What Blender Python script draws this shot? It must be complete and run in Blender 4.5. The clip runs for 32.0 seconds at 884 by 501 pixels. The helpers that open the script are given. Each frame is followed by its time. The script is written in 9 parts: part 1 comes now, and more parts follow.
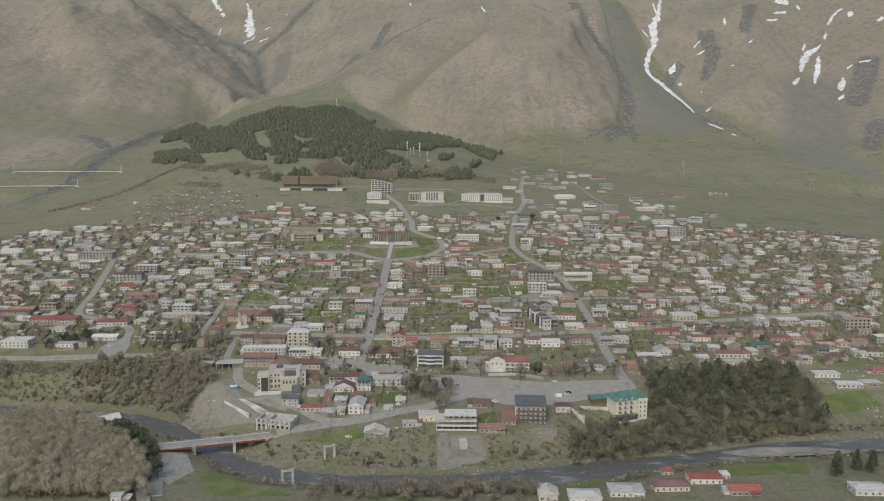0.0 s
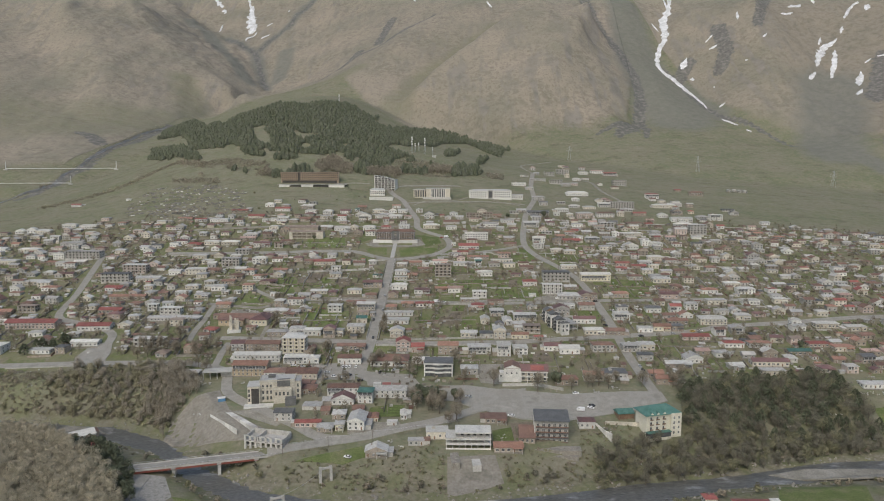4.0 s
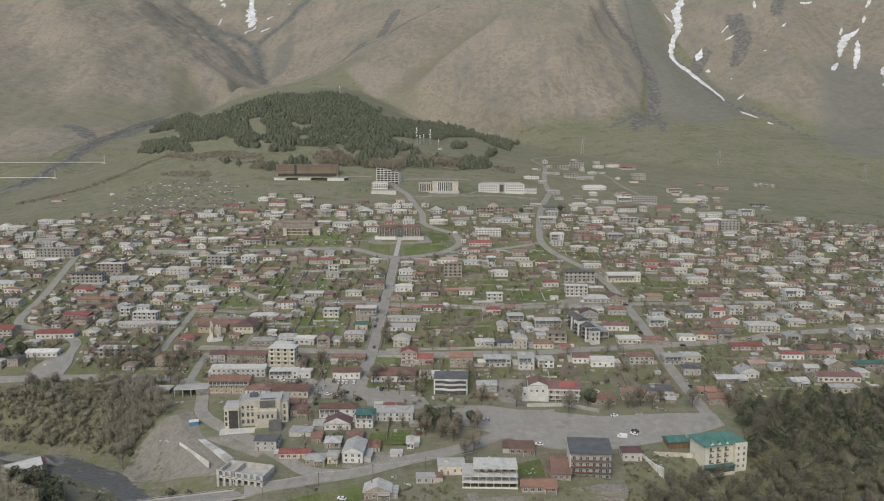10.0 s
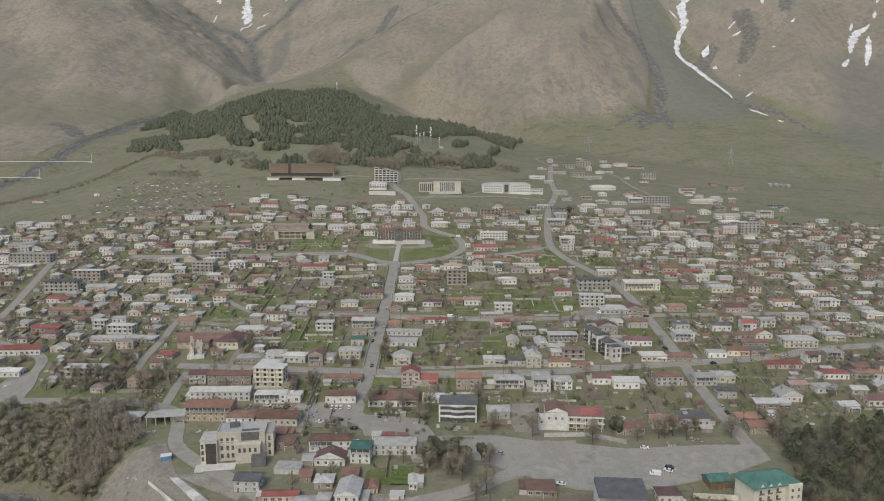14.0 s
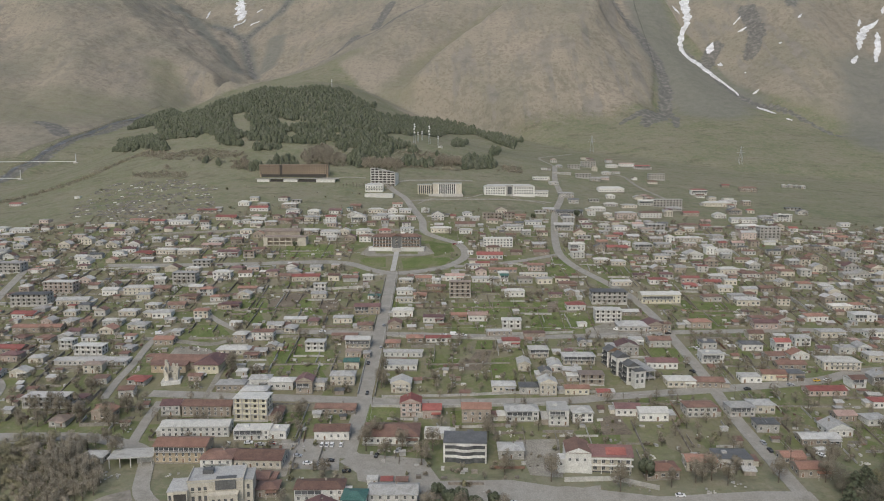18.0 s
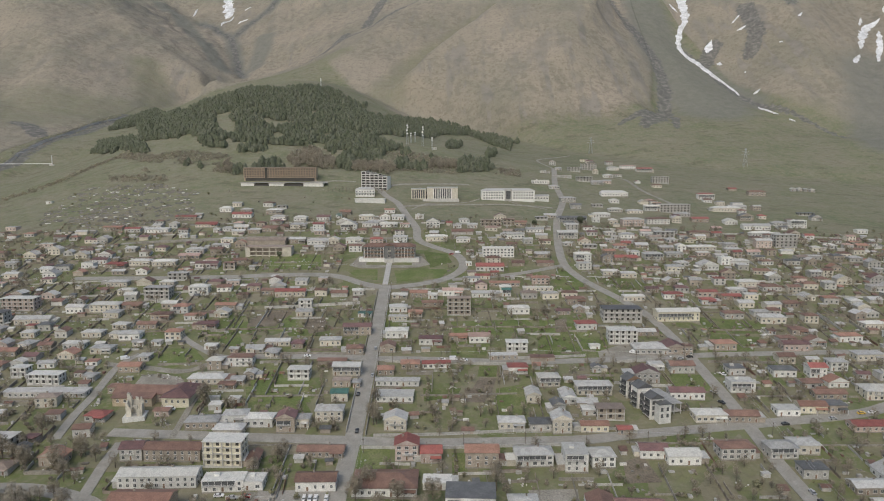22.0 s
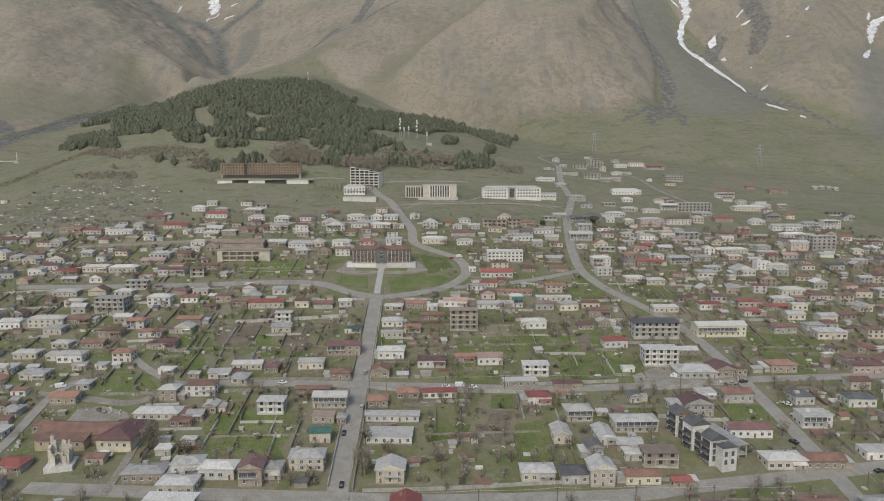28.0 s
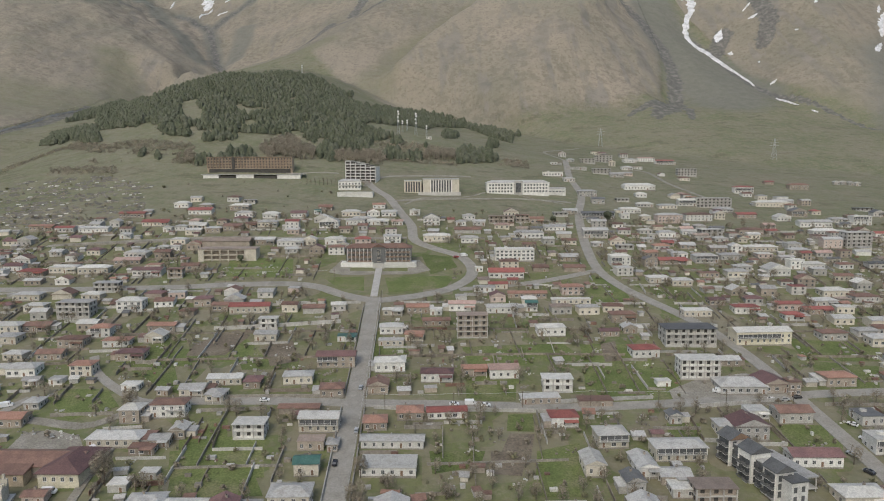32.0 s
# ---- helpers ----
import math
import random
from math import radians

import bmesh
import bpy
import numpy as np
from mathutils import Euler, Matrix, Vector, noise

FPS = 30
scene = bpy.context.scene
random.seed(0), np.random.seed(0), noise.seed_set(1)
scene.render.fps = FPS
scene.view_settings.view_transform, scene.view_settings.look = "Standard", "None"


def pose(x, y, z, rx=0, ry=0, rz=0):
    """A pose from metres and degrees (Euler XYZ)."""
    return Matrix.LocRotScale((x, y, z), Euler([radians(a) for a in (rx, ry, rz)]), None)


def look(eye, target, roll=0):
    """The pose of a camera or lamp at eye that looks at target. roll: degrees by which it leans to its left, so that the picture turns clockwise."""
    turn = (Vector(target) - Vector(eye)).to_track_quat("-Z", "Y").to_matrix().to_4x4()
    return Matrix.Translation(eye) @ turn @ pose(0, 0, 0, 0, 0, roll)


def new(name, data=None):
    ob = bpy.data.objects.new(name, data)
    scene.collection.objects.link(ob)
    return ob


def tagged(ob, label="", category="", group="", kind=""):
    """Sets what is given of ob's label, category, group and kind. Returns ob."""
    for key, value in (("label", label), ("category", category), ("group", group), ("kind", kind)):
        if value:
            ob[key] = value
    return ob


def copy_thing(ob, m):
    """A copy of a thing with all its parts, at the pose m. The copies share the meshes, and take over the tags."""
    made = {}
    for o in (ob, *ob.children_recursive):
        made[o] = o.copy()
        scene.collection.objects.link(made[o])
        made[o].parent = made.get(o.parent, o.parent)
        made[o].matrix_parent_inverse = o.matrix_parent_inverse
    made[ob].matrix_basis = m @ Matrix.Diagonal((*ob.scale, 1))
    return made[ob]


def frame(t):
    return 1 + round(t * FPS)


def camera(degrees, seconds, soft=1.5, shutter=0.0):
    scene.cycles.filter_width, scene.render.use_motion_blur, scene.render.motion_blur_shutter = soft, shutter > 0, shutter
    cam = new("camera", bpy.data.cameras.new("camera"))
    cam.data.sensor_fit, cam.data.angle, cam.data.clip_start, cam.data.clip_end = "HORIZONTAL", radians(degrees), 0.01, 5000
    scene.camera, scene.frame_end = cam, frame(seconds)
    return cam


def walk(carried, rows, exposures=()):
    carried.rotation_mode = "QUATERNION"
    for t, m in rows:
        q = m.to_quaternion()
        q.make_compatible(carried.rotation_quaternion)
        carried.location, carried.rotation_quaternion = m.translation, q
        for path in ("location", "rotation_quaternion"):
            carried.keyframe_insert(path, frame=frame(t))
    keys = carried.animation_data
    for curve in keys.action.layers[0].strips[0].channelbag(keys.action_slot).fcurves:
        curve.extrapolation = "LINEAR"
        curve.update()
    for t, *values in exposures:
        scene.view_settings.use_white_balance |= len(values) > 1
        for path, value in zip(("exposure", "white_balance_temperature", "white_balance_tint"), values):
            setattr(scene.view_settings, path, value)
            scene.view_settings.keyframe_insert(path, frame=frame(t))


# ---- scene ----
cam = camera(64.4, 32.0, soft=1.05)
METRES, EYE, TILT, LEAN, TURN = 400.0, 180.0, -8.0, 0.0, 0.0
EXPOSURES = [(0.0, 0.0, 6600, 6), (32.0, 0.0, 6600, 6)]
ROWS = [
    (0.0, 0.0, 0.0, 0.0, 0.0, 0.0, -0.0),
    (0.5, -0.0011, 0.016, -0.0007, 0.13, 0.01, -0.02),
    (1.0, -0.0022, 0.0319, -0.0012, 0.21, 0.01, -0.03),
    (1.5, -0.0033, 0.0488, -0.0019, 0.21, 0.01, -0.02),
    (2.0, -0.0045, 0.0646, -0.0026, 0.19, 0.02, -0.0),
    (2.5, -0.0056, 0.0795, -0.0031, 0.18, 0.03, 0.0),
    (3.0, -0.0069, 0.0952, -0.0037, 0.17, 0.04, 0.02),
    (3.5, -0.0082, 0.1111, -0.0045, 0.25, 0.05, 0.01),
    (5.5, -0.0137, 0.1749, -0.0066, 0.54, 0.04, -0.04),
    (6.0, -0.015, 0.1907, -0.0067, 0.67, 0.03, -0.06),
    (6.5, -0.0164, 0.2065, -0.0073, 0.66, 0.04, -0.06),
    (7.0, -0.0177, 0.2233, -0.0079, 0.65, 0.04, -0.05),
    (7.5, -0.019, 0.2379, -0.0084, 0.63, 0.05, -0.03),
    (8.0, -0.0204, 0.2538, -0.009, 0.61, 0.05, -0.01),
    (8.5, -0.0218, 0.2696, -0.0095, 0.6, 0.05, -0.0),
    (9.0, -0.0232, 0.2852, -0.0101, 0.58, 0.04, -0.0),
    (9.5, -0.0247, 0.301, -0.0107, 0.56, 0.03, 0.0),
    (10.0, -0.0259, 0.3167, -0.0113, 0.56, 0.04, -0.0),
    (10.5, -0.0275, 0.3324, -0.0115, 0.54, 0.03, 0.0),
    (11.0, -0.0289, 0.3479, -0.011, 0.52, 0.04, 0.01),
    (11.5, -0.0303, 0.3632, -0.0096, 0.51, 0.03, 0.02),
    (12.0, -0.0317, 0.3785, -0.0078, 0.49, 0.03, 0.03),
    (12.5, -0.0331, 0.3936, -0.0058, 0.47, 0.04, 0.03),
    (13.0, -0.0345, 0.4086, -0.0034, 0.45, 0.03, 0.03),
    (13.5, -0.0359, 0.4235, -0.0006, 0.44, 0.01, 0.02),
    (14.0, -0.0373, 0.4385, 0.0022, 0.44, -0.0, 0.03),
    (14.5, -0.0387, 0.4535, 0.0049, 0.42, -0.01, 0.04),
    (16.5, -0.0438, 0.5122, 0.0161, 0.34, -0.1, 0.07),
    (17.0, -0.0452, 0.5272, 0.0188, 0.18, -0.12, 0.09),
    (17.5, -0.0466, 0.5423, 0.0217, 0.18, -0.13, 0.09),
    (18.0, -0.0479, 0.5573, 0.0246, 0.17, -0.14, 0.1),
    (18.5, -0.0495, 0.5723, 0.0275, 0.14, -0.14, 0.1),
    (19.0, -0.0505, 0.5872, 0.0303, 0.05, -0.14, 0.12),
    (19.5, -0.0519, 0.6022, 0.0332, -0.1, -0.13, 0.15),
    (20.0, -0.0531, 0.6173, 0.036, -0.24, -0.13, 0.16),
    (20.5, -0.0547, 0.632, 0.039, -0.27, -0.14, 0.17),
    (21.0, -0.0557, 0.6471, 0.042, -0.41, -0.14, 0.19),
    (21.5, -0.0572, 0.662, 0.0449, -0.52, -0.14, 0.2),
    (22.0, -0.0586, 0.677, 0.0478, -0.53, -0.13, 0.19),
    (22.5, -0.0598, 0.692, 0.0507, -0.53, -0.12, 0.2),
    (23.0, -0.061, 0.7071, 0.0529, -0.54, -0.12, 0.19),
    (23.5, -0.0622, 0.7224, 0.0532, -0.54, -0.11, 0.2),
    (24.0, -0.0632, 0.738, 0.0528, -0.7, -0.11, 0.21),
    (24.5, -0.0648, 0.7537, 0.0523, -0.88, -0.1, 0.23),
    (25.0, -0.0659, 0.7697, 0.0519, -0.89, -0.09, 0.23),
    (25.5, -0.0672, 0.7856, 0.0514, -0.91, -0.05, 0.23),
    (27.5, -0.0718, 0.8502, 0.0489, -1.14, 0.1, 0.27),
    (28.0, -0.073, 0.8659, 0.0483, -1.25, 0.13, 0.29),
    (28.5, -0.0741, 0.8816, 0.0477, -1.35, 0.15, 0.31),
    (29.0, -0.0752, 0.8973, 0.047, -1.41, 0.17, 0.33),
    (29.5, -0.0763, 0.913, 0.0463, -1.42, 0.18, 0.35),
    (30.0, -0.0774, 0.9288, 0.0457, -1.44, 0.2, 0.37),
    (30.5, -0.0784, 0.9445, 0.0451, -1.44, 0.22, 0.37),
    (31.0, -0.0794, 0.9591, 0.0444, -1.44, 0.22, 0.39),
    (31.5, -0.0803, 0.9748, 0.0437, -1.45, 0.22, 0.41),
    (32.0, -0.0813, 0.9904, 0.043, -1.47, 0.23, 0.42),
]
walk(cam, [(t, pose(0, 0, EYE, TILT, LEAN, TURN) @ pose(METRES * x, METRES * y, METRES * z, 90 + pitch, roll, yaw)) for t, x, y, z, yaw, pitch, roll in ROWS], EXPOSURES)

# ---- sky and sun ----
world = bpy.data.worlds.new("overcast_sky")
scene.world = world
world.use_nodes = True
wn = world.node_tree
sky = wn.nodes.new("ShaderNodeTexSky")
sky.sky_type, sky.sun_disc = "NISHITA", False
sky.sun_elevation, sky.sun_rotation = radians(46), radians(201)
sky.air_density, sky.dust_density, sky.ozone_density = 1.0, 3.0, 1.0
wn.links.new(sky.outputs[0], wn.nodes["Background"].inputs[0])
wn.nodes["Background"].inputs[1].default_value = 0.17
sun_data = bpy.data.lights.new("sun", "SUN")
sun_data.energy, sun_data.angle, sun_data.color = 0.92, radians(28), (1.0, 0.96, 0.9)
sun = new("sun", sun_data)
sun.matrix_world = look((-330, -150, 960), (0, 700, 0))

# ---- materials ----


def shade(name, colours, rough=0.85, metal=0.0, size=1.0, fine=8.0, bump=0.0, jitter=0.0, per="object", stretch=(1, 1, 1), stain=0.25, spec=0.3):
    """A material whose colour drifts between the given ones at two scales; jitter shifts each object's (or island's) value."""
    m = bpy.data.materials.new(name)
    m.use_nodes = True
    n, l = m.node_tree.nodes, m.node_tree.links
    b = n["Principled BSDF"]
    b.inputs["Roughness"].default_value, b.inputs["Metallic"].default_value = rough, metal
    b.inputs["Specular IOR Level"].default_value = spec
    geo = n.new("ShaderNodeNewGeometry")
    mp = n.new("ShaderNodeMapping")
    mp.inputs["Scale"].default_value = stretch
    l.new(geo.outputs["Position"], mp.inputs[0])
    big = n.new("ShaderNodeTexNoise")
    big.inputs["Scale"].default_value, big.inputs["Detail"].default_value = 1 / size, 5
    small = n.new("ShaderNodeTexNoise")
    small.inputs["Scale"].default_value, small.inputs["Detail"].default_value = fine / size, 4
    for t in (big, small):
        l.new(mp.outputs[0], t.inputs["Vector"])
    ramp = n.new("ShaderNodeValToRGB")
    cr = ramp.color_ramp
    for k, c in enumerate(colours):
        pos = 0.32 + 0.36 * k / max(len(colours) - 1, 1)
        e = cr.elements[k] if k < 2 else cr.elements.new(pos)
        e.position, e.color = pos, (*c, 1)
    if len(colours) == 1:
        cr.elements[1].color = (*colours[0], 1)
    l.new(big.outputs["Fac"], ramp.inputs[0])
    mr = n.new("ShaderNodeMapRange")
    mr.inputs["From Min"].default_value, mr.inputs["From Max"].default_value = 0.3, 0.7
    mr.inputs["To Min"].default_value, mr.inputs["To Max"].default_value = 1 - stain, 1 + stain * 0.7
    l.new(small.outputs["Fac"], mr.inputs[0])
    value = mr.outputs[0]
    if jitter:
        src = n.new("ShaderNodeObjectInfo").outputs["Random"] if per == "object" else geo.outputs["Random Per Island"]
        jr = n.new("ShaderNodeMapRange")
        jr.inputs["To Min"].default_value, jr.inputs["To Max"].default_value = 1 - jitter, 1 + jitter
        l.new(src, jr.inputs[0])
        mul = n.new("ShaderNodeMath")
        mul.operation = "MULTIPLY"
        l.new(value, mul.inputs[0])
        l.new(jr.outputs[0], mul.inputs[1])
        value = mul.outputs[0]
    mix = n.new("ShaderNodeVectorMath")
    mix.operation = "SCALE"
    l.new(ramp.outputs[0], mix.inputs[0])
    l.new(value, mix.inputs["Scale"])
    l.new(mix.outputs[0], b.inputs["Base Color"])
    if bump:
        bp = n.new("ShaderNodeBump")
        bp.inputs["Strength"].default_value, bp.inputs["Distance"].default_value = 0.6, bump
        l.new(small.outputs["Fac"], bp.inputs["Height"])
        l.new(bp.outputs[0], b.inputs["Normal"])
    return m


ASPHALT = shade("worn_asphalt", [(0.225, 0.213, 0.185), (0.295, 0.28, 0.248), (0.255, 0.24, 0.21), (0.32, 0.302, 0.265)], 0.9, size=13, fine=20, stain=0.18)
GRAVEL = shade("gravel_lane", [(0.2, 0.185, 0.15), (0.3, 0.28, 0.24)], 0.95, size=9, fine=12, stain=0.3, bump=0.05)
SLOPEDIRT = shade("stony_slope", [(0.17, 0.157, 0.13), (0.235, 0.217, 0.184), (0.2, 0.182, 0.15)], 0.95, size=12, fine=7, stain=0.2, bump=0.06)
CONCRETE = shade("concrete", [(0.36, 0.35, 0.32), (0.45, 0.43, 0.4)], 0.85, size=4, fine=8, stain=0.2, jitter=0.12)
WATER = shade("river_water", [(0.085, 0.085, 0.077), (0.12, 0.118, 0.106), (0.105, 0.103, 0.092), (0.26, 0.26, 0.25)], 0.35, size=7, fine=6, stain=0.4, bump=0.25, stretch=(0.5, 1, 1), spec=0.4)
GLASS = shade("window_glass", [(0.075, 0.078, 0.08), (0.115, 0.118, 0.12)], 0.12, size=3, fine=2, spec=0.6)
RUBBLE_GROUND = shade("rubble_ground", [(0.2, 0.19, 0.165), (0.33, 0.315, 0.285), (0.25, 0.235, 0.205)], 0.95, size=3, fine=8, stain=0.4, bump=0.2)
LAWN = shade("fresh_grass", [(0.1, 0.13, 0.042), (0.128, 0.152, 0.054), (0.17, 0.168, 0.085)], 0.95, size=11, fine=14, stain=0.35, jitter=0.15)
SOIL = shade("bare_soil", [(0.14, 0.115, 0.085), (0.2, 0.17, 0.13)], 0.95, size=10, fine=10, stain=0.3)


def land_material():
    m = bpy.data.materials.new("valley_ground")
    m.use_nodes = True
    n, l = m.node_tree.nodes, m.node_tree.links
    b = n["Principled BSDF"]
    b.inputs["Roughness"].default_value, b.inputs["Specular IOR Level"].default_value = 0.95, 0.1
    geo = n.new("ShaderNodeNewGeometry")
    sep, nor = n.new("ShaderNodeSeparateXYZ"), n.new("ShaderNodeSeparateXYZ")
    l.new(geo.outputs["Position"], sep.inputs[0])
    l.new(geo.outputs["Normal"], nor.inputs[0])

    def noise_node(scale, detail=6, stretch=None):
        t = n.new("ShaderNodeTexNoise")
        t.inputs["Scale"].default_value, t.inputs["Detail"].default_value, t.inputs["Roughness"].default_value = scale, detail, 0.62
        if stretch:
            mp = n.new("ShaderNodeMapping")
            mp.inputs["Scale"].default_value = stretch
            l.new(geo.outputs["Position"], mp.inputs[0])
            l.new(mp.outputs[0], t.inputs["Vector"])
        else:
            l.new(geo.outputs["Position"], t.inputs["Vector"])
        return t.outputs["Fac"]

    def ramp(src, stops):
        r = n.new("ShaderNodeValToRGB")
        for k, (p, c) in enumerate(stops):
            e = r.color_ramp.elements[k] if k < 2 else r.color_ramp.elements.new(p)
            e.position, e.color = p, (*c, 1) if isinstance(c, tuple) else (c, c, c, 1)
        l.new(src, r.inputs[0])
        return r.outputs[0]

    def mix(f, a, c):
        x = n.new("ShaderNodeMix")
        x.data_type = "RGBA"
        l.new(f, x.inputs[0])
        for s, i in ((a, 6), (c, 7)):
            if isinstance(s, tuple):
                x.inputs[i].default_value = (*s, 1)
            else:
                l.new(s, x.inputs[i])
        return x.outputs[2]

    def maths(op, a, c):
        x = n.new("ShaderNodeMath")
        x.operation = op
        for s, i in ((a, 0), (c, 1)):
            if isinstance(s, (int, float)):
                x.inputs[i].default_value = s
            else:
                l.new(s, x.inputs[i])
        return x.outputs[0]

    def span(src, a, c):
        x = n.new("ShaderNodeMapRange")
        x.inputs["From Min"].default_value, x.inputs["From Max"].default_value = a, c
        l.new(src, x.inputs[0])
        return x.outputs[0]

    patch, mid, fine, grit = noise_node(0.016, 9), noise_node(0.06), noise_node(0.35), noise_node(1.6, 3)
    meadow = ramp(patch, [(0.3, (0.13, 0.149, 0.09)), (0.44, (0.158, 0.168, 0.108)), (0.56, (0.182, 0.183, 0.13)), (0.7, (0.212, 0.198, 0.15))])
    yard = ramp(mid, [(0.34, (0.115, 0.138, 0.052)), (0.46, (0.155, 0.16, 0.08)), (0.58, (0.2, 0.182, 0.12)), (0.72, (0.175, 0.155, 0.105))])
    low = mix(ramp(noise_node(0.13), [(0.4, 0.05), (0.6, 0.4)]), meadow, yard)
    low = mix(ramp(noise_node(0.02, 8, (0.5, 1.6, 1.0)), [(0.5, 0.0), (0.64, 0.5)]), low, (0.21, 0.192, 0.145))
    low = mix(ramp(noise_node(0.045, 7, (0.6, 1.5, 1.0)), [(0.56, 0.0), (0.63, 0.65)]), low, (0.115, 0.108, 0.072))
    low = mix(ramp(noise_node(0.22, 6, (0.7, 1.3, 1.0)), [(0.56, 0.0), (0.64, 0.45)]), low, (0.24, 0.215, 0.165))
    def attr(name):
        x = n.new("ShaderNodeAttribute")
        x.attribute_name = name
        return x.outputs["Fac"]

    # dry slopes: broad drifts of straw and brown, dark heather in patches, runnels down the fall
    ragged, shrub, dots = noise_node(0.07, 9), noise_node(0.035, 9), noise_node(0.16, 6)
    dry = ramp(noise_node(0.0045, 9), [(0.34, (0.212, 0.198, 0.154)), (0.46, (0.252, 0.226, 0.178)), (0.56, (0.276, 0.242, 0.192)), (0.68, (0.3, 0.258, 0.206))])
    runnel = noise_node(0.03, 8, (1.0, 0.22, 0.22))
    dry = mix(ramp(runnel, [(0.5, 0.0), (0.62, 0.4)]), dry, (0.178, 0.166, 0.138))
    heather = maths("MULTIPLY", ramp(noise_node(0.007, 4), [(0.4, 0.1), (0.56, 1.0)]), ramp(noise_node(0.06, 9), [(0.48, 0.0), (0.58, 0.5)]))
    dry = mix(heather, dry, (0.152, 0.138, 0.112))
    dry = mix(ramp(dots, [(0.54, 0.0), (0.62, 0.5)]), dry, (0.146, 0.136, 0.102))
    scree = ramp(shrub, [(0.38, (0.17, 0.16, 0.14)), (0.62, (0.26, 0.235, 0.205))])
    crag = maths("MULTIPLY", ramp(runnel, [(0.52, 0.0), (0.6, 0.8)]), span(nor.outputs["Z"], 0.88, 0.76))
    high = mix(crag, dry, scree)
    up = span(maths("ADD", attr("upland"), maths("MULTIPLY", maths("SUBTRACT", ragged, 0.5), 90.0)), -12.0, 22.0)
    turf = maths("MULTIPLY", ramp(maths("ADD", attr("turf"), maths("MULTIPLY", ragged, 0.8)), [(0.4, 0.0), (1.0, 1.0)]), 0.62)
    up = maths("MULTIPLY", up, maths("SUBTRACT", 1.0, turf))
    bare = maths("GREATER_THAN", attr("scree"), 0.001)
    bare = maths("MULTIPLY", bare, ramp(maths("ADD", attr("scree"), maths("MULTIPLY", ragged, 1.3)), [(0.82, 0.0), (1.14, 0.85)]))
    # grey of the gorge, and distance haze painted on the grassy tongue
    drift_haze = ramp(maths("ADD", attr("drift_haze"), maths("MULTIPLY", ragged, 0.5)), [(0.26, 0.0), (0.7, 0.85)])
    # darker brown mixed in towards the right end of the mountains
    right_brown = maths("MULTIPLY", span(maths("ADD", sep.outputs["X"], maths("MULTIPLY", ragged, 200.0)), 960.0, 1060.0), 0.6)
    # garden plots of the town
    cell = n.new("ShaderNodeTexVoronoi")
    cell.distance = "CHEBYCHEV"
    cell.inputs["Scale"].default_value = 0.055
    l.new(geo.outputs["Position"], cell.inputs["Vector"])
    plotc = ramp(cell.outputs["Color"], [(0.1, (0.11, 0.138, 0.046)), (0.35, (0.14, 0.156, 0.064)), (0.55, (0.18, 0.176, 0.098)), (0.75, (0.19, 0.172, 0.112)), (0.92, (0.25, 0.225, 0.165))])
    intown = maths("MULTIPLY", maths("MULTIPLY", span(sep.outputs["Y"], 530.0, 560.0), span(sep.outputs["Y"], 1030.0, 960.0)), ramp(noise_node(0.09), [(0.35, 0.55), (0.65, 0.95)]))
    low = mix(intown, low, plotc)
    low = mix(ramp(noise_node(0.3, 8), [(0.47, 0.0), (0.6, 0.45)]), low, ramp(noise_node(0.12), [(0.4, (0.12, 0.108, 0.066)), (0.6, (0.26, 0.232, 0.175))]))
    high = mix(right_brown, high, ramp(ragged, [(0.38, (0.15, 0.138, 0.11)), (0.6, (0.25, 0.222, 0.18))]))
    full = mix(up, low, high)
    full = mix(drift_haze, full, ramp(ragged, [(0.35, (0.15, 0.15, 0.128)), (0.65, (0.182, 0.18, 0.156))]))
    full = mix(bare, full, ramp(noise_node(0.11, 9), [(0.36, (0.1, 0.1, 0.095)), (0.5, (0.135, 0.131, 0.123)), (0.64, (0.205, 0.196, 0.18))]))
    bank = maths("MULTIPLY", span(sep.outputs["Z"], 2.0, -12.0), 0.7)
    full = mix(bank, full, mix(ramp(mid, [(0.42, 0.0), (0.58, 1.0)]), ramp(fine, [(0.35, (0.115, 0.125, 0.06)), (0.65, (0.17, 0.168, 0.098))]), ramp(fine, [(0.35, (0.135, 0.122, 0.083)), (0.65, (0.215, 0.197, 0.155))])))
    tone = n.new("ShaderNodeVectorMath")
    tone.operation = "SCALE"
    l.new(full, tone.inputs[0])
    l.new(maths("ADD", 0.72, maths("MULTIPLY", maths("ADD", fine, grit), 0.28)), tone.inputs["Scale"])
    l.new(tone.outputs[0], b.inputs["Base Color"])
    bp = n.new("ShaderNodeBump")
    bp.inputs["Strength"].default_value, bp.inputs["Distance"].default_value = 0.7, 2.5
    l.new(maths("ADD", maths("MULTIPLY", maths("MULTIPLY", shrub, up), 3.0), maths("MULTIPLY", fine, 0.3)), bp.inputs["Height"])
    l.new(bp.outputs[0], b.inputs["Normal"])
    return m


LAND = land_material()

# ---- the lie of the land ----


def lerp_x(x, pts):
    return np.interp(x, [p[0] for p in pts], [p[1] for p in pts])


def smooth(a, b, v):
    u = np.clip((v - a) / (b - a), 0, 1)
    return u * u * (3 - 2 * u)


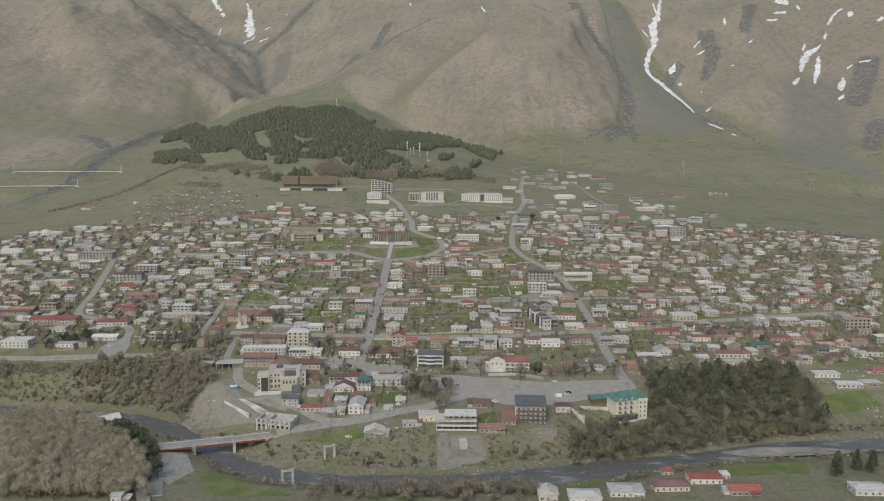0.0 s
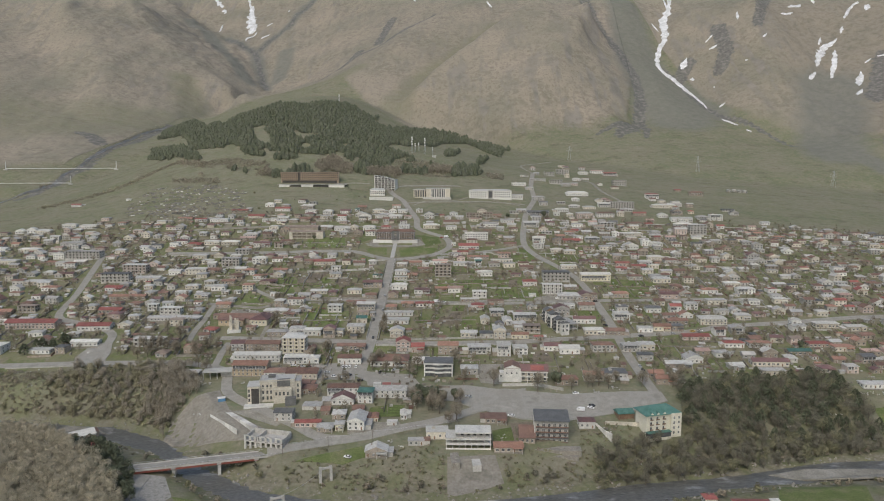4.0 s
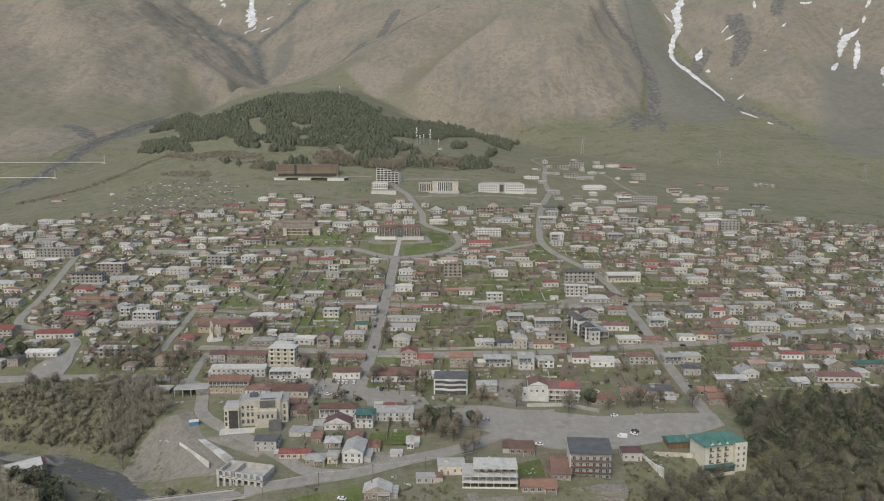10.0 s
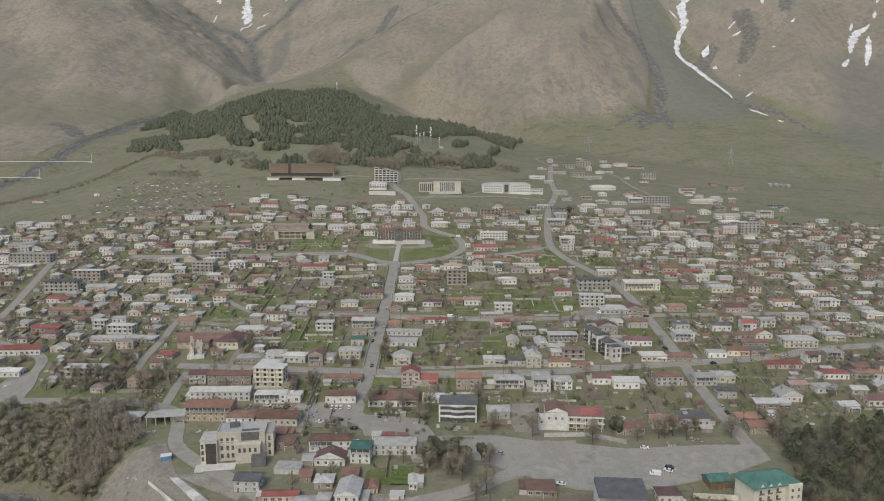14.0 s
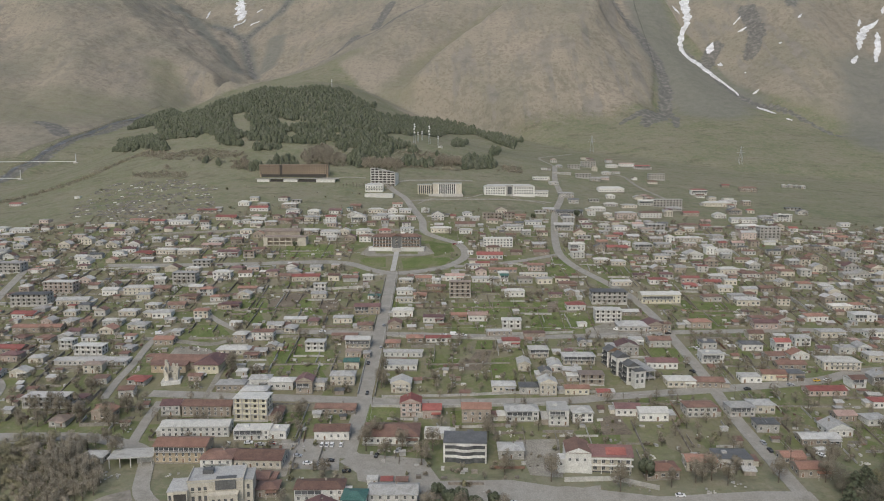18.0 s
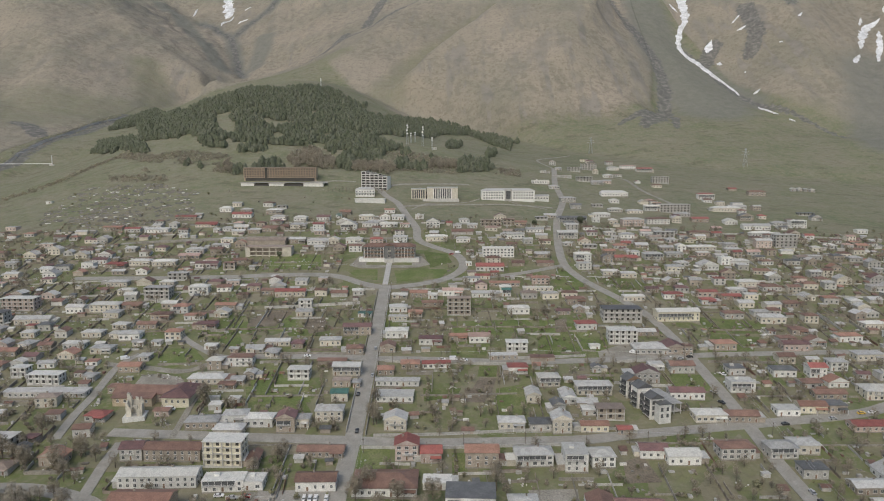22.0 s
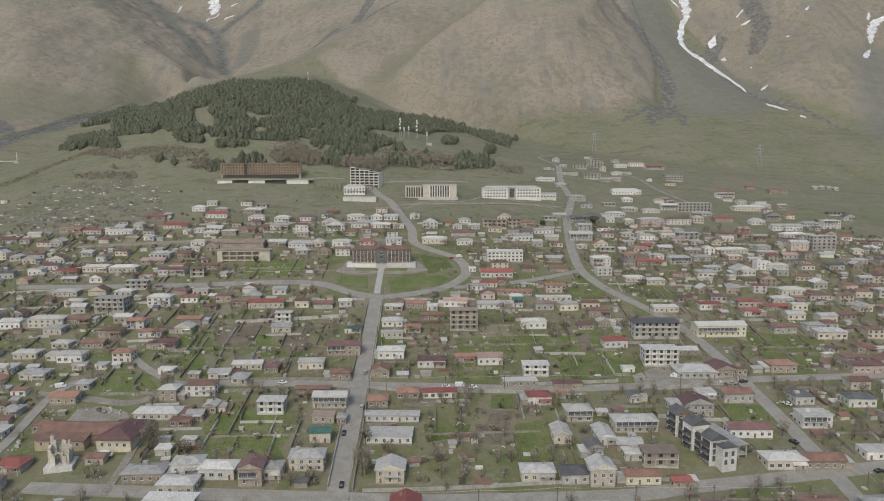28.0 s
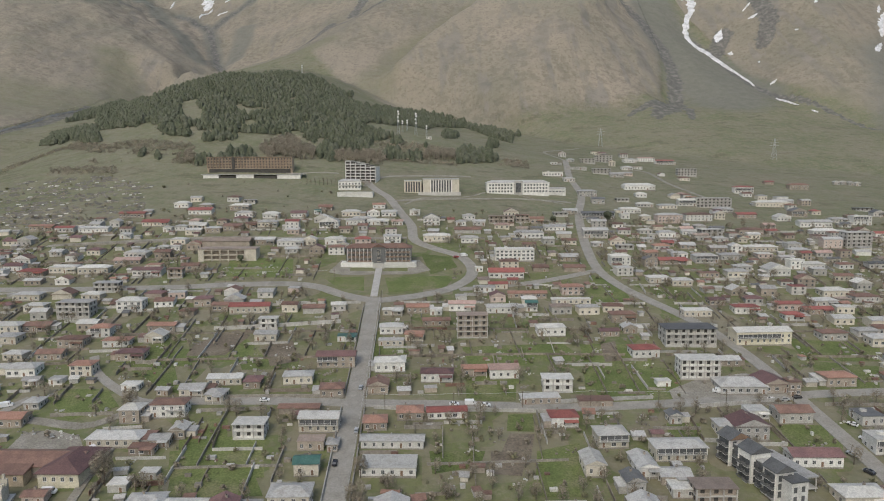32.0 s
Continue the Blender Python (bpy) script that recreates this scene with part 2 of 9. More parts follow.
RIVER = [(-900, 560), (-400, 517), (-300, 506), (-230, 497), (-185, 474), (-150, 436), (-110, 408), (-60, 397), (0, 395), (80, 408), (150, 427), (220, 443), (300, 453), (400, 455), (600, 440), (900, 390)]
BANK = [(-900, 610), (-400, 552), (-300, 540), (-200, 535), (-170, 520), (-150, 490), (-110, 450), (-70, 436), (20, 440), (90, 470), (150, 490), (200, 520), (300, 545), (400, 540), (600, 520), (900, 470)]
# where the mountains begin: x, y
FOOT = [(-2600, 1200), (-900, 1250), (-720, 1300), (-640, 1500), (-560, 1750), (-480, 1850), (-250, 1900), (-60, 1800), (60, 1740), (140, 1690), (220, 1560), (500, 1370), (900, 1330), (2600, 1100)]
# crests and gullies that carry the mountains: x, y, height
FORMS = {
    "gorge stream": [(-701, 1850, 235), (-639, 2080, 277), (-557, 2330, 349), (-628, 2480, 422), (-686, 2600, 472), (-753, 2740, 534), (-803, 2980, 646), (-831, 3150, 752), (-885, 3400, 942)],
    "its left arm": [(-753, 2740, 534), (-863, 2880, 607), (-984, 3060, 681), (-1169, 3300, 783)],
    "crest of the left spur": [(-548, 2080, 318), (-667, 2180, 387), (-766, 2250, 441), (-877, 2340, 517), (-993, 2450, 609), (-1133, 2600, 744)],
    "wall behind it": [(-873, 2700, 550), (-1018, 2950, 681), (-1238, 3250, 839)],
    "left face": [(-873, 1850, 294), (-948, 2060, 428), (-1128, 2250, 569), (-1298, 2450, 707)],
    "hollow in the left face": [(-906, 1750, 251), (-1083, 2000, 387), (-1345, 2300, 579)],
    "crest right of the gorge": [(-475, 2330, 360), (-474, 2500, 459), (-464, 2700, 568), (-412, 2950, 710), (-384, 3250, 904)],
    "gully behind the middle crest": [(-400, 2200, 370), (-337, 2240, 419), (-273, 2300, 474), (-186, 2420, 541), (-53, 2600, 647), (84, 2850, 786)],
    "middle crest": [(-422, 1960, 315), (-325, 2030, 365), (-250, 2110, 418), (-156, 2230, 494), (-34, 2420, 597), (116, 2700, 749)],
    "hollow behind the round mountain": [(-166, 1800, 245), (-122, 1890, 296), (-67, 2020, 354), (44, 2220, 465), (166, 2400, 582), (316, 2650, 728)],
    "left edge of the round mountain": [(-147, 1755, 248), (-99, 1830, 305), (-38, 1930, 382), (51, 2030, 461), (159, 2150, 547), (287, 2330, 660)],
    "its middle rib": [(99, 1745, 237), (164, 1800, 312), (241, 1865, 372), (306, 1985, 461), (365, 2080, 532), (425, 2230, 636)],
    "its foot": [(-89, 1730, 228), (39, 1715, 223), (178, 1712, 220), (344, 1725, 218)],
    "dark gully": [(464, 1780, 220), (499, 1900, 296), (512, 2020, 373), (495, 2130, 455), (469, 2215, 516), (455, 2320, 581), (447, 2480, 696)],
    "right rib of the round mountain": [(390, 1770, 256), (422, 1900, 346), (426, 2030, 429), (409, 2130, 500), (400, 2210, 559)],
    "grassy tongue": [(574, 1810, 252), (560, 1960, 340), (547, 2130, 444), (555, 2270, 541), (571, 2430, 668)],
    "snow gully": [(779, 1640, 176), (736, 1733, 221), (690, 1820, 248), (659, 1900, 288), (639, 2010, 345), (612, 2100, 400), (609, 2150, 432), (649, 2260, 509), (699, 2380, 593), (721, 2530, 708)],
    "edge beside it": [(727, 1770, 249), (710, 2000, 357), (680, 2110, 426), (694, 2220, 516), (755, 2330, 614)],
    "right spur": [(817, 1690, 210), (840, 1830, 313), (850, 1960, 417), (876, 2110, 538), (914, 2230, 636)],
    "grey gully": [(865, 1660, 204), (940, 1810, 287), (1006, 1950, 377), (1055, 2060, 460), (1090, 2160, 548), (1121, 2300, 652)],
    "river below the left face": [(-701, 1850, 235), (-705, 1745, 214), (-714, 1640, 192), (-727, 1560, 177), (-717, 1450, 153), (-723, 1380, 139), (-747, 1270, 110)],
    "outer slope left": [(-1500, 1500, 300), (-1750, 2000, 560), (-2000, 2700, 950)],
    "outer slope right": [(1250, 1500, 230), (1330, 1850, 430), (1450, 2300, 760), (1600, 2900, 1050)],
    "back left": [(-2600, 3700, 1250), (-1300, 3700, 1020), (-800, 3700, 1050)],
    "back right": [(-300, 3700, 1100), (600, 3700, 1150), (2600, 3700, 1250)],
}


def grain(x, y, seed):
    """Gradient noise on a unit lattice, about -0.7 to 0.7."""
    table = np.random.RandomState(seed).uniform(0, 6.2832, 4096)
    i, j = np.floor(x).astype(int), np.floor(y).astype(int)
    u, v = x - i, y - j
    fu, fv = u * u * u * (u * (u * 6 - 15) + 10), v * v * v * (v * (v * 6 - 15) + 10)

    def corner(a, b):
        t = table[((i + a) * 57 + (j + b) * 131) % 4096]
        return np.cos(t) * (u - a) + np.sin(t) * (v - b)

    low = corner(0, 0) + fu * (corner(1, 0) - corner(0, 0))
    return low + fv * (corner(0, 1) + fu * (corner(1, 1) - corner(0, 1)) - low)


def ribs(x, y, size, seed, octaves=4):
    """Ridged noise: sharp crests and rounded hollows, 0 to about 1."""
    out, amp, tot = 0, 1.0, 0
    for k in range(octaves):
        out = out + amp * (1 - np.abs(grain(x / size, y / size, seed + k)) * 2)
        tot += amp
        size, amp = size * 0.47, amp * 0.52
    return out / tot


def wave(x, y, seed, size):
    """Cheap smooth noise, about -1 to 1, from summed turned sines."""
    out = np.zeros_like(x)
    rng = np.random.RandomState(seed)
    for k in range(7):
        a, p, s = rng.uniform(0, 6.28), rng.uniform(0, 6.28), rng.uniform(0.6, 1.6)
        out = out + np.sin((x * math.cos(a) + y * math.sin(a)) / size * s * 6.28 + p)
    return out / 3.2


def valley_floor(x, y):
    """Height of the fan that the town stands on, and of the wooded hill."""
    fan = 14 + 0.145 * (y - 540) - 0.00005 * np.minimum(np.abs(x), 900) ** 2 + 0.00002 * np.maximum(y - 700, 0) * np.clip(400 - np.abs(x), 0, 400) * 0.5
    fan = fan + 0.5 * wave(x, y, 3, 160)
    k = smooth(1250, 1600, y)
    hx = x + 200 + 100 * k
    hx = hx / np.where(hx > 0, 330 - 110 * k, 330)
    hy = (y - 1760) / 520
    hill = 118 * np.exp(-(hx ** 2 + hy ** 2) * 1.1) + 24 * np.exp(-((x + 420) / 190) ** 2 - ((y - 1330) / 200) ** 2)
    hill = hill + 9 * np.exp(-((x + 430) / 150) ** 2 - ((y - 1640) / 170) ** 2)
    return fan + hill - 4.5


def raise_mountains():
    """Spans an even skin between the crests, the gullies and the valley floor, from a coarse net to a fine one."""
    old = None
    for size, rounds in ((160, 500), (80, 400), (40, 400), (20, 300)):
        nx, ny = 5200 // size + 1, 2720 // size + 1
        gx, gy = np.meshgrid(-2600 + size * np.arange(nx), 1000 + size * np.arange(ny))
        base = valley_floor(gx.astype(float), gy.astype(float))
        held = gy < lerp_x(gx, FOOT)
        hold, count = np.zeros(gx.shape), np.zeros(gx.shape)
        for line in FORMS.values():
            for (ax, ay, az), (bx, by, bz) in zip(line, line[1:]):
                u = np.linspace(0, 1, max(2, int(np.hypot(bx - ax, by - ay) / 8)))
                i = np.clip(np.round((ax + (bx - ax) * u + 2600) / size).astype(int), 0, nx - 1)
                j = np.clip(np.round((ay + (by - ay) * u - 1000) / size).astype(int), 0, ny - 1)
                np.add.at(hold, (j, i), az + (bz - az) * u)
                np.add.at(count, (j, i), 1)
        fixed = held | (count > 0)
        value = np.where(held, base, hold / np.maximum(count, 1))
        if old is None:
            z = np.where(fixed, value, np.maximum(base, 0.55 * (gy - 1500) + 150))
        else:
            i, j = np.minimum(np.arange(nx) // 2, old.shape[1] - 1), np.minimum(np.arange(ny) // 2, old.shape[0] - 1)
            i2, j2 = np.minimum((np.arange(nx) + 1) // 2, old.shape[1] - 1), np.minimum((np.arange(ny) + 1) // 2, old.shape[0] - 1)
            z = np.where(fixed, value, (old[np.ix_(j, i)] + old[np.ix_(j2, i)] + old[np.ix_(j, i2)] + old[np.ix_(j2, i2)]) / 4)
        for _ in range(rounds):
            p = np.pad(z, 1, mode="edge")
            z = np.where(fixed, value, (p[:-2, 1:-1] + p[2:, 1:-1] + p[1:-1, :-2] + p[1:-1, 2:]) / 4)
        old = z
    p = np.pad(old, 1, mode="edge")
    soft = (p[:-2, 1:-1] + p[2:, 1:-1] + p[1:-1, :-2] + p[1:-1, 2:]) * 0.15 + old * 0.4
    return np.where(held, old, soft)


ALPS = raise_mountains()


def ground(x, y):
    """Height of the land."""
    x, y = np.asarray(x, float), np.asarray(y, float)
    land = valley_floor(x, y)
    d = y - lerp_x(x, FOOT)
    on = smooth(60, 420, d)
    wx = x + 14 * grain(x / 170, y / 170, 71) * on
    wy = y + 14 * grain(x / 170, y / 170, 81) * on
    u, v = np.clip((wx + 2600) / 20, 0, 259.99), np.clip((wy - 1000) / 20, 0, 134.99)
    i, j = u.astype(int), v.astype(int)
    u, v = u - i, v - j
    alps = (ALPS[j, i] * (1 - u) + ALPS[j, i + 1] * u) * (1 - v) + (ALPS[j + 1, i] * (1 - u) + ALPS[j + 1, i + 1] * u) * v
    land = np.where(d > 0, land + (alps - land) * smooth(0, 60, d), land)
    # ribs and runnels down the slopes, stronger round the gorge, fainter on the grassy tongue
    rough = 0.55 + 0.9 * smooth(2150, 2500, y) * smooth(-150, -450, x) + 0.45 * smooth(720, 900, x)
    rough = rough * (1 - 0.8 * smooth(455, 510, x) * smooth(700, 640, x) * smooth(2400, 2200, y))
    rib = (ribs(wx, wy * 0.45, 150, 91) - 0.62) * 20 + grain(wx / 34, wy / 75, 97) * 5 + grain(wx / 15, wy / 30, 98) * 2.4
    land = land + rib * on * rough
    # bed of the side stream, evened out where the pipes cross it
    for x0, y0, x1, y1, level in ((-900, 1335, -702, 1358, 112.5), (-852, 1407, -654, 1441, 138)):
        off = y - y0 - (y1 - y0) * (x - x0) / (x1 - x0)
        over = np.maximum(land - level - 0.27 * off, 0)
        land = land - over * np.exp(-(off / 42) ** 2) * smooth(x0 - 90, x0 - 30, x) * smooth(x1 + 70, x1 + 20, x)
    # slopes that close the valley behind
    land = land + 0.35 * np.maximum(-200 - y, 0)
    # river terrace and bank
    yr, yb = lerp_x(x, RIVER), lerp_x(x, BANK)
    bed = -14 - 0.002 * (x + 300)
    w = 13 + 4 * wave(x, x * 0, 5, 150)
    up = smooth(yr + w, np.maximum(yb, yr + w + 18), y)
    near = smooth(yr - w, yr - w - 16, y) * 3.5 + 0.05 * np.maximum(yr - w - y, 0)
    far = bed + (land - bed) * up
    low = bed - 2.2 * smooth(w, w * 0.4, np.abs(y - yr)) + near
    return np.where(y > yr, far, low) - np.where(y > yr, 2.2 * smooth(w, w * 0.4, np.abs(y - yr)) * (1 - up), 0)

# lines of bare scree, and of grass reaching up the slopes: x, y, half width
def strip(name, first, last, *wide):
    """Part of a crest or gully line with half widths."""
    line = FORMS[name][first:last]
    return [(x, y, w) for (x, y, _), w in zip(line, np.interp(np.linspace(0, 1, len(line)), np.linspace(0, 1, len(wide)), wide))]


# bare scree and rock, grass reaching up the slopes, grey drift and painted haze: lines with half widths
SCREES = [
    strip("dark gully", 0, 7, 14, 12, 14, 16), strip("snow gully", 0, 6, 4, 6, 7), strip("river below the left face", 0, 7, 9, 12, 10),
    strip("gully behind the middle crest", 0, 5, 7, 12),
    [(464, 1780, 8), (400, 1735, 7), (345, 1690, 5)], [(464, 1790, 8), (430, 1730, 8), (390, 1660, 5)], [(466, 1780, 8), (470, 1730, 8), (450, 1660, 5)], [(455, 1770, 22), (425, 1720, 26), (395, 1680, 12)],
    [(-587, 2379, 7), (-652, 2553, 8), (-713, 2735, 9), (-795, 2840, 9), (-871, 2914, 9)], [(-704, 2766, 9), (-629, 2955, 9), (-575, 3249, 9)],
    [(-295, 2301, 13), (-282, 2389, 14)],
    [(-225, 2423, 14), (-211, 2604, 15), (-197, 2708, 15)],
    [(790, 2180, 19), (777, 2068, 18), (748, 2027, 17)],
    [(685, 2103, 18), (644, 2045, 17)],
    [(987, 2318, 14), (878, 2110, 13)],
    [(1029, 1775, 23), (1144, 1935, 25)],
    [(1010, 1656, 19), (944, 1556, 18)],
    [(-760, 1600, 14), (-790, 1640, 16), (-835, 1660, 10)],
]
# grey gorge ground; along the grassy tongue the grey paints in haze
DRIFTS_AND_HAZE = [[(-704, 2766, 18), (-667, 2868, 19), (-629, 2955, 20), (-602, 3123, 21), (-575, 3249, 22)], [(-587, 2379, 18), (-652, 2553, 19), (-713, 2735, 21), (-795, 2840, 22), (-871, 2914, 22)], [(-635, 2351, 24), (-722, 2502, 25), (-818, 2659, 27), (-910, 2856, 29), (-1026, 2977, 31)], [(-567, 2458, 24), (-572, 2575, 26), (-583, 2678, 27)], strip("grassy tongue", 0, 5, 75, 60, 45), [(664, 1850, 40), (620, 2000, 40)], [(965, 1870, 68), (909, 1739, 63), (855, 1641, 59), (818, 1543, 56)], [(852, 1514, 22), (867, 1435, 22)], [(545, 1887, 63), (575, 1790, 60)]]
MEADOWS = [
    strip("grassy tongue", 0, 5, 70, 42, 24), strip("hollow behind the round mountain", 0, 5, 40, 45, 20), strip("middle crest", 0, 3, 40, 20),
    [(-1000, 1690, 120), (-860, 1760, 100), (-720, 1860, 60)], [(-680, 1990, 50), (-760, 2120, 40)], [(574, 1760, 130), (700, 1700, 100), (800, 1620, 70)],
]


# lower edge of the dry brown slopes: x, y
DRYFOOT = [(-2600, 1330), (-1300, 1390), (-900, 1410), (-760, 1450), (-735, 1700), (-700, 1930), (-500, 2100), (-300, 2060), (-160, 1790), (-90, 1735), (40, 1718), (180, 1715), (345, 1730), (440, 1800), (500, 2000), (550, 2600), (612, 2600), (640, 2160), (672, 1960), (735, 1780), (820, 1690), (930, 1600), (1100, 1480), (2600, 1300)]

AT_X, AT_Y = np.arange(-900, 901, 4.0), np.arange(300, 1501, 4.0)
AT_Z = ground(*np.meshgrid(AT_X, AT_Y))


def at(x, y):
    """Height of the land at one place."""
    if not (-900 < x < 896 and 300 < y < 1496):
        return float(ground(np.array([x]), np.array([y]))[0])
    u, v = (x + 900) / 4, (y - 300) / 4
    i, j = int(u), int(v)
    u, v = u - i, v - j
    a, b = AT_Z[j], AT_Z[j + 1]
    return float((a[i] * (1 - u) + a[i + 1] * u) * (1 - v) + (b[i] * (1 - u) + b[i + 1] * u) * v)


def mesh_of(name, verts, faces, mats, index=None, soft=False):
    me = bpy.data.meshes.new(name)
    me.from_pydata([tuple(v) for v in verts], [], faces)
    for m in mats:
        me.materials.append(m)
    if index is not None:
        me.polygons.foreach_set("material_index", index)
    if soft:
        me.polygons.foreach_set("use_smooth", [True] * len(me.polygons))
    me.update()
    return me


def steps(*legs):
    out = [legs[0][0]]
    for a, b, s in legs:
        k = max(1, round((b - a) / s))
        out += [a + (b - a) * i / k for i in range(1, k + 1)]
    return np.array(out)


def along(x, y, lines):
    """1 on the lines, 0 at their half width and beyond."""
    out = np.zeros(len(x))
    for line in lines:
        for (ax, ay, aw), (bx, by, bw) in zip(line, line[1:]):
            dx, dy = bx - ax, by - ay
            u = np.clip(((x - ax) * dx + (y - ay) * dy) / max(dx * dx + dy * dy, 1), 0, 1)
            out = np.maximum(out, 1 - np.hypot(x - ax - u * dx, y - ay - u * dy) / (1.5 * (aw + (bw - aw) * u)))
    return out


def build_ground():
    xs = steps((-2600, -1250, 45), (-1250, -460, 8), (-460, 460, 6), (460, 1200, 8), (1200, 2600, 50))
    ys = steps((-1600, 280, 60), (280, 1150, 5), (1150, 1600, 9), (1600, 2500, 7), (2500, 3200, 12), (3200, 3700, 40))
    gx, gy = np.meshgrid(xs, ys)
    gz = ground(gx.ravel(), gy.ravel())
    nx, ny = len(xs), len(ys)
    verts = np.column_stack([gx.ravel(), gy.ravel(), gz])
    i = (np.arange(ny - 1)[:, None] * nx + np.arange(nx - 1)[None]).ravel()
    faces = np.column_stack([i, i + 1, i + nx + 1, i + nx]).tolist()
    me = mesh_of("ground", verts, faces, [LAND], soft=True)
    for name, lines in (("scree", SCREES), ("turf", MEADOWS), ("drift_haze", DRIFTS_AND_HAZE)):
        me.attributes.new(name, "FLOAT", "POINT").data.foreach_set("value", along(verts[:, 0], verts[:, 1], lines).astype(np.float32))
    dry = verts[:, 1] - lerp_x(verts[:, 0], DRYFOOT)
    me.attributes.new("upland", "FLOAT", "POINT").data.foreach_set("value", dry.astype(np.float32))
    tagged(new("ground", me), "grassy valley floor rising into dry brown mountain slopes", "ground", kind="structure")


build_ground()


def curve_through(pts, gap=5.0):
    """Evenly spaced points on a smooth line through pts."""
    p = [np.array(q, float) for q in pts]
    p = [2 * p[0] - p[1]] + p + [2 * p[-1] - p[-2]]
    out = []
    for a, b, c, d in zip(p, p[1:], p[2:], p[3:]):
        k = max(1, int(np.hypot(*(c - b)) / gap))
        for i in range(k):
            u = i / k
            out.append(0.5 * (2 * b + (c - a) * u + (2 * a - 5 * b + 4 * c - d) * u * u + (3 * b - a - 3 * c + d) * u ** 3))
    out.append(p[-2])
    return np.array(out)


ROADS = []


def ribbon(name, pts, width, mat, lift=0.25, label="", deep=0.8, level=None, kind="structure", category="road", keep=True):
    """A slab along a line, lying on the land."""
    line = curve_through(pts) if len(pts) > 2 else curve_through([pts[0], ((pts[0][0] + pts[1][0]) / 2, (pts[0][1] + pts[1][1]) / 2), pts[1]])
    if keep:
        ROADS.append((line, width))
    t = np.gradient(line, axis=0)
    t /= np.linalg.norm(t, axis=1)[:, None]
    s = np.column_stack([-t[:, 1], t[:, 0]]) * width / 2
    a, b = line + s, line - s
    za = zb = None
    if level is None:
        za, zb = ground(a[:, 0], a[:, 1]) + lift, ground(b[:, 0], b[:, 1]) + lift
    else:
        za = zb = np.linspace(level[0], level[1], len(line))
    k = len(line)
    verts = np.vstack([np.column_stack([a, za]), np.column_stack([b, zb]), np.column_stack([a, za - deep]), np.column_stack([b, zb - deep])])
    faces = []
    for i in range(k - 1):
        faces += [(i, k + i, k + i + 1, i + 1), (2 * k + i, i + 2 * k + 1, 3 * k + i + 1, 3 * k + i), (i, i + 1, 2 * k + i + 1, 2 * k + i), (k + i, 3 * k + i, 3 * k + i + 1, k + i + 1)]
    faces += [(0, 2 * k, 3 * k, k), (k - 1, 2 * k - 1, 4 * k - 1, 3 * k - 1)]
    return tagged(new(name, mesh_of(name, verts, faces, [mat], soft=False)), label, category, kind=kind)


def river():
    xs = np.arange(-900, 905, 8.0)
    yr = lerp_x(xs, RIVER)
    z = -14 - 0.002 * (xs + 300) - 0.9
    line = np.column_stack([xs, yr])
    t = np.gradient(line, axis=0)
    t /= np.linalg.norm(t, axis=1)[:, None]
    s = np.column_stack([-t[:, 1], t[:, 0]])
    rows = [line + s * o for o in (16, 8, 0, -8, -16)]
    k = len(xs)
    verts = np.vstack([np.column_stack([r, z]) for r in rows])
    faces = [(j * k + i, (j + 1) * k + i, (j + 1) * k + i + 1, j * k + i + 1) for j in range(4) for i in range(k - 1)]
    tagged(new("river", mesh_of("river", verts, faces, [WATER], soft=True)), "shallow grey mountain river with gravel bed", "river", kind="structure")


river()
ribbon("main_street", [(-67, 545), (-65, 605), (-64, 700), (-64, 820)], 8.5, ASPHALT, label="worn grey asphalt street running straight uphill")
ribbon("ring_road", [(-330, 858), (-260, 852), (-198, 848), (-163, 851), (-126, 851), (-103, 845), (-83, 829), (-64, 820), (-44, 824), (-19, 837), (-3, 858), (1, 880), (-6, 905), (-25, 925), (-40, 947), (-43, 984), (-54, 1025), (-66, 1068), (-81, 1095), (-95, 1130)], 8, ASPHALT, lift=0.3, label="grey asphalt road curving round the park")
ribbon("ring_road_link", [(-10, 838), (30, 849), (60, 862), (92, 880)], 6, ASPHALT, label="grey asphalt side street")
ribbon("curved_street", [(150, 1300), (135, 1200), (130, 1117), (112, 1044), (103, 997), (94, 933), (90, 882), (96, 848), (107, 822), (118, 800), (128, 774), (133, 750), (136, 722), (137, 690), (139, 640), (138, 575), (141, 505)], 7.5, ASPHALT, lift=0.32, label="grey asphalt street winding up through the houses")
ribbon("upper_cross_street", [(-142, 700), (-96, 697), (-64, 695), (-21, 693), (28, 688), (79, 692), (134, 699), (180, 704), (300, 712)], 6.5, ASPHALT, lift=0.28, label="grey asphalt cross street between gardens")
ribbon("lower_cross_street", [(-190, 614), (-110, 606), (-65, 603), (-16, 601), (46, 601), (78, 607), (146, 619), (205, 630), (250, 646), (400, 680)], 7.5, ASPHALT, lift=0.29, label="grey asphalt cross street lined with houses")
ribbon("crooked_lane", [(-141, 697), (-160, 701), (-172, 710), (-185, 722), (-195, 734), (-202, 749)], 4.5, ASPHALT, label="pale gravel lane")
ribbon("cliff_road", [(-600, 620), (-450, 590), (-369, 574), (-324, 571), (-290, 570), (-214, 569), (-180, 560), (-166, 550), (-161, 535), (-156, 520), (-143, 507), (-123, 493), (-100, 476), (-82, 461), (-64, 458)], 7.5, ASPHALT, lift=0.35, label="grey asphalt road along the gorge edge")
ribbon("valley_road", [(-110, 446), (-86, 452), (-55, 460), (-32, 470), (-8, 479), (17, 494), (40, 506)], 8, ASPHALT, lift=0.4, label="grey asphalt road climbing from the bridge")
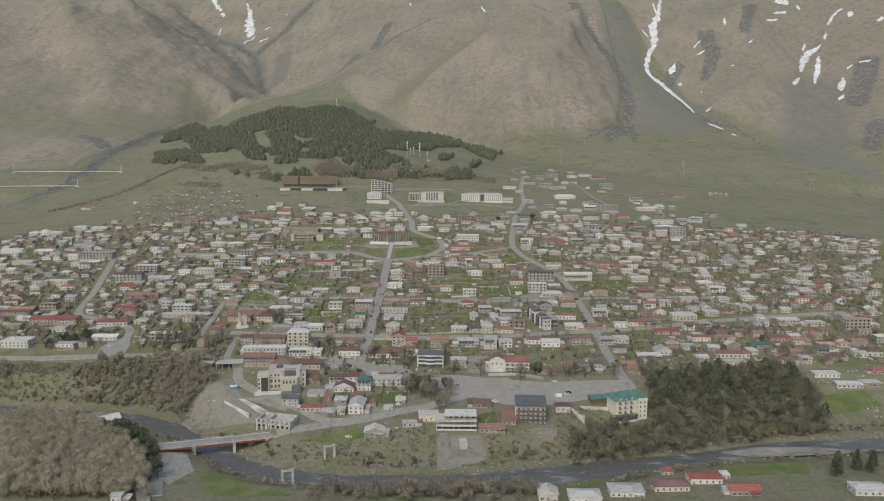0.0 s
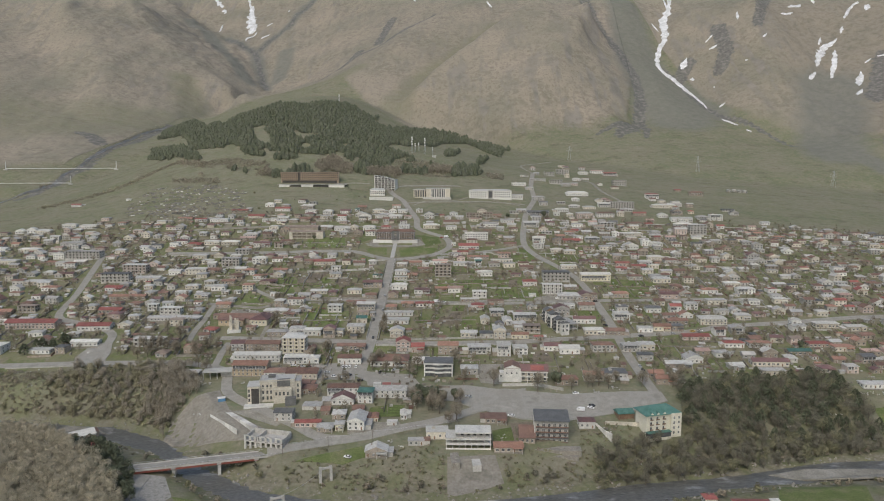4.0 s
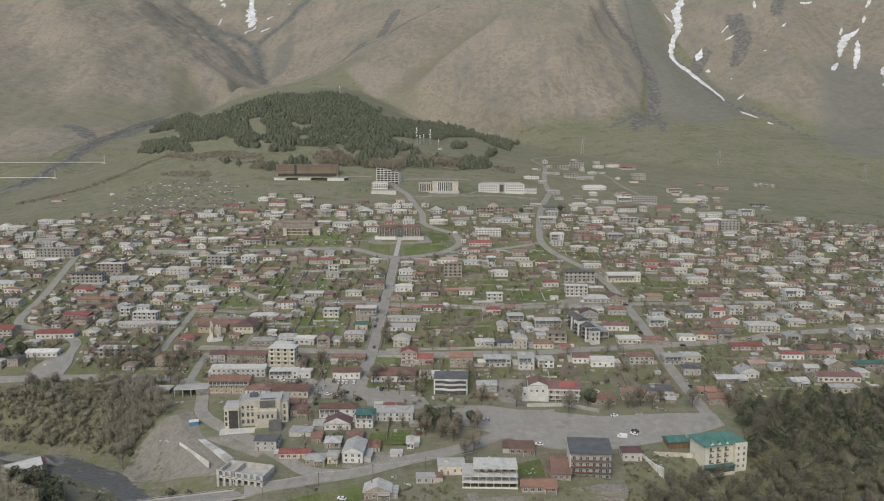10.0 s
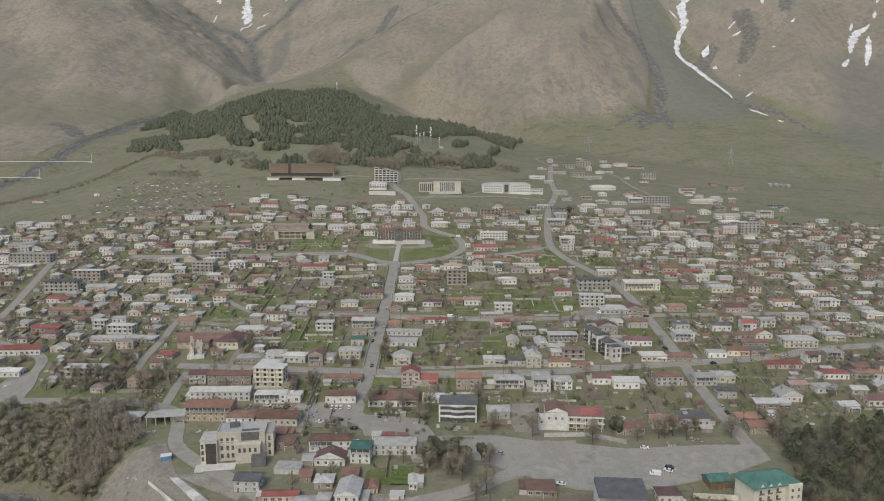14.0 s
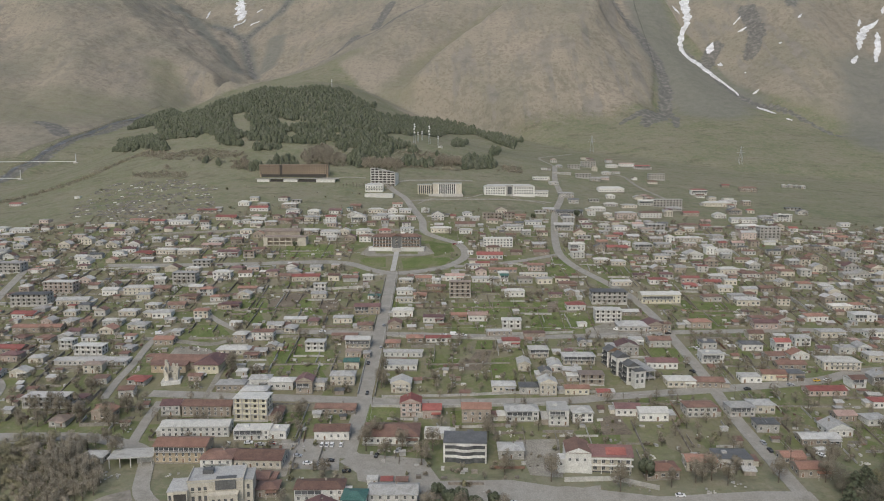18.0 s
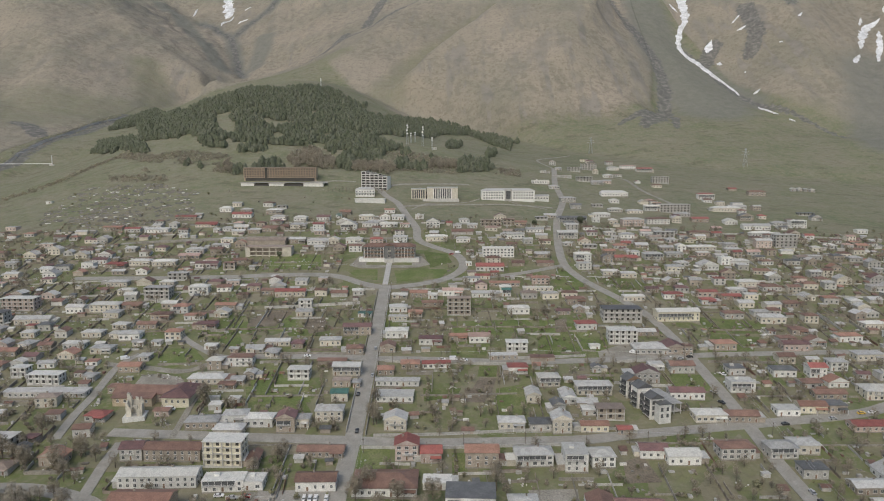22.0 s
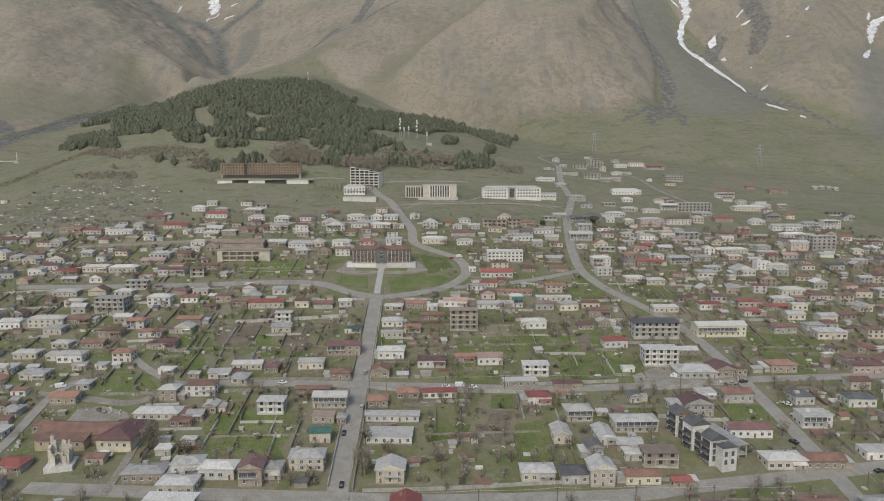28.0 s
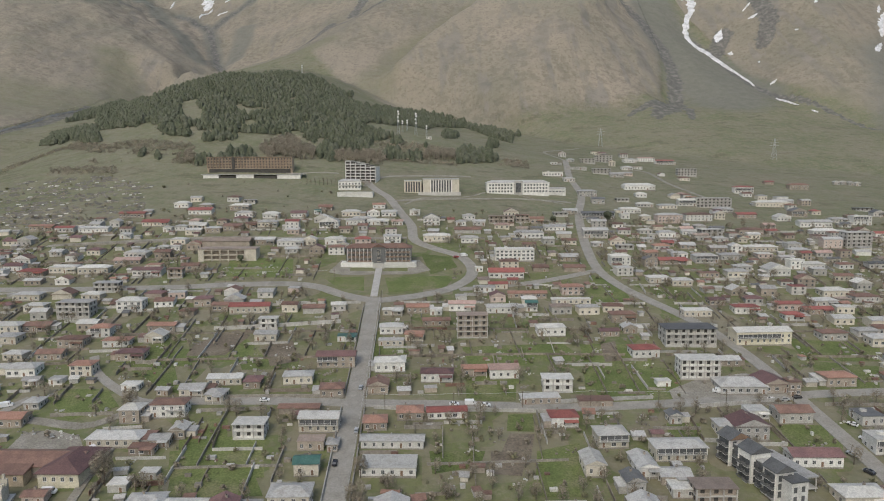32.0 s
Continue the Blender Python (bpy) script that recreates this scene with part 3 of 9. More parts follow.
ribbon("station_street", [(-277, 568), (-280, 606), (-290, 631), (-330, 655), (-357, 674), (-369, 729), (-390, 806), (-405, 861)], 7, ASPHALT, lift=0.3, label="grey asphalt street")
ribbon("chapel_lane", [(-215, 609), (-217, 632), (-217, 654), (-219, 683), (-217, 698), (-212, 707)], 5, ASPHALT, lift=0.34, label="grey lane past a ruined chapel")
ribbon("short_lane", [(-178, 562), (-180, 585), (-180, 604)], 5.5, ASPHALT, lift=0.33, label="grey lane between gardens")
ribbon("market_lane", [(-156, 607), (-157, 631), (-158, 652), (-157, 665)], 3.5, GRAVEL, lift=0.33, label="pale gravel lane beside a market hall")
ribbon("west_lane", [(-159, 696), (-168, 685), (-178, 681), (-200, 687), (-228, 694)], 5, GRAVEL, lift=0.31, label="pale gravel lane")
ribbon("slope_road", [(223, 1282), (246, 1273), (251, 1205), (267, 1136), (273, 1080)], 5, GRAVEL, lift=0.28, label="pale dirt road across the slope")
ribbon("near_bank_road", [(-173, 422), (-171, 404), (-165, 384), (-157, 363)], 6.5, ASPHALT, lift=0.45, label="grey dusty road from the bridge")
ribbon("hotel_road", [(-91, 1103), (-82, 1129), (-66, 1142), (-43, 1149), (-15, 1156), (19, 1162)], 4.5, GRAVEL, lift=0.31, label="pale road above a public hall")
ribbon("hall_path", [(-50, 1048), (-34, 1070), (-10, 1076), (11, 1081), (30, 1102)], 2.2, GRAVEL, lift=0.26, label="pale footpath in the meadow", category="path")
ribbon("school_path", [(63, 1096), (80, 1082), (104, 1070)], 1.8, GRAVEL, lift=0.26, label="pale footpath in the meadow", category="path")
ribbon("terrace_drive", [(-178, 1146), (-163, 1144), (-150, 1148), (-127, 1146), (-122, 1145)], 3, GRAVEL, lift=0.26, label="pale drive beside a hotel")
ribbon("upper_lane", [(-330, 952), (-200, 955), (-120, 950), (-46, 952)], 5, GRAVEL, lift=0.3, label="pale gravel lane behind the park")
ribbon("school_drive", [(-60, 1058), (-30, 1066), (20, 1075), (60, 1082), (112, 1078)], 4.5, GRAVEL, lift=0.3, label="pale gravel drive below the school")
ribbon("square_access", [(-67, 545), (-50, 530), (-25, 515), (10, 507)], 8, ASPHALT, lift=0.27, label="grey asphalt road onto the square")

SHEETS = []


def plate(name, pts, mat, label, lift=0.3, category="pavement", kind="structure"):
    """A flat-laid sheet over the land inside an outline, with an edge."""
    P = np.array(pts, float)
    SHEETS.append(P)
    bm = bmesh.new()
    vs = [bm.verts.new((x, y, 0)) for x, y in pts]
    bm.faces.new(vs)
    bmesh.ops.triangulate(bm, faces=bm.faces[:])
    span = max(np.ptp(P[:, 0]), np.ptp(P[:, 1]))
    for _ in range(4 if span > 60 else (3 if span > 25 else 2)):
        bmesh.ops.subdivide_edges(bm, edges=bm.edges[:], cuts=1, use_grid_fill=True)
    co = np.array([v.co[:2] for v in bm.verts])
    z = ground(co[:, 0], co[:, 1]) + lift
    for v, h in zip(bm.verts, z):
        v.co.z = h
    skirt = bmesh.ops.extrude_edge_only(bm, edges=[e for e in bm.edges if e.is_boundary])
    for g in skirt["geom"]:
        if isinstance(g, bmesh.types.BMVert):
            g.co.z -= 0.8
    bmesh.ops.recalc_face_normals(bm, faces=bm.faces[:])
    me = bpy.data.meshes.new(name)
    bm.to_mesh(me)
    bm.free()
    me.materials.append(mat)
    return tagged(new(name, me), label, category, kind=kind)


plate("square", [(4, 502), (9, 521), (37, 523), (77, 516), (120, 519), (145, 519), (146, 506), (122, 494), (95, 487), (70, 480), (45, 482), (28, 489)], ASPHALT, "wide grey asphalt town square", 0.42)
plate("car_park", [(-102, 562), (-72, 563), (-69, 535), (-96, 537)], ASPHALT, "grey asphalt car park", 0.3)
plate("junction_apron", [(-290, 565), (-266, 565), (-270, 590), (-278, 610), (-292, 606), (-294, 585)], ASPHALT, "grey asphalt road junction", 0.38)
plate("hotel_forecourt", [(-98, 872), (-92, 898), (-84, 898), (-84, 874), (-44, 874), (-44, 898), (-36, 898), (-28, 876), (-40, 868), (-88, 866)], GRAVEL, "pale paved forecourt round a hotel", 0.2)
ribbon("park_path", [(-64, 826), (-64, 848), (-64, 880)], 4.5, CONCRETE, lift=0.36, label="pale concrete path through the park", category="path")
plate("works_yard", [(78, 688), (128, 694), (124, 722), (96, 714), (80, 704)], GRAVEL, "bare gravel builder's yard", 0.2)
plate("yard_ground", [(-199, 664), (-167, 662), (-174, 673), (-188, 679), (-199, 677)], GRAVEL, "bare grey gravel yard above a market hall", 0.1, "yard")

SNOW = shade("old_snow", [(0.46, 0.46, 0.45), (0.62, 0.62, 0.62), (0.7, 0.7, 0.71)], 0.8, size=16, fine=5, stain=0.3)
SCREE2 = shade("grey_scree", [(0.15, 0.145, 0.135), (0.21, 0.2, 0.18)], 0.95, size=30, fine=8, stain=0.25)


def streak(name, pts, widths, mat, label, category, lift=None):
    """A ragged strip lying on a slope, with its own width at each point."""
    lift = lift if lift is not None else (2.2 if mat is SNOW else 1.4)
    P = np.array(pts, float)
    if len(P) == 2:
        P = np.array([P[0], P.mean(0), P[1]])
        widths = [widths[0], max(widths), widths[1]]
    gap = max(3.0, min(widths) * 0.5)
    line = curve_through(P, gap)
    s = np.r_[0, np.cumsum(np.hypot(*np.diff(line, axis=0).T))]
    sp = np.interp(np.linspace(0, 1, len(P)), np.linspace(0, 1, len(line)), s)
    w = np.interp(s, sp, widths)
    rng = np.random.RandomState(int(abs(P[0, 0]) * 7 + P[0, 1]))
    t = np.gradient(line, axis=0)
    t /= np.maximum(np.linalg.norm(t, axis=1), 1e-6)[:, None]
    n = np.column_stack([-t[:, 1], t[:, 0]])
    taper = np.minimum(1, np.minimum(np.arange(len(line)) + 0.35, len(line) - 0.65 - np.arange(len(line))) / 2.5)
    rows = []
    for side in (-1, -0.45, 0.45, 1):
        j = 1 + 1.1 * grain(s / (np.mean(w) * 0.9) + side * 9.3, s * 0 + 0.37 + float(P[0, 0]), 55) if abs(side) == 1 else 1
        q = line + n * (side * w / 2 * taper * j)[:, None]
        rows.append(np.column_stack([q, ground(q[:, 0], q[:, 1]) + lift - (2.6 if abs(side) == 1 else 0)]))
    k = len(line)
    faces = [(j * k + i, j * k + i + 1, (j + 1) * k + i + 1, (j + 1) * k + i) for j in range(3) for i in range(k - 1)]
    return tagged(new(name, mesh_of(name, np.vstack(rows), faces, [mat], soft=True)), label, category, kind="structure")


streak("snow_patch", [(754, 2516), (712, 2405), (686, 2363), (662, 2261), (620, 2179), (605, 2109), (628, 2047), (649, 1982), (664, 1924), (666, 1888)], [11.6, 12.9, 25.2, 20.6, 19.8, 14.3, 15.5, 16.6, 8.8, 4.3], SNOW, "white strip of old snow in a mountain gully", "snow")
streak("snow_patch", [(681, 1824), (698, 1765)], [2.8, 4.1], SNOW, "white strip of old snow in a mountain gully", "snow")
streak("snow_patch", [(703, 1728), (712, 1721)], [5.4, 4.0], SNOW, "white strip of old snow in a mountain gully", "snow")
streak("snow_patch", [(687, 2124), (662, 2082)], [4.9, 17.5], SNOW, "white strip of old snow in a mountain gully", "snow")
streak("snow_patch", [(678, 2039), (671, 2029)], [4.7, 12.4], SNOW, "white strip of old snow in a mountain gully", "snow")
streak("snow_patch", [(708, 1878), (693, 1877)], [4.4, 10.1], SNOW, "white strip of old snow in a mountain gully", "snow")
streak("snow_patch", [(713, 1977), (716, 1975)], [3.0, 4.6], SNOW, "white strip of old snow in a mountain gully", "snow")
streak("snow_patch", [(721, 2495), (713, 2410)], [5.7, 5.5], SNOW, "white strip of old snow in a mountain gully", "snow")
streak("snow_patch", [(643, 2337), (653, 2295)], [3.5, 5.2], SNOW, "white strip of old snow in a mountain gully", "snow")
streak("snow_patch", [(-1069, 3400), (-977, 3242), (-964, 3215)], [21.0, 19.9, 14.8], SNOW, "white strip of old snow in a mountain gully", "snow")
streak("snow_patch", [(-945, 3111), (-925, 3003)], [7.1, 6.9], SNOW, "white strip of old snow in a mountain gully", "snow")
streak("snow_patch", [(-871, 3256), (-836, 3174), (-816, 3083), (-780, 2965)], [7.4, 24.1, 42.1, 26.9], SNOW, "white strip of old snow in a mountain gully", "snow")
streak("snow_patch", [(-762, 2953), (-784, 2892), (-785, 2870)], [6.7, 6.6, 6.5], SNOW, "white strip of old snow in a mountain gully", "snow")
streak("snow_patch", [(-729, 2888), (-701, 2916)], [6.5, 6.6], SNOW, "white strip of old snow in a mountain gully", "snow")
streak("snow_patch", [(-729, 2988), (-710, 3006)], [4.5, 4.5], SNOW, "white strip of old snow in a mountain gully", "snow")
streak("snow_patch", [(-663, 3088), (-657, 3098)], [9.3, 7.0], SNOW, "white strip of old snow in a mountain gully", "snow")
streak("snow_patch", [(1083, 2071), (1033, 2042), (988, 1980), (976, 1960)], [8.5, 16.7, 17.7, 6.4], SNOW, "white strip of old snow in a mountain gully", "snow")
streak("snow_patch", [(1058, 2029), (1025, 1966), (992, 1913)], [8.3, 16.1, 6.3], SNOW, "white strip of old snow in a mountain gully", "snow")
streak("snow_patch", [(964, 1939), (933, 1908)], [4.7, 9.2], SNOW, "white strip of old snow in a mountain gully", "snow")
streak("snow_patch", [(1224, 2211), (1175, 2179), (1131, 2131)], [11.1, 9.1, 7.1], SNOW, "white strip of old snow in a mountain gully", "snow")
streak("snow_patch", [(1234, 2179), (1200, 2145)], [20.2, 7.2], SNOW, "white strip of old snow in a mountain gully", "snow")
streak("snow_patch", [(1114, 2104), (1097, 2078)], [8.7, 5.1], SNOW, "white strip of old snow in a mountain gully", "snow")
streak("snow_patch", [(1049, 2092), (1028, 2059)], [6.8, 6.7], SNOW, "white strip of old snow in a mountain gully", "snow")
streak("snow_patch", [(1057, 1897), (1021, 1838)], [14.2, 15.2], SNOW, "white strip of old snow in a mountain gully", "snow")
streak("snow_patch", [(1020, 1818), (997, 1799)], [4.5, 10.4], SNOW, "white strip of old snow in a mountain gully", "snow")
streak("snow_patch", [(1086, 1933), (1104, 1939)], [6.4, 6.5], SNOW, "white strip of old snow in a mountain gully", "snow")
streak("snow_patch", [(1123, 1942), (1153, 1939)], [3.3, 4.9], SNOW, "white strip of old snow in a mountain gully", "snow")
streak("snow_patch", [(1051, 2313), (1100, 2335), (1075, 2335)], [18.7, 30.3, 18.9], SNOW, "white strip of old snow in a mountain gully", "snow")
streak("snow_patch", [(1012, 2222), (1060, 2245)], [8.9, 18.2], SNOW, "white strip of old snow in a mountain gully", "snow")
streak("snow_patch", [(971, 2174), (1009, 2183)], [8.7, 7.0], SNOW, "white strip of old snow in a mountain gully", "snow")
streak("snow_patch", [(1121, 2304), (1115, 2272)], [11.3, 9.3], SNOW, "white strip of old snow in a mountain gully", "snow")
streak("snow_patch", [(853, 2198), (844, 2166)], [8.6, 8.5], SNOW, "white strip of old snow in a mountain gully", "snow")
streak("snow_patch", [(865, 2042), (884, 2061)], [3.2, 4.9], SNOW, "white strip of old snow in a mountain gully", "snow")
streak("snow_patch", [(745, 2143), (769, 2158)], [5.0, 5.0], SNOW, "white strip of old snow in a mountain gully", "snow")
streak("snow_patch", [(744, 2109), (765, 2106)], [3.3, 6.5], SNOW, "white strip of old snow in a mountain gully", "snow")
streak("snow_patch", [(803, 2001), (810, 1998)], [3.1, 4.7], SNOW, "white strip of old snow in a mountain gully", "snow")
streak("snow_patch", [(-130, 2955), (-123, 2895)], [8.7, 6.4], SNOW, "white strip of old snow in a mountain gully", "snow")
streak("snow_patch", [(138, 2588), (154, 2547)], [5.7, 7.5], SNOW, "white strip of old snow in a mountain gully", "snow")
streak("snow_patch", [(1265, 2095), (1247, 2072)], [14.3, 7.1], SNOW, "white strip of old snow in a mountain gully", "snow")
FOREST = []
FOREST.append([(-656, 1654), (-631, 1651), (-606, 1671), (-505, 1439), (-472, 1372), (-439, 1350), (-405, 1332), (-402, 1354), (-371, 1319), (-353, 1277), (-317, 1265), (-327, 1315), (-316, 1288), (-279, 1283), (-222, 1275), (-182, 1273), (-162, 1246), (-136, 1225), (-96, 1234), (-94, 1272), (-67, 1303), (-108, 1331), (-115, 1345), (-105, 1371), (-70, 1384), (-11, 1651), (47, 1715), (85, 1602), (112, 1544), (130, 1672), (98, 1730), (58, 1754), (42, 1771), (-42, 1806), (-90, 1702), (-134, 1604), (-158, 1596), (-171, 1648), (-224, 1684), (-313, 1593), (-372, 1635), (-414, 1585), (-449, 1578), (-474, 1548), (-653, 1895), (-672, 1864), (-684, 1764)])
FOREST.append([(-591, 1445), (-507, 1331), (-513, 1374), (-463, 1305), (-430, 1282), (-456, 1334), (-490, 1384), (-457, 1364), (-491, 1406), (-551, 1480), (-628, 1558)])
FOREST.append([(-296, 1248), (-252, 1250), (-259, 1267), (-299, 1268)])
FOREST.append([(-280, 1167), (-263, 1166), (-273, 1203), (-286, 1203)])
FOREST.append([(-259, 1186), (-219, 1182), (-223, 1217), (-254, 1218)])
FOREST.append([(-353, 1203), (-343, 1199), (-351, 1216), (-358, 1218)])
FOREST.append([(-328, 1188), (-322, 1187), (-329, 1205), (-334, 1206)])
FOREST.append([(-156, 1197), (-132, 1184), (-137, 1234), (-155, 1230)])
FOREST.append([(-84, 1202), (-34, 1207), (-34, 1235), (-76, 1242)])
FOREST.append([(7, 1210), (55, 1235), (59, 1261), (48, 1300), (30, 1287), (10, 1273)])
FOREST.append([(52, 1316), (67, 1341), (84, 1511), (58, 1384)])
FOREST.append([(-8, 1336), (14, 1363), (25, 1586), (-7, 1369)])
FOREST.append([(-74, 1266), (-59, 1265), (-61, 1291), (-73, 1286)])
FOREST.append([(-30, 1250), (-26, 1251), (-26, 1271), (-29, 1270)])
FOREST.append([(131, 1647), (140, 1645), (145, 1685), (136, 1682)])
FOREST.append([(-162, 1635), (-155, 1658), (-159, 1686), (-164, 1666)])
CLEARING = [(-384, 1442), (-364, 1446), (-337, 1420), (-299, 1419), (-280, 1391), (-251, 1372), (-228, 1376), (-245, 1356), (-272, 1347), (-280, 1350), (-295, 1402), (-350, 1413), (-327, 1364), (-315, 1350), (-329, 1328), (-348, 1347)]
FRINGE = [[(-223, 1202), (-202, 1188), (-178, 1240), (-194, 1267), (-222, 1224)], [(-304, 1182), (-282, 1170), (-291, 1203), (-301, 1210)], [(-191, 1193), (-155, 1184), (-157, 1214), (-180, 1243), (-200, 1240)], [(-134, 1184), (-77, 1174), (-76, 1206), (-95, 1225), (-132, 1211)], [(-34, 1217), (5, 1220), (3, 1248), (-31, 1243)]]
BRUSH = [[(-444, 1173), (-356, 1153), (-368, 1177), (-451, 1197)], [(-426, 1241), (-356, 1209), (-310, 1200), (-306, 1237), (-351, 1260), (-392, 1269), (-424, 1267)], [(-307, 1175), (-280, 1167), (-300, 1233), (-316, 1218)], [(-479, 1286), (-406, 1227), (-413, 1262), (-480, 1312)], [(-409, 1199), (-391, 1192), (-402, 1210), (-414, 1215)], [(-91, 1197), (6, 1198), (7, 1272), (-34, 1285), (-93, 1274)], [(54, 1220), (91, 1214), (96, 1261), (63, 1257)]]
ROADSIDE = [(-33, 464), (-27, 469), (-21, 472), (3, 478), (12, 486), (19, 494), (-52, 455), (-74, 455), (-67, 546), (-46, 529), (-31, 523), (-24, 521), (-73, 554), (-88, 561), (-99, 554), (-107, 575), (-11, 472), (-2, 473), (-38, 461), (14, 525), (9, 532), (22, 525), (30, 527), (-56, 531), (-89, 589), (-98, 584), (50, 495), (3, 562), (1, 552), (-30, 555), (-25, 552), (79, 528), (85, 532), (99, 526), (104, 528), (134, 526), (153, 543), (156, 527), (164, 537), (117, 532)]
SLOPE = [(-176, 516), (-162, 522), (-147, 495), (-127, 478), (-112, 467), (-105, 454), (-187, 478), (-189, 501)]
plate("slope_cut", SLOPE, SLOPEDIRT, "bare grey-brown gravel slope beside the road", 0.25, "slope")
plate("street_apron", [(-65, 554), (-61, 549), (-29, 545), (-21, 527), (11, 528), (39, 521), (52, 524), (48, 500), (20, 507), (10, 510), (-23, 513), (-31, 517), (-59, 527)], ASPHALT, "grey asphalt street apron", 0.32, "pavement")
plate("stony_yard", [(17, 562), (39, 562), (36, 530), (21, 532)], GRAVEL, "bare stony yard", 0.16, "yard")
plate("stony_yard", [(-145, 493), (-130, 495), (-109, 478), (-111, 474), (-137, 488)], GRAVEL, "pale paved strip before a museum", 0.2, "pavement")
plate("stony_yard", [(-107, 562), (-93, 561), (-93, 531), (-102, 528)], GRAVEL, "bare stony yard", 0.16, "yard")
plate("rubble_yard", [(-181, 426), (-162, 423), (-149, 399), (-156, 378), (-165, 388)], RUBBLE_GROUND, "grey rubble and gravel beside the bridge", 0.2, "yard")
plate("lawn", [(-54, 495), (-44, 498), (-45, 484), (-54, 483)], LAWN, "patch of fresh green grass", 0.12, "lawn")
plate("lawn", [(-41, 498), (-32, 498), (-33, 484), (-42, 484)], LAWN, "patch of fresh green grass", 0.12, "lawn")
plate("stony_yard", [(-65, 476), (-34, 478), (-29, 469), (-54, 461), (-65, 464)], GRAVEL, "bare stony yard", 0.16, "yard")
plate("stony_slope", [(-3, 439), (25, 441), (29, 422), (17, 416), (1, 410), (-3, 412)], SLOPEDIRT, "bare grey gravel slope below a building", 0.2, "slope")
plate("stony_yard", [(37, 477), (56, 480), (70, 459), (38, 454)], SOIL, "trampled brown ground on the bank", 0.12, "yard")
WILLOWS = [(-308, 468), (-291, 499), (-252, 472), (-220, 448), (-195, 424), (-177, 399), (-159, 357), (-235, 351)]
RIVERWOOD = [(159, 527), (189, 536), (224, 541), (277, 546), (281, 523), (286, 502), (266, 467), (232, 458), (191, 446), (134, 430), (99, 422), (80, 415), (87, 449), (120, 464), (145, 474)]
DARKROW = [(-255, 473), (-231, 462), (-211, 457), (-183, 425), (-164, 384), (-176, 383), (-200, 423), (-223, 446)]
GORGE = [(-341, 520), (-362, 555), (-313, 551), (-269, 566), (-220, 566), (-200, 565), (-185, 547), (-175, 521), (-180, 505), (-188, 486), (-204, 508), (-262, 518)]
THICKET = [(-78, 373), (-54, 386), (25, 394), (55, 378), (53, 363), (-75, 362)]
GROVE = [(-27, 505), (-14, 511), (16, 508), (20, 502), (7, 493), (-11, 491), (-26, 492)]
TOWN = [(-619, 975), (-593, 1014), (-489, 1038), (-402, 1032), (-302, 1030), (-269, 1067), (-191, 1063), (-77, 1021), (5, 1029), (88, 1035), (122, 1256), (161, 1379), (242, 1475), (334, 1414), (303, 1195), (376, 1123), (423, 1057), (561, 1043), (611, 972), (366, 568), (307, 555), (164, 540), (145, 533), (122, 531), (79, 541), (25, 533), (-26, 495), (-53, 475), (-88, 468), (-108, 533), (-163, 555), (-218, 580), (-303, 587), (-390, 602)]
GRAVES = [(-461, 1042), (-481, 1113), (-466, 1163), (-373, 1153), (-305, 1114), (-287, 1039), (-316, 1008), (-378, 1005)]
plate("lawn", [(-129, 654), (-101, 654), (-90, 630), (-124, 630)], LAWN, "patch of fresh green grass", 0.12, "lawn")
plate("lawn", [(-132, 682), (-117, 684), (-110, 659), (-125, 658)], LAWN, "patch of fresh green grass", 0.12, "lawn")
plate("lawn", [(-143, 767), (-128, 767), (-111, 739), (-155, 740)], LAWN, "patch of fresh green grass", 0.12, "lawn")
plate("lawn", [(-8, 750), (25, 754), (21, 730), (-10, 727)], LAWN, "patch of fresh green grass", 0.12, "lawn")
plate("lawn", [(47, 732), (69, 735), (84, 704), (66, 691), (46, 698)], LAWN, "patch of fresh green grass", 0.12, "lawn")
plate("lawn", [(82, 872), (95, 854), (98, 819), (69, 815)], LAWN, "patch of fresh green grass", 0.12, "lawn")
plate("lawn", [(105, 849), (144, 843), (151, 815), (119, 824)], LAWN, "patch of fresh green grass", 0.12, "lawn")
plate("lawn", [(12, 655), (29, 660), (21, 626), (5, 627)], LAWN, "patch of fresh green grass", 0.12, "lawn")
plate("lawn", [(-100, 861), (-73, 863), (-71, 836), (-88, 842)], LAWN, "patch of fresh green grass", 0.12, "lawn")
plate("lawn", [(-59, 861), (-11, 865), (-19, 842), (-55, 833)], LAWN, "patch of fresh green grass", 0.12, "lawn")
plate("lawn", [(-35, 913), (-13, 904), (-9, 882), (-28, 868)], LAWN, "patch of fresh green grass", 0.12, "lawn")
plate("lawn", [(-174, 908), (-127, 900), (-121, 862), (-167, 867)], LAWN, "patch of fresh green grass", 0.12, "lawn")
plate("lawn", [(-132, 668), (-98, 670), (-92, 641), (-123, 639)], LAWN, "patch of fresh green grass", 0.12, "lawn")
plate("lawn", [(-65, 598), (-47, 604), (-45, 584), (-59, 573)], LAWN, "patch of fresh green grass", 0.12, "lawn")
plate("lawn", [(110, 588), (112, 580), (107, 575), (102, 580)], LAWN, "patch of fresh green grass", 0.12, "lawn")
plate("lawn", [(-16, 592), (-10, 592), (-9, 576), (-16, 576)], LAWN, "patch of fresh green grass", 0.12, "lawn")
plate("lawn", [(-53, 496), (-43, 499), (-42, 484), (-56, 484)], LAWN, "patch of fresh green grass", 0.12, "lawn")
plate("lawn", [(-42, 499), (-31, 499), (-33, 484), (-42, 484)], LAWN, "patch of fresh green grass", 0.12, "lawn")
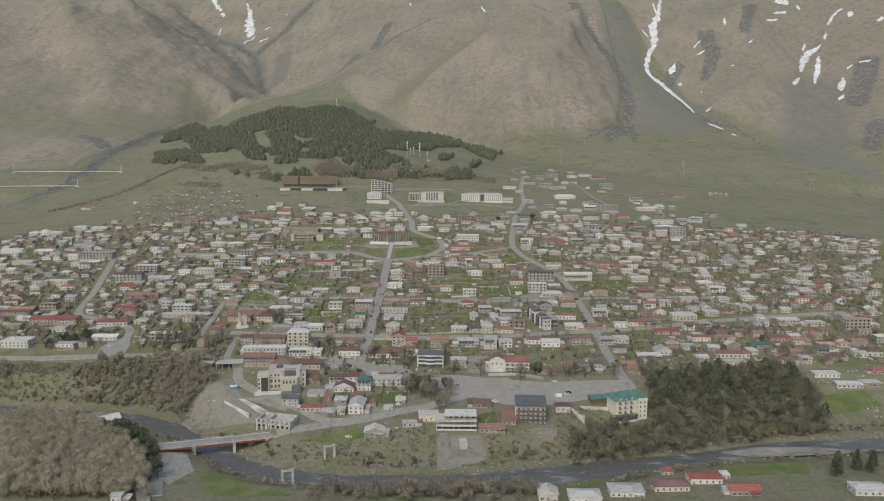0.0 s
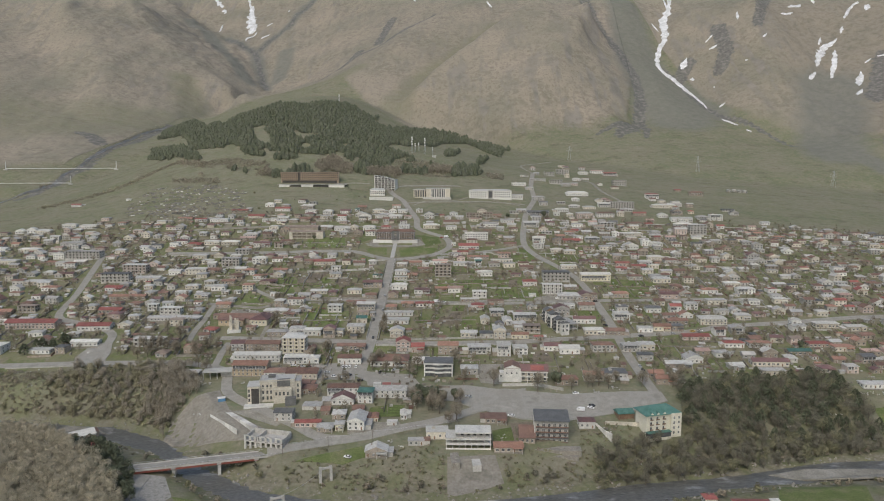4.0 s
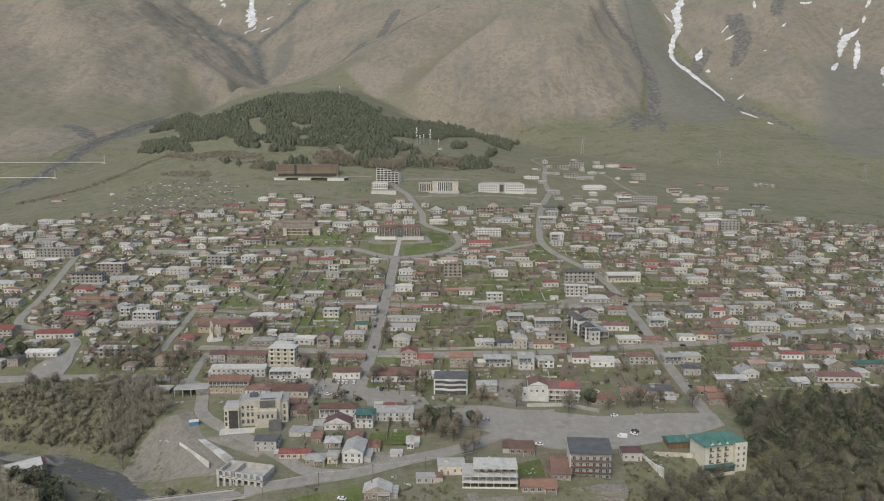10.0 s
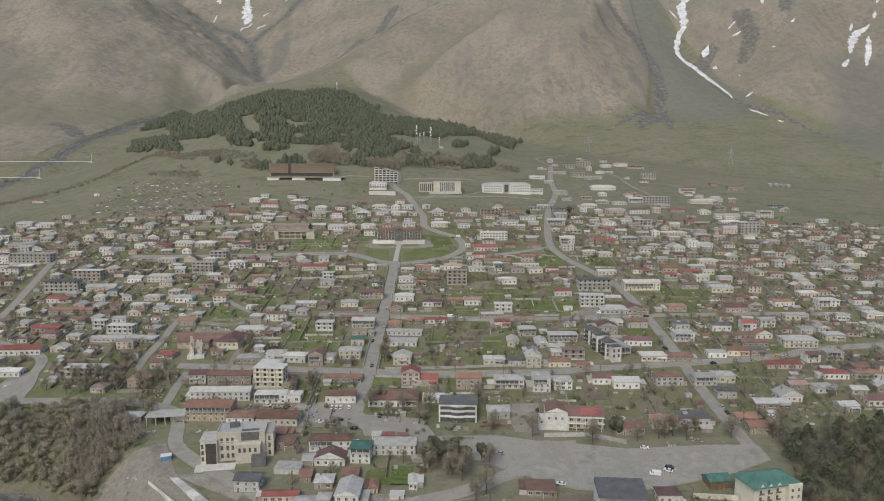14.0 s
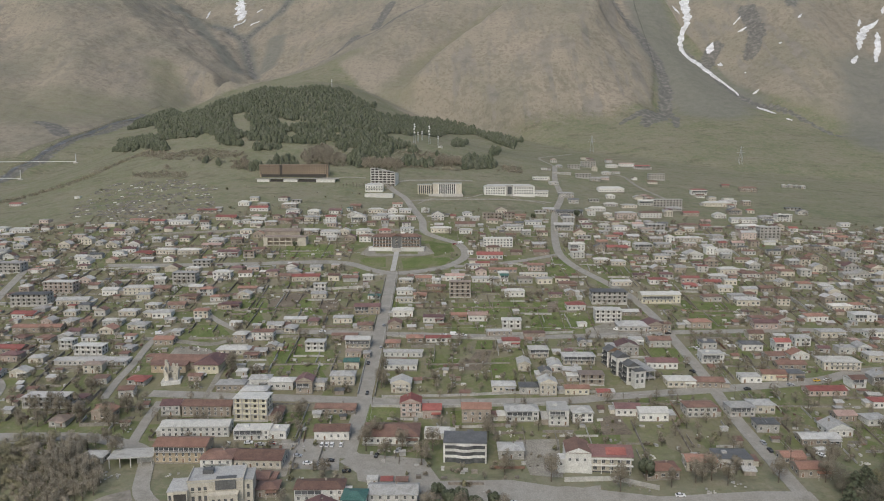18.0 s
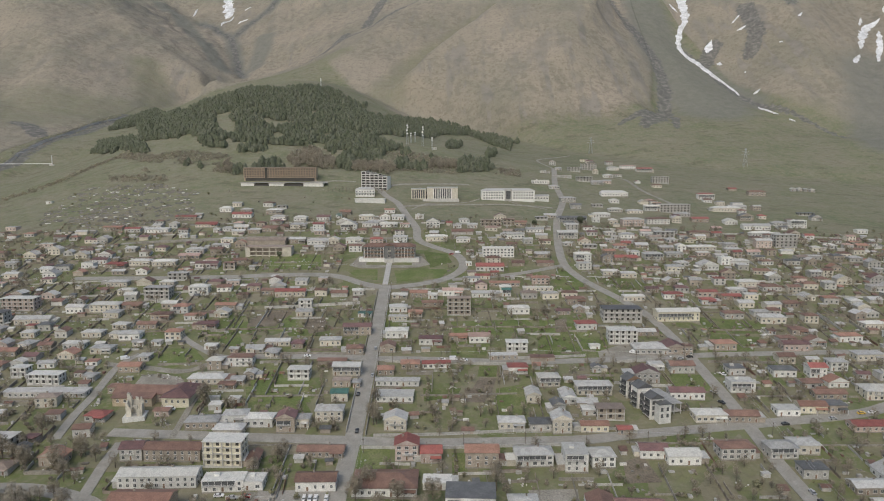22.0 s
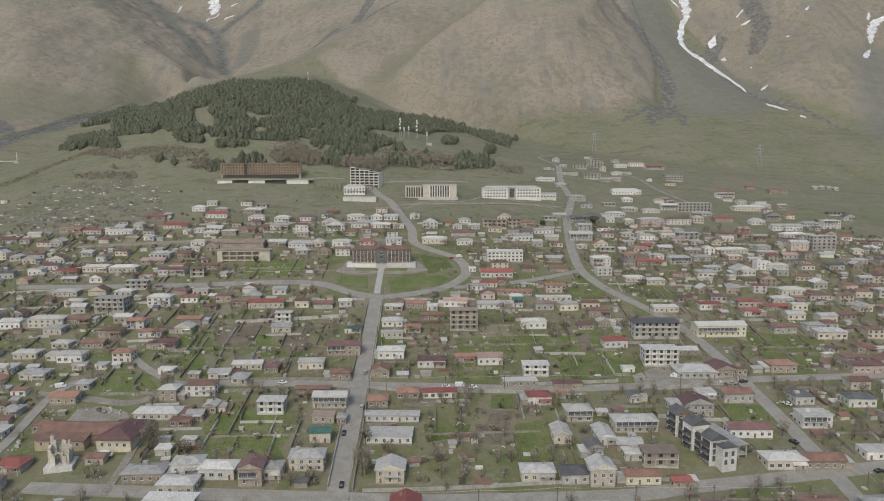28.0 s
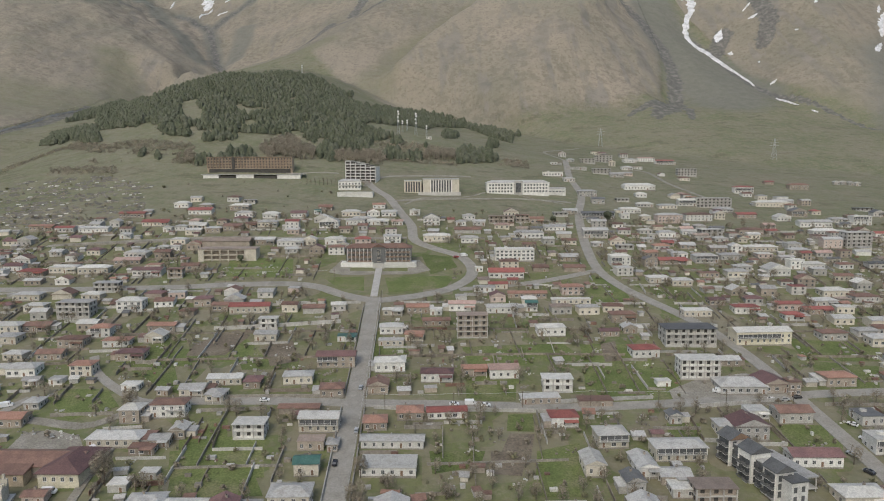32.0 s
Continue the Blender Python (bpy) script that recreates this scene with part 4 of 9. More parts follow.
plate("lawn", [(25, 468), (45, 475), (45, 454), (25, 451)], LAWN, "patch of fresh green grass", 0.12, "lawn")
plate("lawn", [(-91, 437), (-54, 450), (-50, 439), (-63, 432)], LAWN, "patch of fresh green grass", 0.12, "lawn")
plate("lawn", [(290, 514), (325, 522), (330, 504), (288, 493)], LAWN, "patch of fresh green grass", 0.12, "lawn")
plate("lawn", [(-149, 399), (-118, 392), (-83, 368), (-126, 366)], LAWN, "patch of fresh green grass", 0.12, "lawn")
plate("lawn", [(181, 421), (227, 415), (220, 396), (169, 392)], LAWN, "patch of fresh green grass", 0.12, "lawn")
plate("lawn", [(74, 403), (104, 414), (107, 398), (73, 377)], LAWN, "patch of fresh green grass", 0.12, "lawn")
plate("lawn", [(117, 675), (137, 673), (129, 658), (113, 662)], LAWN, "patch of fresh green grass", 0.12, "lawn")
plate("lawn", [(0, 735), (13, 713), (-3, 698), (-13, 707)], LAWN, "patch of fresh green grass", 0.12, "lawn")
plate("lawn", [(-190, 743), (-171, 769), (-144, 706), (-154, 712)], LAWN, "patch of fresh green grass", 0.12, "lawn")
plate("lawn", [(-207, 710), (-180, 713), (-168, 697), (-185, 686)], LAWN, "patch of fresh green grass", 0.12, "lawn")
plate("lawn", [(165, 737), (196, 731), (181, 707), (151, 706)], LAWN, "patch of fresh green grass", 0.12, "lawn")
plate("lawn", [(-133, 660), (-102, 658), (-100, 640), (-127, 641)], LAWN, "patch of fresh green grass", 0.1, "lawn")
plate("lawn", [(-133, 683), (-116, 682), (-112, 663), (-128, 664)], LAWN, "patch of fresh green grass", 0.1, "lawn")
plate("lawn", [(-204, 715), (-180, 713), (-168, 690), (-190, 691)], LAWN, "patch of fresh green grass", 0.1, "lawn")
plate("lawn", [(-182, 759), (-153, 755), (-148, 735), (-173, 736)], LAWN, "patch of fresh green grass", 0.1, "lawn")
plate("lawn", [(-13, 752), (41, 756), (49, 735), (-11, 733)], LAWN, "patch of fresh green grass", 0.1, "lawn")
plate("lawn", [(-13, 718), (11, 716), (8, 695), (-14, 695)], LAWN, "patch of fresh green grass", 0.1, "lawn")
plate("lawn", [(3, 683), (14, 683), (12, 669), (1, 670)], LAWN, "patch of fresh green grass", 0.1, "lawn")
plate("lawn", [(11, 655), (25, 654), (22, 626), (7, 627)], LAWN, "patch of fresh green grass", 0.1, "lawn")
plate("lawn", [(50, 756), (87, 756), (73, 705), (42, 705)], LAWN, "patch of fresh green grass", 0.1, "lawn")
plate("lawn", [(77, 729), (93, 726), (82, 692), (67, 692)], LAWN, "patch of fresh green grass", 0.1, "lawn")
plate("lawn", [(-31, 657), (-9, 656), (-12, 646), (-30, 642)], LAWN, "patch of fresh green grass", 0.1, "lawn")
plate("lawn", [(69, 675), (83, 675), (80, 664), (66, 664)], LAWN, "patch of fresh green grass", 0.1, "lawn")
plate("lawn", [(166, 766), (214, 758), (200, 737), (162, 737)], LAWN, "patch of fresh green grass", 0.1, "lawn")
plate("lawn", [(115, 665), (139, 665), (132, 654), (110, 654)], LAWN, "patch of fresh green grass", 0.1, "lawn")
plate("lawn", [(-60, 757), (-42, 757), (-43, 737), (-58, 740)], LAWN, "patch of fresh green grass", 0.1, "lawn")
plate("lawn", [(-129, 747), (-97, 745), (-94, 729), (-122, 730)], LAWN, "patch of fresh green grass", 0.1, "lawn")
plate("garden_bed", [(2, 668), (12, 667), (7, 646), (-6, 646)], SOIL, "dug brown garden bed", 0.14, "garden bed")
plate("garden_bed", [(-155, 762), (-137, 780), (-128, 772), (-135, 747), (-155, 747)], SOIL, "dug grey garden bed", 0.14, "garden bed")
plate("garden_bed", [(-117, 757), (-103, 763), (-96, 738), (-109, 733)], SOIL, "dug brown garden bed", 0.14, "garden bed")
plate("garden_bed", [(-7, 656), (7, 653), (3, 639), (-8, 641)], SOIL, "dug brown garden bed", 0.14, "garden bed")
plate("garden_bed", [(64, 582), (75, 588), (78, 567), (62, 566)], SOIL, "dug brown garden bed", 0.14, "garden bed")
plate("garden_bed", [(61, 756), (70, 760), (66, 735), (58, 734)], SOIL, "dug brown garden bed", 0.14, "garden bed")

# ---- building kit ----
ROOF = {
    "W": ("pale sheet-metal", [(0.4, 0.39, 0.355), (0.53, 0.515, 0.47), (0.45, 0.43, 0.385)]),
    "S": ("grey sheet-metal", [(0.31, 0.303, 0.283), (0.42, 0.412, 0.388), (0.35, 0.335, 0.305)]),
    "R": ("red sheet-metal", [(0.24, 0.085, 0.07), (0.31, 0.115, 0.095)]),
    "M": ("maroon sheet-metal", [(0.14, 0.083, 0.078), (0.19, 0.11, 0.1)]),
    "O": ("orange tiled", [(0.25, 0.14, 0.1), (0.32, 0.185, 0.135)]),
    "B": ("rusty brown sheet-metal", [(0.15, 0.09, 0.07), (0.22, 0.135, 0.1)]),
    "D": ("dark grey", [(0.1, 0.101, 0.1), (0.145, 0.145, 0.142)]),
    "T": ("green sheet-metal", [(0.05, 0.12, 0.1), (0.085, 0.165, 0.14)]),
    "C": ("bare concrete", [(0.33, 0.315, 0.29), (0.44, 0.42, 0.39)]),
    "P": ("faded pink", [(0.36, 0.25, 0.21), (0.45, 0.32, 0.27)]),
    "b": ("brick-topped", [(0.23, 0.18, 0.145), (0.31, 0.25, 0.205)]),
}
WALL = {
    "w": ("white plastered", [(0.52, 0.51, 0.475), (0.64, 0.63, 0.59)]),
    "c": ("cream plastered", [(0.44, 0.405, 0.335), (0.55, 0.51, 0.43)]),
    "g": ("grey block", [(0.32, 0.31, 0.285), (0.45, 0.435, 0.4)]),
    "b": ("brown stone", [(0.25, 0.215, 0.175), (0.35, 0.305, 0.255)]),
    "p": ("pinkish", [(0.39, 0.32, 0.28), (0.49, 0.41, 0.36)]),
    "y": ("pale yellow", [(0.5, 0.46, 0.35), (0.6, 0.56, 0.44)]),
    "s": ("tan stone", [(0.34, 0.28, 0.2), (0.45, 0.37, 0.27)]),
}
ROOF_MAT = {k: shade("roof_" + v[0].replace(" ", "_"), v[1], 0.55, size=4, fine=7, stain=0.24, jitter=0.24, spec=0.3) for k, v in ROOF.items()}
WALL_MAT = {k: shade("wall_" + v[0].replace(" ", "_"), v[1], 0.9, size=3, fine=5, stain=0.22, jitter=0.16) for k, v in WALL.items()}
ROOF_ISLE = {k: shade("far_roof_" + v[0].replace(" ", "_"), v[1], 0.6, size=2.5, fine=5, stain=0.3, jitter=0.25, per="island") for k, v in ROOF.items()}
WALL_ISLE = {k: shade("far_wall_" + v[0].replace(" ", "_"), v[1], 0.9, size=3, fine=5, stain=0.2, jitter=0.2, per="island") for k, v in WALL.items()}
TRIM = shade("white_trim", [(0.62, 0.61, 0.58), (0.7, 0.69, 0.66)], 0.6, size=2, stain=0.12)
# near-black paints the shade inside openings and recesses; also on some dark parts
DARK = shade("dark_opening_shade", [(0.05, 0.047, 0.043), (0.075, 0.07, 0.064)], 0.8, size=3)
DARKWALL = shade("dark_cladding", [(0.085, 0.085, 0.088), (0.13, 0.13, 0.13)], 0.8, size=2, fine=5, stain=0.2)
WOOD = shade("brown_timber", [(0.165, 0.108, 0.072), (0.24, 0.16, 0.11)], 0.7, size=1.5, fine=6, stretch=(1, 1, 0.3), stain=0.25)
STEEL = shade("galvanised_steel", [(0.42, 0.43, 0.43), (0.52, 0.52, 0.51)], 0.45, metal=0.6, size=2)
RUST = shade("red_oxide_steel", [(0.2, 0.06, 0.045), (0.27, 0.09, 0.065)], 0.7, size=2)
RUBBLE = shade("rubble_stone", [(0.2, 0.184, 0.155), (0.3, 0.277, 0.24)], 0.95, size=2, fine=6, stain=0.35)


class Shape:
    """Gathers boxes and prisms into one mesh."""

    def __init__(self):
        self.v, self.f, self.m = [], [], []

    def add(self, verts, faces, mi=0):
        k = len(self.v)
        self.v += verts
        self.f += [tuple(i + k for i in q) for q in faces]
        self.m += [mi] * len(faces) if isinstance(mi, int) else list(mi)
        return self

    def box(self, x0, x1, y0, y1, z0, z1, mi=0):
        return self.add([(x0, y0, z0), (x1, y0, z0), (x1, y1, z0), (x0, y1, z0), (x0, y0, z1), (x1, y0, z1), (x1, y1, z1), (x0, y1, z1)],
                        [(0, 3, 2, 1), (4, 5, 6, 7), (0, 1, 5, 4), (1, 2, 6, 5), (2, 3, 7, 6), (3, 0, 4, 7)], mi)

    def roof(self, kind, w, d, z, rise, over=0.5, thick=0.18, mi=0, gable=1, cx=0, cy=0):
        """A closed roof body on eaves at height z. h hip, g ridge along the front, G gable to the front, s lean-to."""
        a, b = w / 2 + over, d / 2 + over
        base = [(cx - a, cy - b, z), (cx + a, cy - b, z), (cx + a, cy + b, z), (cx - a, cy + b, z)]
        top = [(x, y, z + thick) for x, y, _ in base]
        skirt = [(0, 3, 2, 1), (0, 1, 5, 4), (1, 2, 6, 5), (2, 3, 7, 6), (3, 0, 4, 7)]
        if kind == "s":
            top = [(x, y, z + thick + (rise if y > cy else 0)) for x, y, _ in base]
            return self.add(base + top, skirt + [(4, 5, 6, 7)], mi)
        if kind == "h":
            r = max(a - b * 0.85, 0.3) if a >= b else 0.3
            ry = 0 if a >= b else b - a * 0.85
            if a >= b:
                ridge = [(cx - r, cy, z + rise), (cx + r, cy, z + rise)]
                return self.add(base + top + ridge, skirt + [(4, 5, 9, 8), (6, 7, 8, 9), (5, 6, 9), (7, 4, 8)], mi)
            ridge = [(cx, cy - ry, z + rise), (cx, cy + ry, z + rise)]
            return self.add(base + top + ridge, skirt + [(5, 6, 9, 8), (7, 4, 8, 9), (4, 5, 8), (6, 7, 9)], mi)
        if kind == "g":
            ridge = [(cx - a, cy, z + rise), (cx + a, cy, z + rise)]
            return self.add(base + top + ridge, skirt + [(4, 5, 9, 8), (6, 7, 8, 9), (5, 6, 9), (7, 4, 8)], [mi] * 7 + [gable] * 2)
        ridge = [(cx, cy - b, z + rise), (cx, cy + b, z + rise)]
        return self.add(base + top + ridge, skirt + [(5, 6, 9, 8), (7, 4, 8, 9), (4, 5, 8), (6, 7, 9)], [mi] * 7 + [gable] * 2)

    def mesh(self, name, mats):
        return mesh_of(name, self.v, self.f, mats, self.m)


def part(name, data, parent, label="", place=None):
    """Links a mesh as one part under a thing or a part."""
    ob = new(name, data)
    ob.parent = parent
    if place is not None:
        ob.matrix_basis = place
    if label:
        ob["label"] = label
    return ob


def thing(name, x, y, label, category, turn=0, group="", z=None):
    e = new(name)
    e.empty_display_size = 0.5
    e.matrix_basis = pose(x, y, at(x, y) if z is None else z, 0, 0, turn)
    return tagged(e, label, category, group)


CACHE = {}


def once(key, make):
    if key not in CACHE:
        CACHE[key] = make()
    return CACHE[key]


def window_mesh(w=1.2, h=1.4, trim=TRIM):
    return once(("window", w, h, trim.name), lambda: Shape().box(-w / 2 - 0.07, w / 2 + 0.07, -0.07, 0.05, -0.07, h + 0.07, 0).box(-w / 2, -0.04, -0.1, 0.02, 0, h, 1).box(0.04, w / 2, -0.1, 0.02, 0, h, 1).box(-w / 2 - 0.15, w / 2 + 0.15, -0.16, 0.05, -0.16, -0.07, 0).mesh("window", [trim, GLASS]))


def door_mesh():
    return once("door", lambda: Shape().box(-0.6, 0.6, -0.06, 0.05, 0, 2.15, 0).box(-0.48, 0.48, -0.1, 0.02, 0.03, 2.05, 1).box(0.33, 0.4, -0.16, -0.08, 1.0, 1.1, 0).mesh("door", [TRIM, WOOD]))


def chimney_mesh():
    return once("chimney", lambda: Shape().box(-0.35, 0.35, -0.35, 0.35, -1.2, 1.1, 0).box(-0.45, 0.45, -0.45, 0.45, 1.1, 1.25, 0).box(-0.2, 0.2, -0.2, 0.2, 1.25, 1.4, 1).mesh("chimney", [WALL_MAT["b"], DARK]))


def slab_mesh(w, d, t=0.25):
    return once(("slab", round(w, 1), round(d, 1), t), lambda: Shape().box(-w / 2, w / 2, -d / 2, d / 2, -t, 0).mesh("slab", [CONCRETE]))


def column_mesh(h=3.0):
    return once(("column", h), lambda: Shape().box(-0.2, 0.2, -0.2, 0.2, 0, h).mesh("column", [CONCRETE]))


TAKEN = []


def house(x, y, w, d, st, code, turn=0, near=True):
    """A house from its plan place and size, storeys and a code: roof shape, roof colour, wall colour."""
    kind, rc, wc = code
    rng = random.Random(int(x * 31 + y * 17))
    TAKEN.append((x, y, w / 2 + 1, d / 2 + 1))
    turn = turn or rng.uniform(-3, 3)
    fronts = {"h": "hipped", "g": "gabled", "G": "gabled", "f": "flat", "u": "flat"}
    if kind == "u":
        return shell(x, y, w, d, st, rc, wc, turn, rng)
    word = "shed" if st < 1 else "house"
    size = "low" if st < 1.3 else ("two-storey" if st < 2.3 else "tall")
    me = thing(word, x, y, "%s %s %s with %s %s roof" % (size, WALL[wc][0], word, fronts[kind], ROOF[rc][0]), word, turn, "houses of the town" if word == "house" else "garden sheds")
    w, d = w * 0.95 - 0.6, d - 0.4
    h = 2.55 * st + 0.25
    rise = {"h": 0.18, "g": 0.21, "G": 0.26, "f": 0.0}[kind] * (d if kind != "G" else w) * rng.uniform(0.85, 1.1)
    body = Shape().box(-w / 2, w / 2, -d / 2, d / 2, -3.0, h, 0)
    if st >= 1:
        body.box(-w / 2 - 0.12, w / 2 + 0.12, -d / 2 - 0.12, d / 2 + 0.12, -3.0, -0.2, 1)
    part("wall", body.mesh("wall", [WALL_MAT[wc], RUBBLE]), me)
    top = Shape()
    if kind == "f":
        top.box(-w / 2 - 0.25, w / 2 + 0.25, -d / 2 - 0.25, d / 2 + 0.25, h, h + 0.22, 0)
        if st > 1.2:
            top.box(-w / 4, -w / 4 + 2.2, 0, 2.0, h + 0.22, h + 1.2, 1)
    else:
        top.roof(kind, w, d, h, max(rise, 0.9), over=0.55)
    part("roof", top.mesh("roof", [ROOF_MAT[rc], WALL_MAT[wc]]), me)
    if kind != "f" and st >= 1 and rng.random() < 0.75:
        part("chimney", chimney_mesh(), me, place=pose(rng.uniform(-w / 4, w / 4), d * 0.16, h + max(rise, 0.9) * 0.62))
    if st < 0.85:
        part("door", door_mesh(), me, place=pose(w * 0.2, -d / 2, -0.6))
        return me
    floors = max(1, int(st + 0.35))
    n = max(2, int(w / 3.1))
    glass_w, glass_h = rng.choice(((1.2, 1.4), (1.2, 1.4), (1.0, 1.5), (1.7, 1.4)))
    loggia = floors >= 2 and rng.random() < 0.4
    for k in range(floors):
        z = 0.6 + 2.55 * k + (h - 0.25 - 2.55 * floors) * 0.4
        gap = rng.randrange(n) if k == 0 else -1
        if loggia and k == floors - 1:
            a, b = (-w / 2 + 0.4, w * rng.choice((0.05, 0.3, 0.48)))
            # no real recess: a dark glass panel on the wall gives the loggia's shade
            deck = part("loggia", Shape().box(a, b, -d / 2 - 0.06, -d / 2 + 0.2, z - 0.35, z + 1.75, 1).box(a - 0.2, b + 0.2, -d / 2 - 1.0, -d / 2, z - 0.6, z - 0.4, 0).box(a, b, -d / 2 - 1.0, -d / 2 - 0.92, z + 0.35, z + 0.45, 2).mesh("loggia", [CONCRETE, GLASS, TRIM]), me, "upper loggia with dark panel for shade and white rail")
            m = max(2, int((b - a) / 2.4))
            for i in range(m + 1):
                part("post", column_thin(2.35), deck, place=pose(a + (b - a) * i / m, -d / 2 - 0.9, z - 0.5))
            for i in range(n):
                px = (i + 0.5) / n * w - w / 2
                if px > b + 0.8:
                    part("window", window_mesh(glass_w, glass_h), me, place=pose(px, -d / 2, z))
            continue
        for i in range(n):
            px = (i + 0.5) / n * w - w / 2
            if i == gap:
                part("door", door_mesh(), me, place=pose(px, -d / 2, -0.1))
            else:
                part("window", window_mesh(glass_w, glass_h), me, place=pose(px, -d / 2, z))
        if near and y < 860:
            side = 1 if x < 0 else -1
            for j in (-0.22, 0.22):
                part("window", window_mesh(), me, place=pose(side * w / 2, j * d, z, 0, 0, 90 * side))
    style = rng.random()
    if near and rng.random() < 0.3:
        s = rng.choice((-1, 1))
        aw, ad = rng.uniform(2.6, 4.5), d * rng.uniform(0.5, 0.8)
        ext = part("annex", Shape().box(s * (w / 2) - (aw if s < 0 else 0), s * (w / 2) + (aw if s > 0 else 0), -ad / 2, ad / 2, -3, 2.3).mesh("annex", [WALL_MAT[rng.choice("gcb")]]), me)
        part("annex_roof", Shape().roof("s", aw, ad, 2.3, 0.7, over=0.3, cx=s * (w + aw) / 2).mesh("annex_roof", [ROOF_MAT[rng.choice("SSBW")]]), ext)
    if floors >= 2 and style < 0.3 and not loggia:
        bw = w * rng.uniform(0.4, 0.75)
        bx = rng.uniform(-1, 1) * (w - bw) / 2
        bal = part("balcony", Shape().box(bx - bw / 2, bx + bw / 2, -d / 2 - 1.3, -d / 2, 2.9, 3.08, 0).box(bx - bw / 2, bx + bw / 2, -d / 2 - 1.3, -d / 2 - 1.22, 3.9, 4.0, 1).mesh("balcony", [CONCRETE, TRIM]), me)
        for i in range(5):
            part("baluster", column_thin(), bal, place=pose(bx + (i / 4 - 0.5) * (bw - 0.2), -d / 2 - 1.26, 3.08))
    elif floors == 1 and style < 0.35:
        bw = min(w * 0.5, 6)
        porch = part("porch_roof", Shape().roof("s", bw, 1.8, 2.35, 0.5, over=0.1, cx=w / 2 - bw / 2 - 0.3, cy=-d / 2 - 0.9).mesh("porch_roof", [ROOF_MAT[rc]]), me)
        for i in (0, 1):
            part("post", column_thin(3.2), porch, place=pose(w / 2 - 0.5 - i * (bw - 0.4), -d / 2 - 1.6, -0.85))
    return me


def column_thin(h=0.85):
    return once(("post", h), lambda: Shape().box(-0.06, 0.06, -0.06, 0.06, 0, h).mesh("post", [TRIM]))


def shell(x, y, w, d, st, rc, wc, turn, rng):
    """An unfinished building: slabs on columns with walls set back."""
    me = thing("unfinished_house", x, y, "unfinished %s house with bare concrete slabs and columns" % WALL[wc][0], "house", turn, "unfinished houses")
    floors = max(1, round(st))
    w, d = w - 0.6, d - 0.4
    part("foundation", Shape().box(-w / 2, w / 2, -d / 2, d / 2, -3, 0).mesh("foundation", [CONCRETE]), me)
    n = max(2, int(w / 3.8))
    for k in range(floors):
        z = 3.0 * k
        wall = Shape()
        wall.box(-w / 2 + 0.3, w / 2 - 0.3, -d / 2 + 1.0, d / 2 - 0.2, z, z + 2.75, 0)
        for i in range(n + 1):
            part("column", column_mesh(2.75), me, place=pose(-w / 2 + 0.25 + (w - 0.5) * i / n, -d / 2 + 0.25, z))
        for i in range(n):
            cx = -w / 2 + w * (i + 0.5) / n
            if rng.random() < 0.45:
                wall.box(cx - w / n / 2 + 0.2, cx + w / n / 2 - 0.2, -d / 2 + 0.15, -d / 2 + 0.4, z, z + 1.1, 0)
            wall.box(cx - 0.75, cx + 0.75, -d / 2 + 0.95, -d / 2 + 1.05, z + 0.7, z + 2.4, 1)
        for s in (-1, 1):
            for j in (-0.2, 0.2):
                wall.box(s * (w / 2 - 0.28) - 0.05, s * (w / 2 - 0.28) + 0.05, j * d - 0.6, j * d + 0.6, z + 0.8, z + 2.3, 1)
        part("wall", wall.mesh("wall", [WALL_MAT[wc], DARK]), me)
        if k < floors - 1:
            part("slab", slab_mesh(w, d), me, place=pose(0, 0, z + 3.0))
    part("roof", Shape().box(-w / 2 - 0.3, w / 2 + 0.3, -d / 2 - 0.3, d / 2 + 0.3, 0, 0.25).mesh("roof", [ROOF_MAT[rc]]), me, place=pose(0, 0, 3.0 * floors - 0.25))
    return me

# ---- houses of the town ----


house(-156.6, 668.5, 22.7, 10, 1, "hSc")
house(-157.2, 686.1, 9.7, 9, 2, "hWb")
house(-142.5, 689.7, 15.9, 9, 2, "hBw")
house(-134.4, 644, 7.1, 5, 0.8, "fWg")
house(-142.9, 637.8, 7.6, 7, 0.8, "fWg")
house(-168.6, 713.5, 9.2, 6, 0.9, "fWw")
house(-138.5, 708.1, 12.2, 9, 1, "gSc")
house(-126.2, 717.5, 17.1, 8, 1, "gSc")
house(-126.3, 702.2, 9.2, 9, 1, "hSc")
house(-112.6, 713.9, 8.5, 9, 1, "hMb")
house(-92, 716.7, 14.7, 9, 1.3, "hSc")
house(-74.7, 704, 11.6, 9, 1.3, "hBb")
house(-76.1, 734, 20.2, 9, 2, "gMb")
house(-103.5, 670.4, 13.3, 9, 2, "uWw")
house(-76.1, 675, 17.6, 9, 2, "gSc")
house(-86.8, 688.4, 18.7, 6, 0.8, "gBb")
house(-77.5, 661, 11.4, 7, 1.2, "fbb")
house(-68.9, 659.8, 4.9, 7, 1, "hSb")
house(-76.7, 644.8, 10.1, 8, 1.6, "gTc")
house(-53.4, 676.5, 10.6, 9, 1, "hOb")
house(-39, 684.3, 12.1, 9, 1, "hOb")
house(-23.3, 683.8, 18.2, 7, 1, "gRw")
house(-45.5, 662, 26.6, 7, 1, "gSw")
house(-46.3, 645.9, 22.5, 12, 1, "fWw")
house(-44.2, 616.6, 12.6, 10, 2, "GSc")
house(-79.2, 625, 15.5, 10, 2, "hSc")
house(-92.2, 618.5, 8.5, 8, 1.6, "hSc")
house(-99.8, 615.2, 10.4, 10, 2.6, "GMb")
house(-114.4, 619.7, 15.7, 9, 1.6, "hWw")
house(-144.1, 619.7, 17.7, 10, 1.2, "hSb")
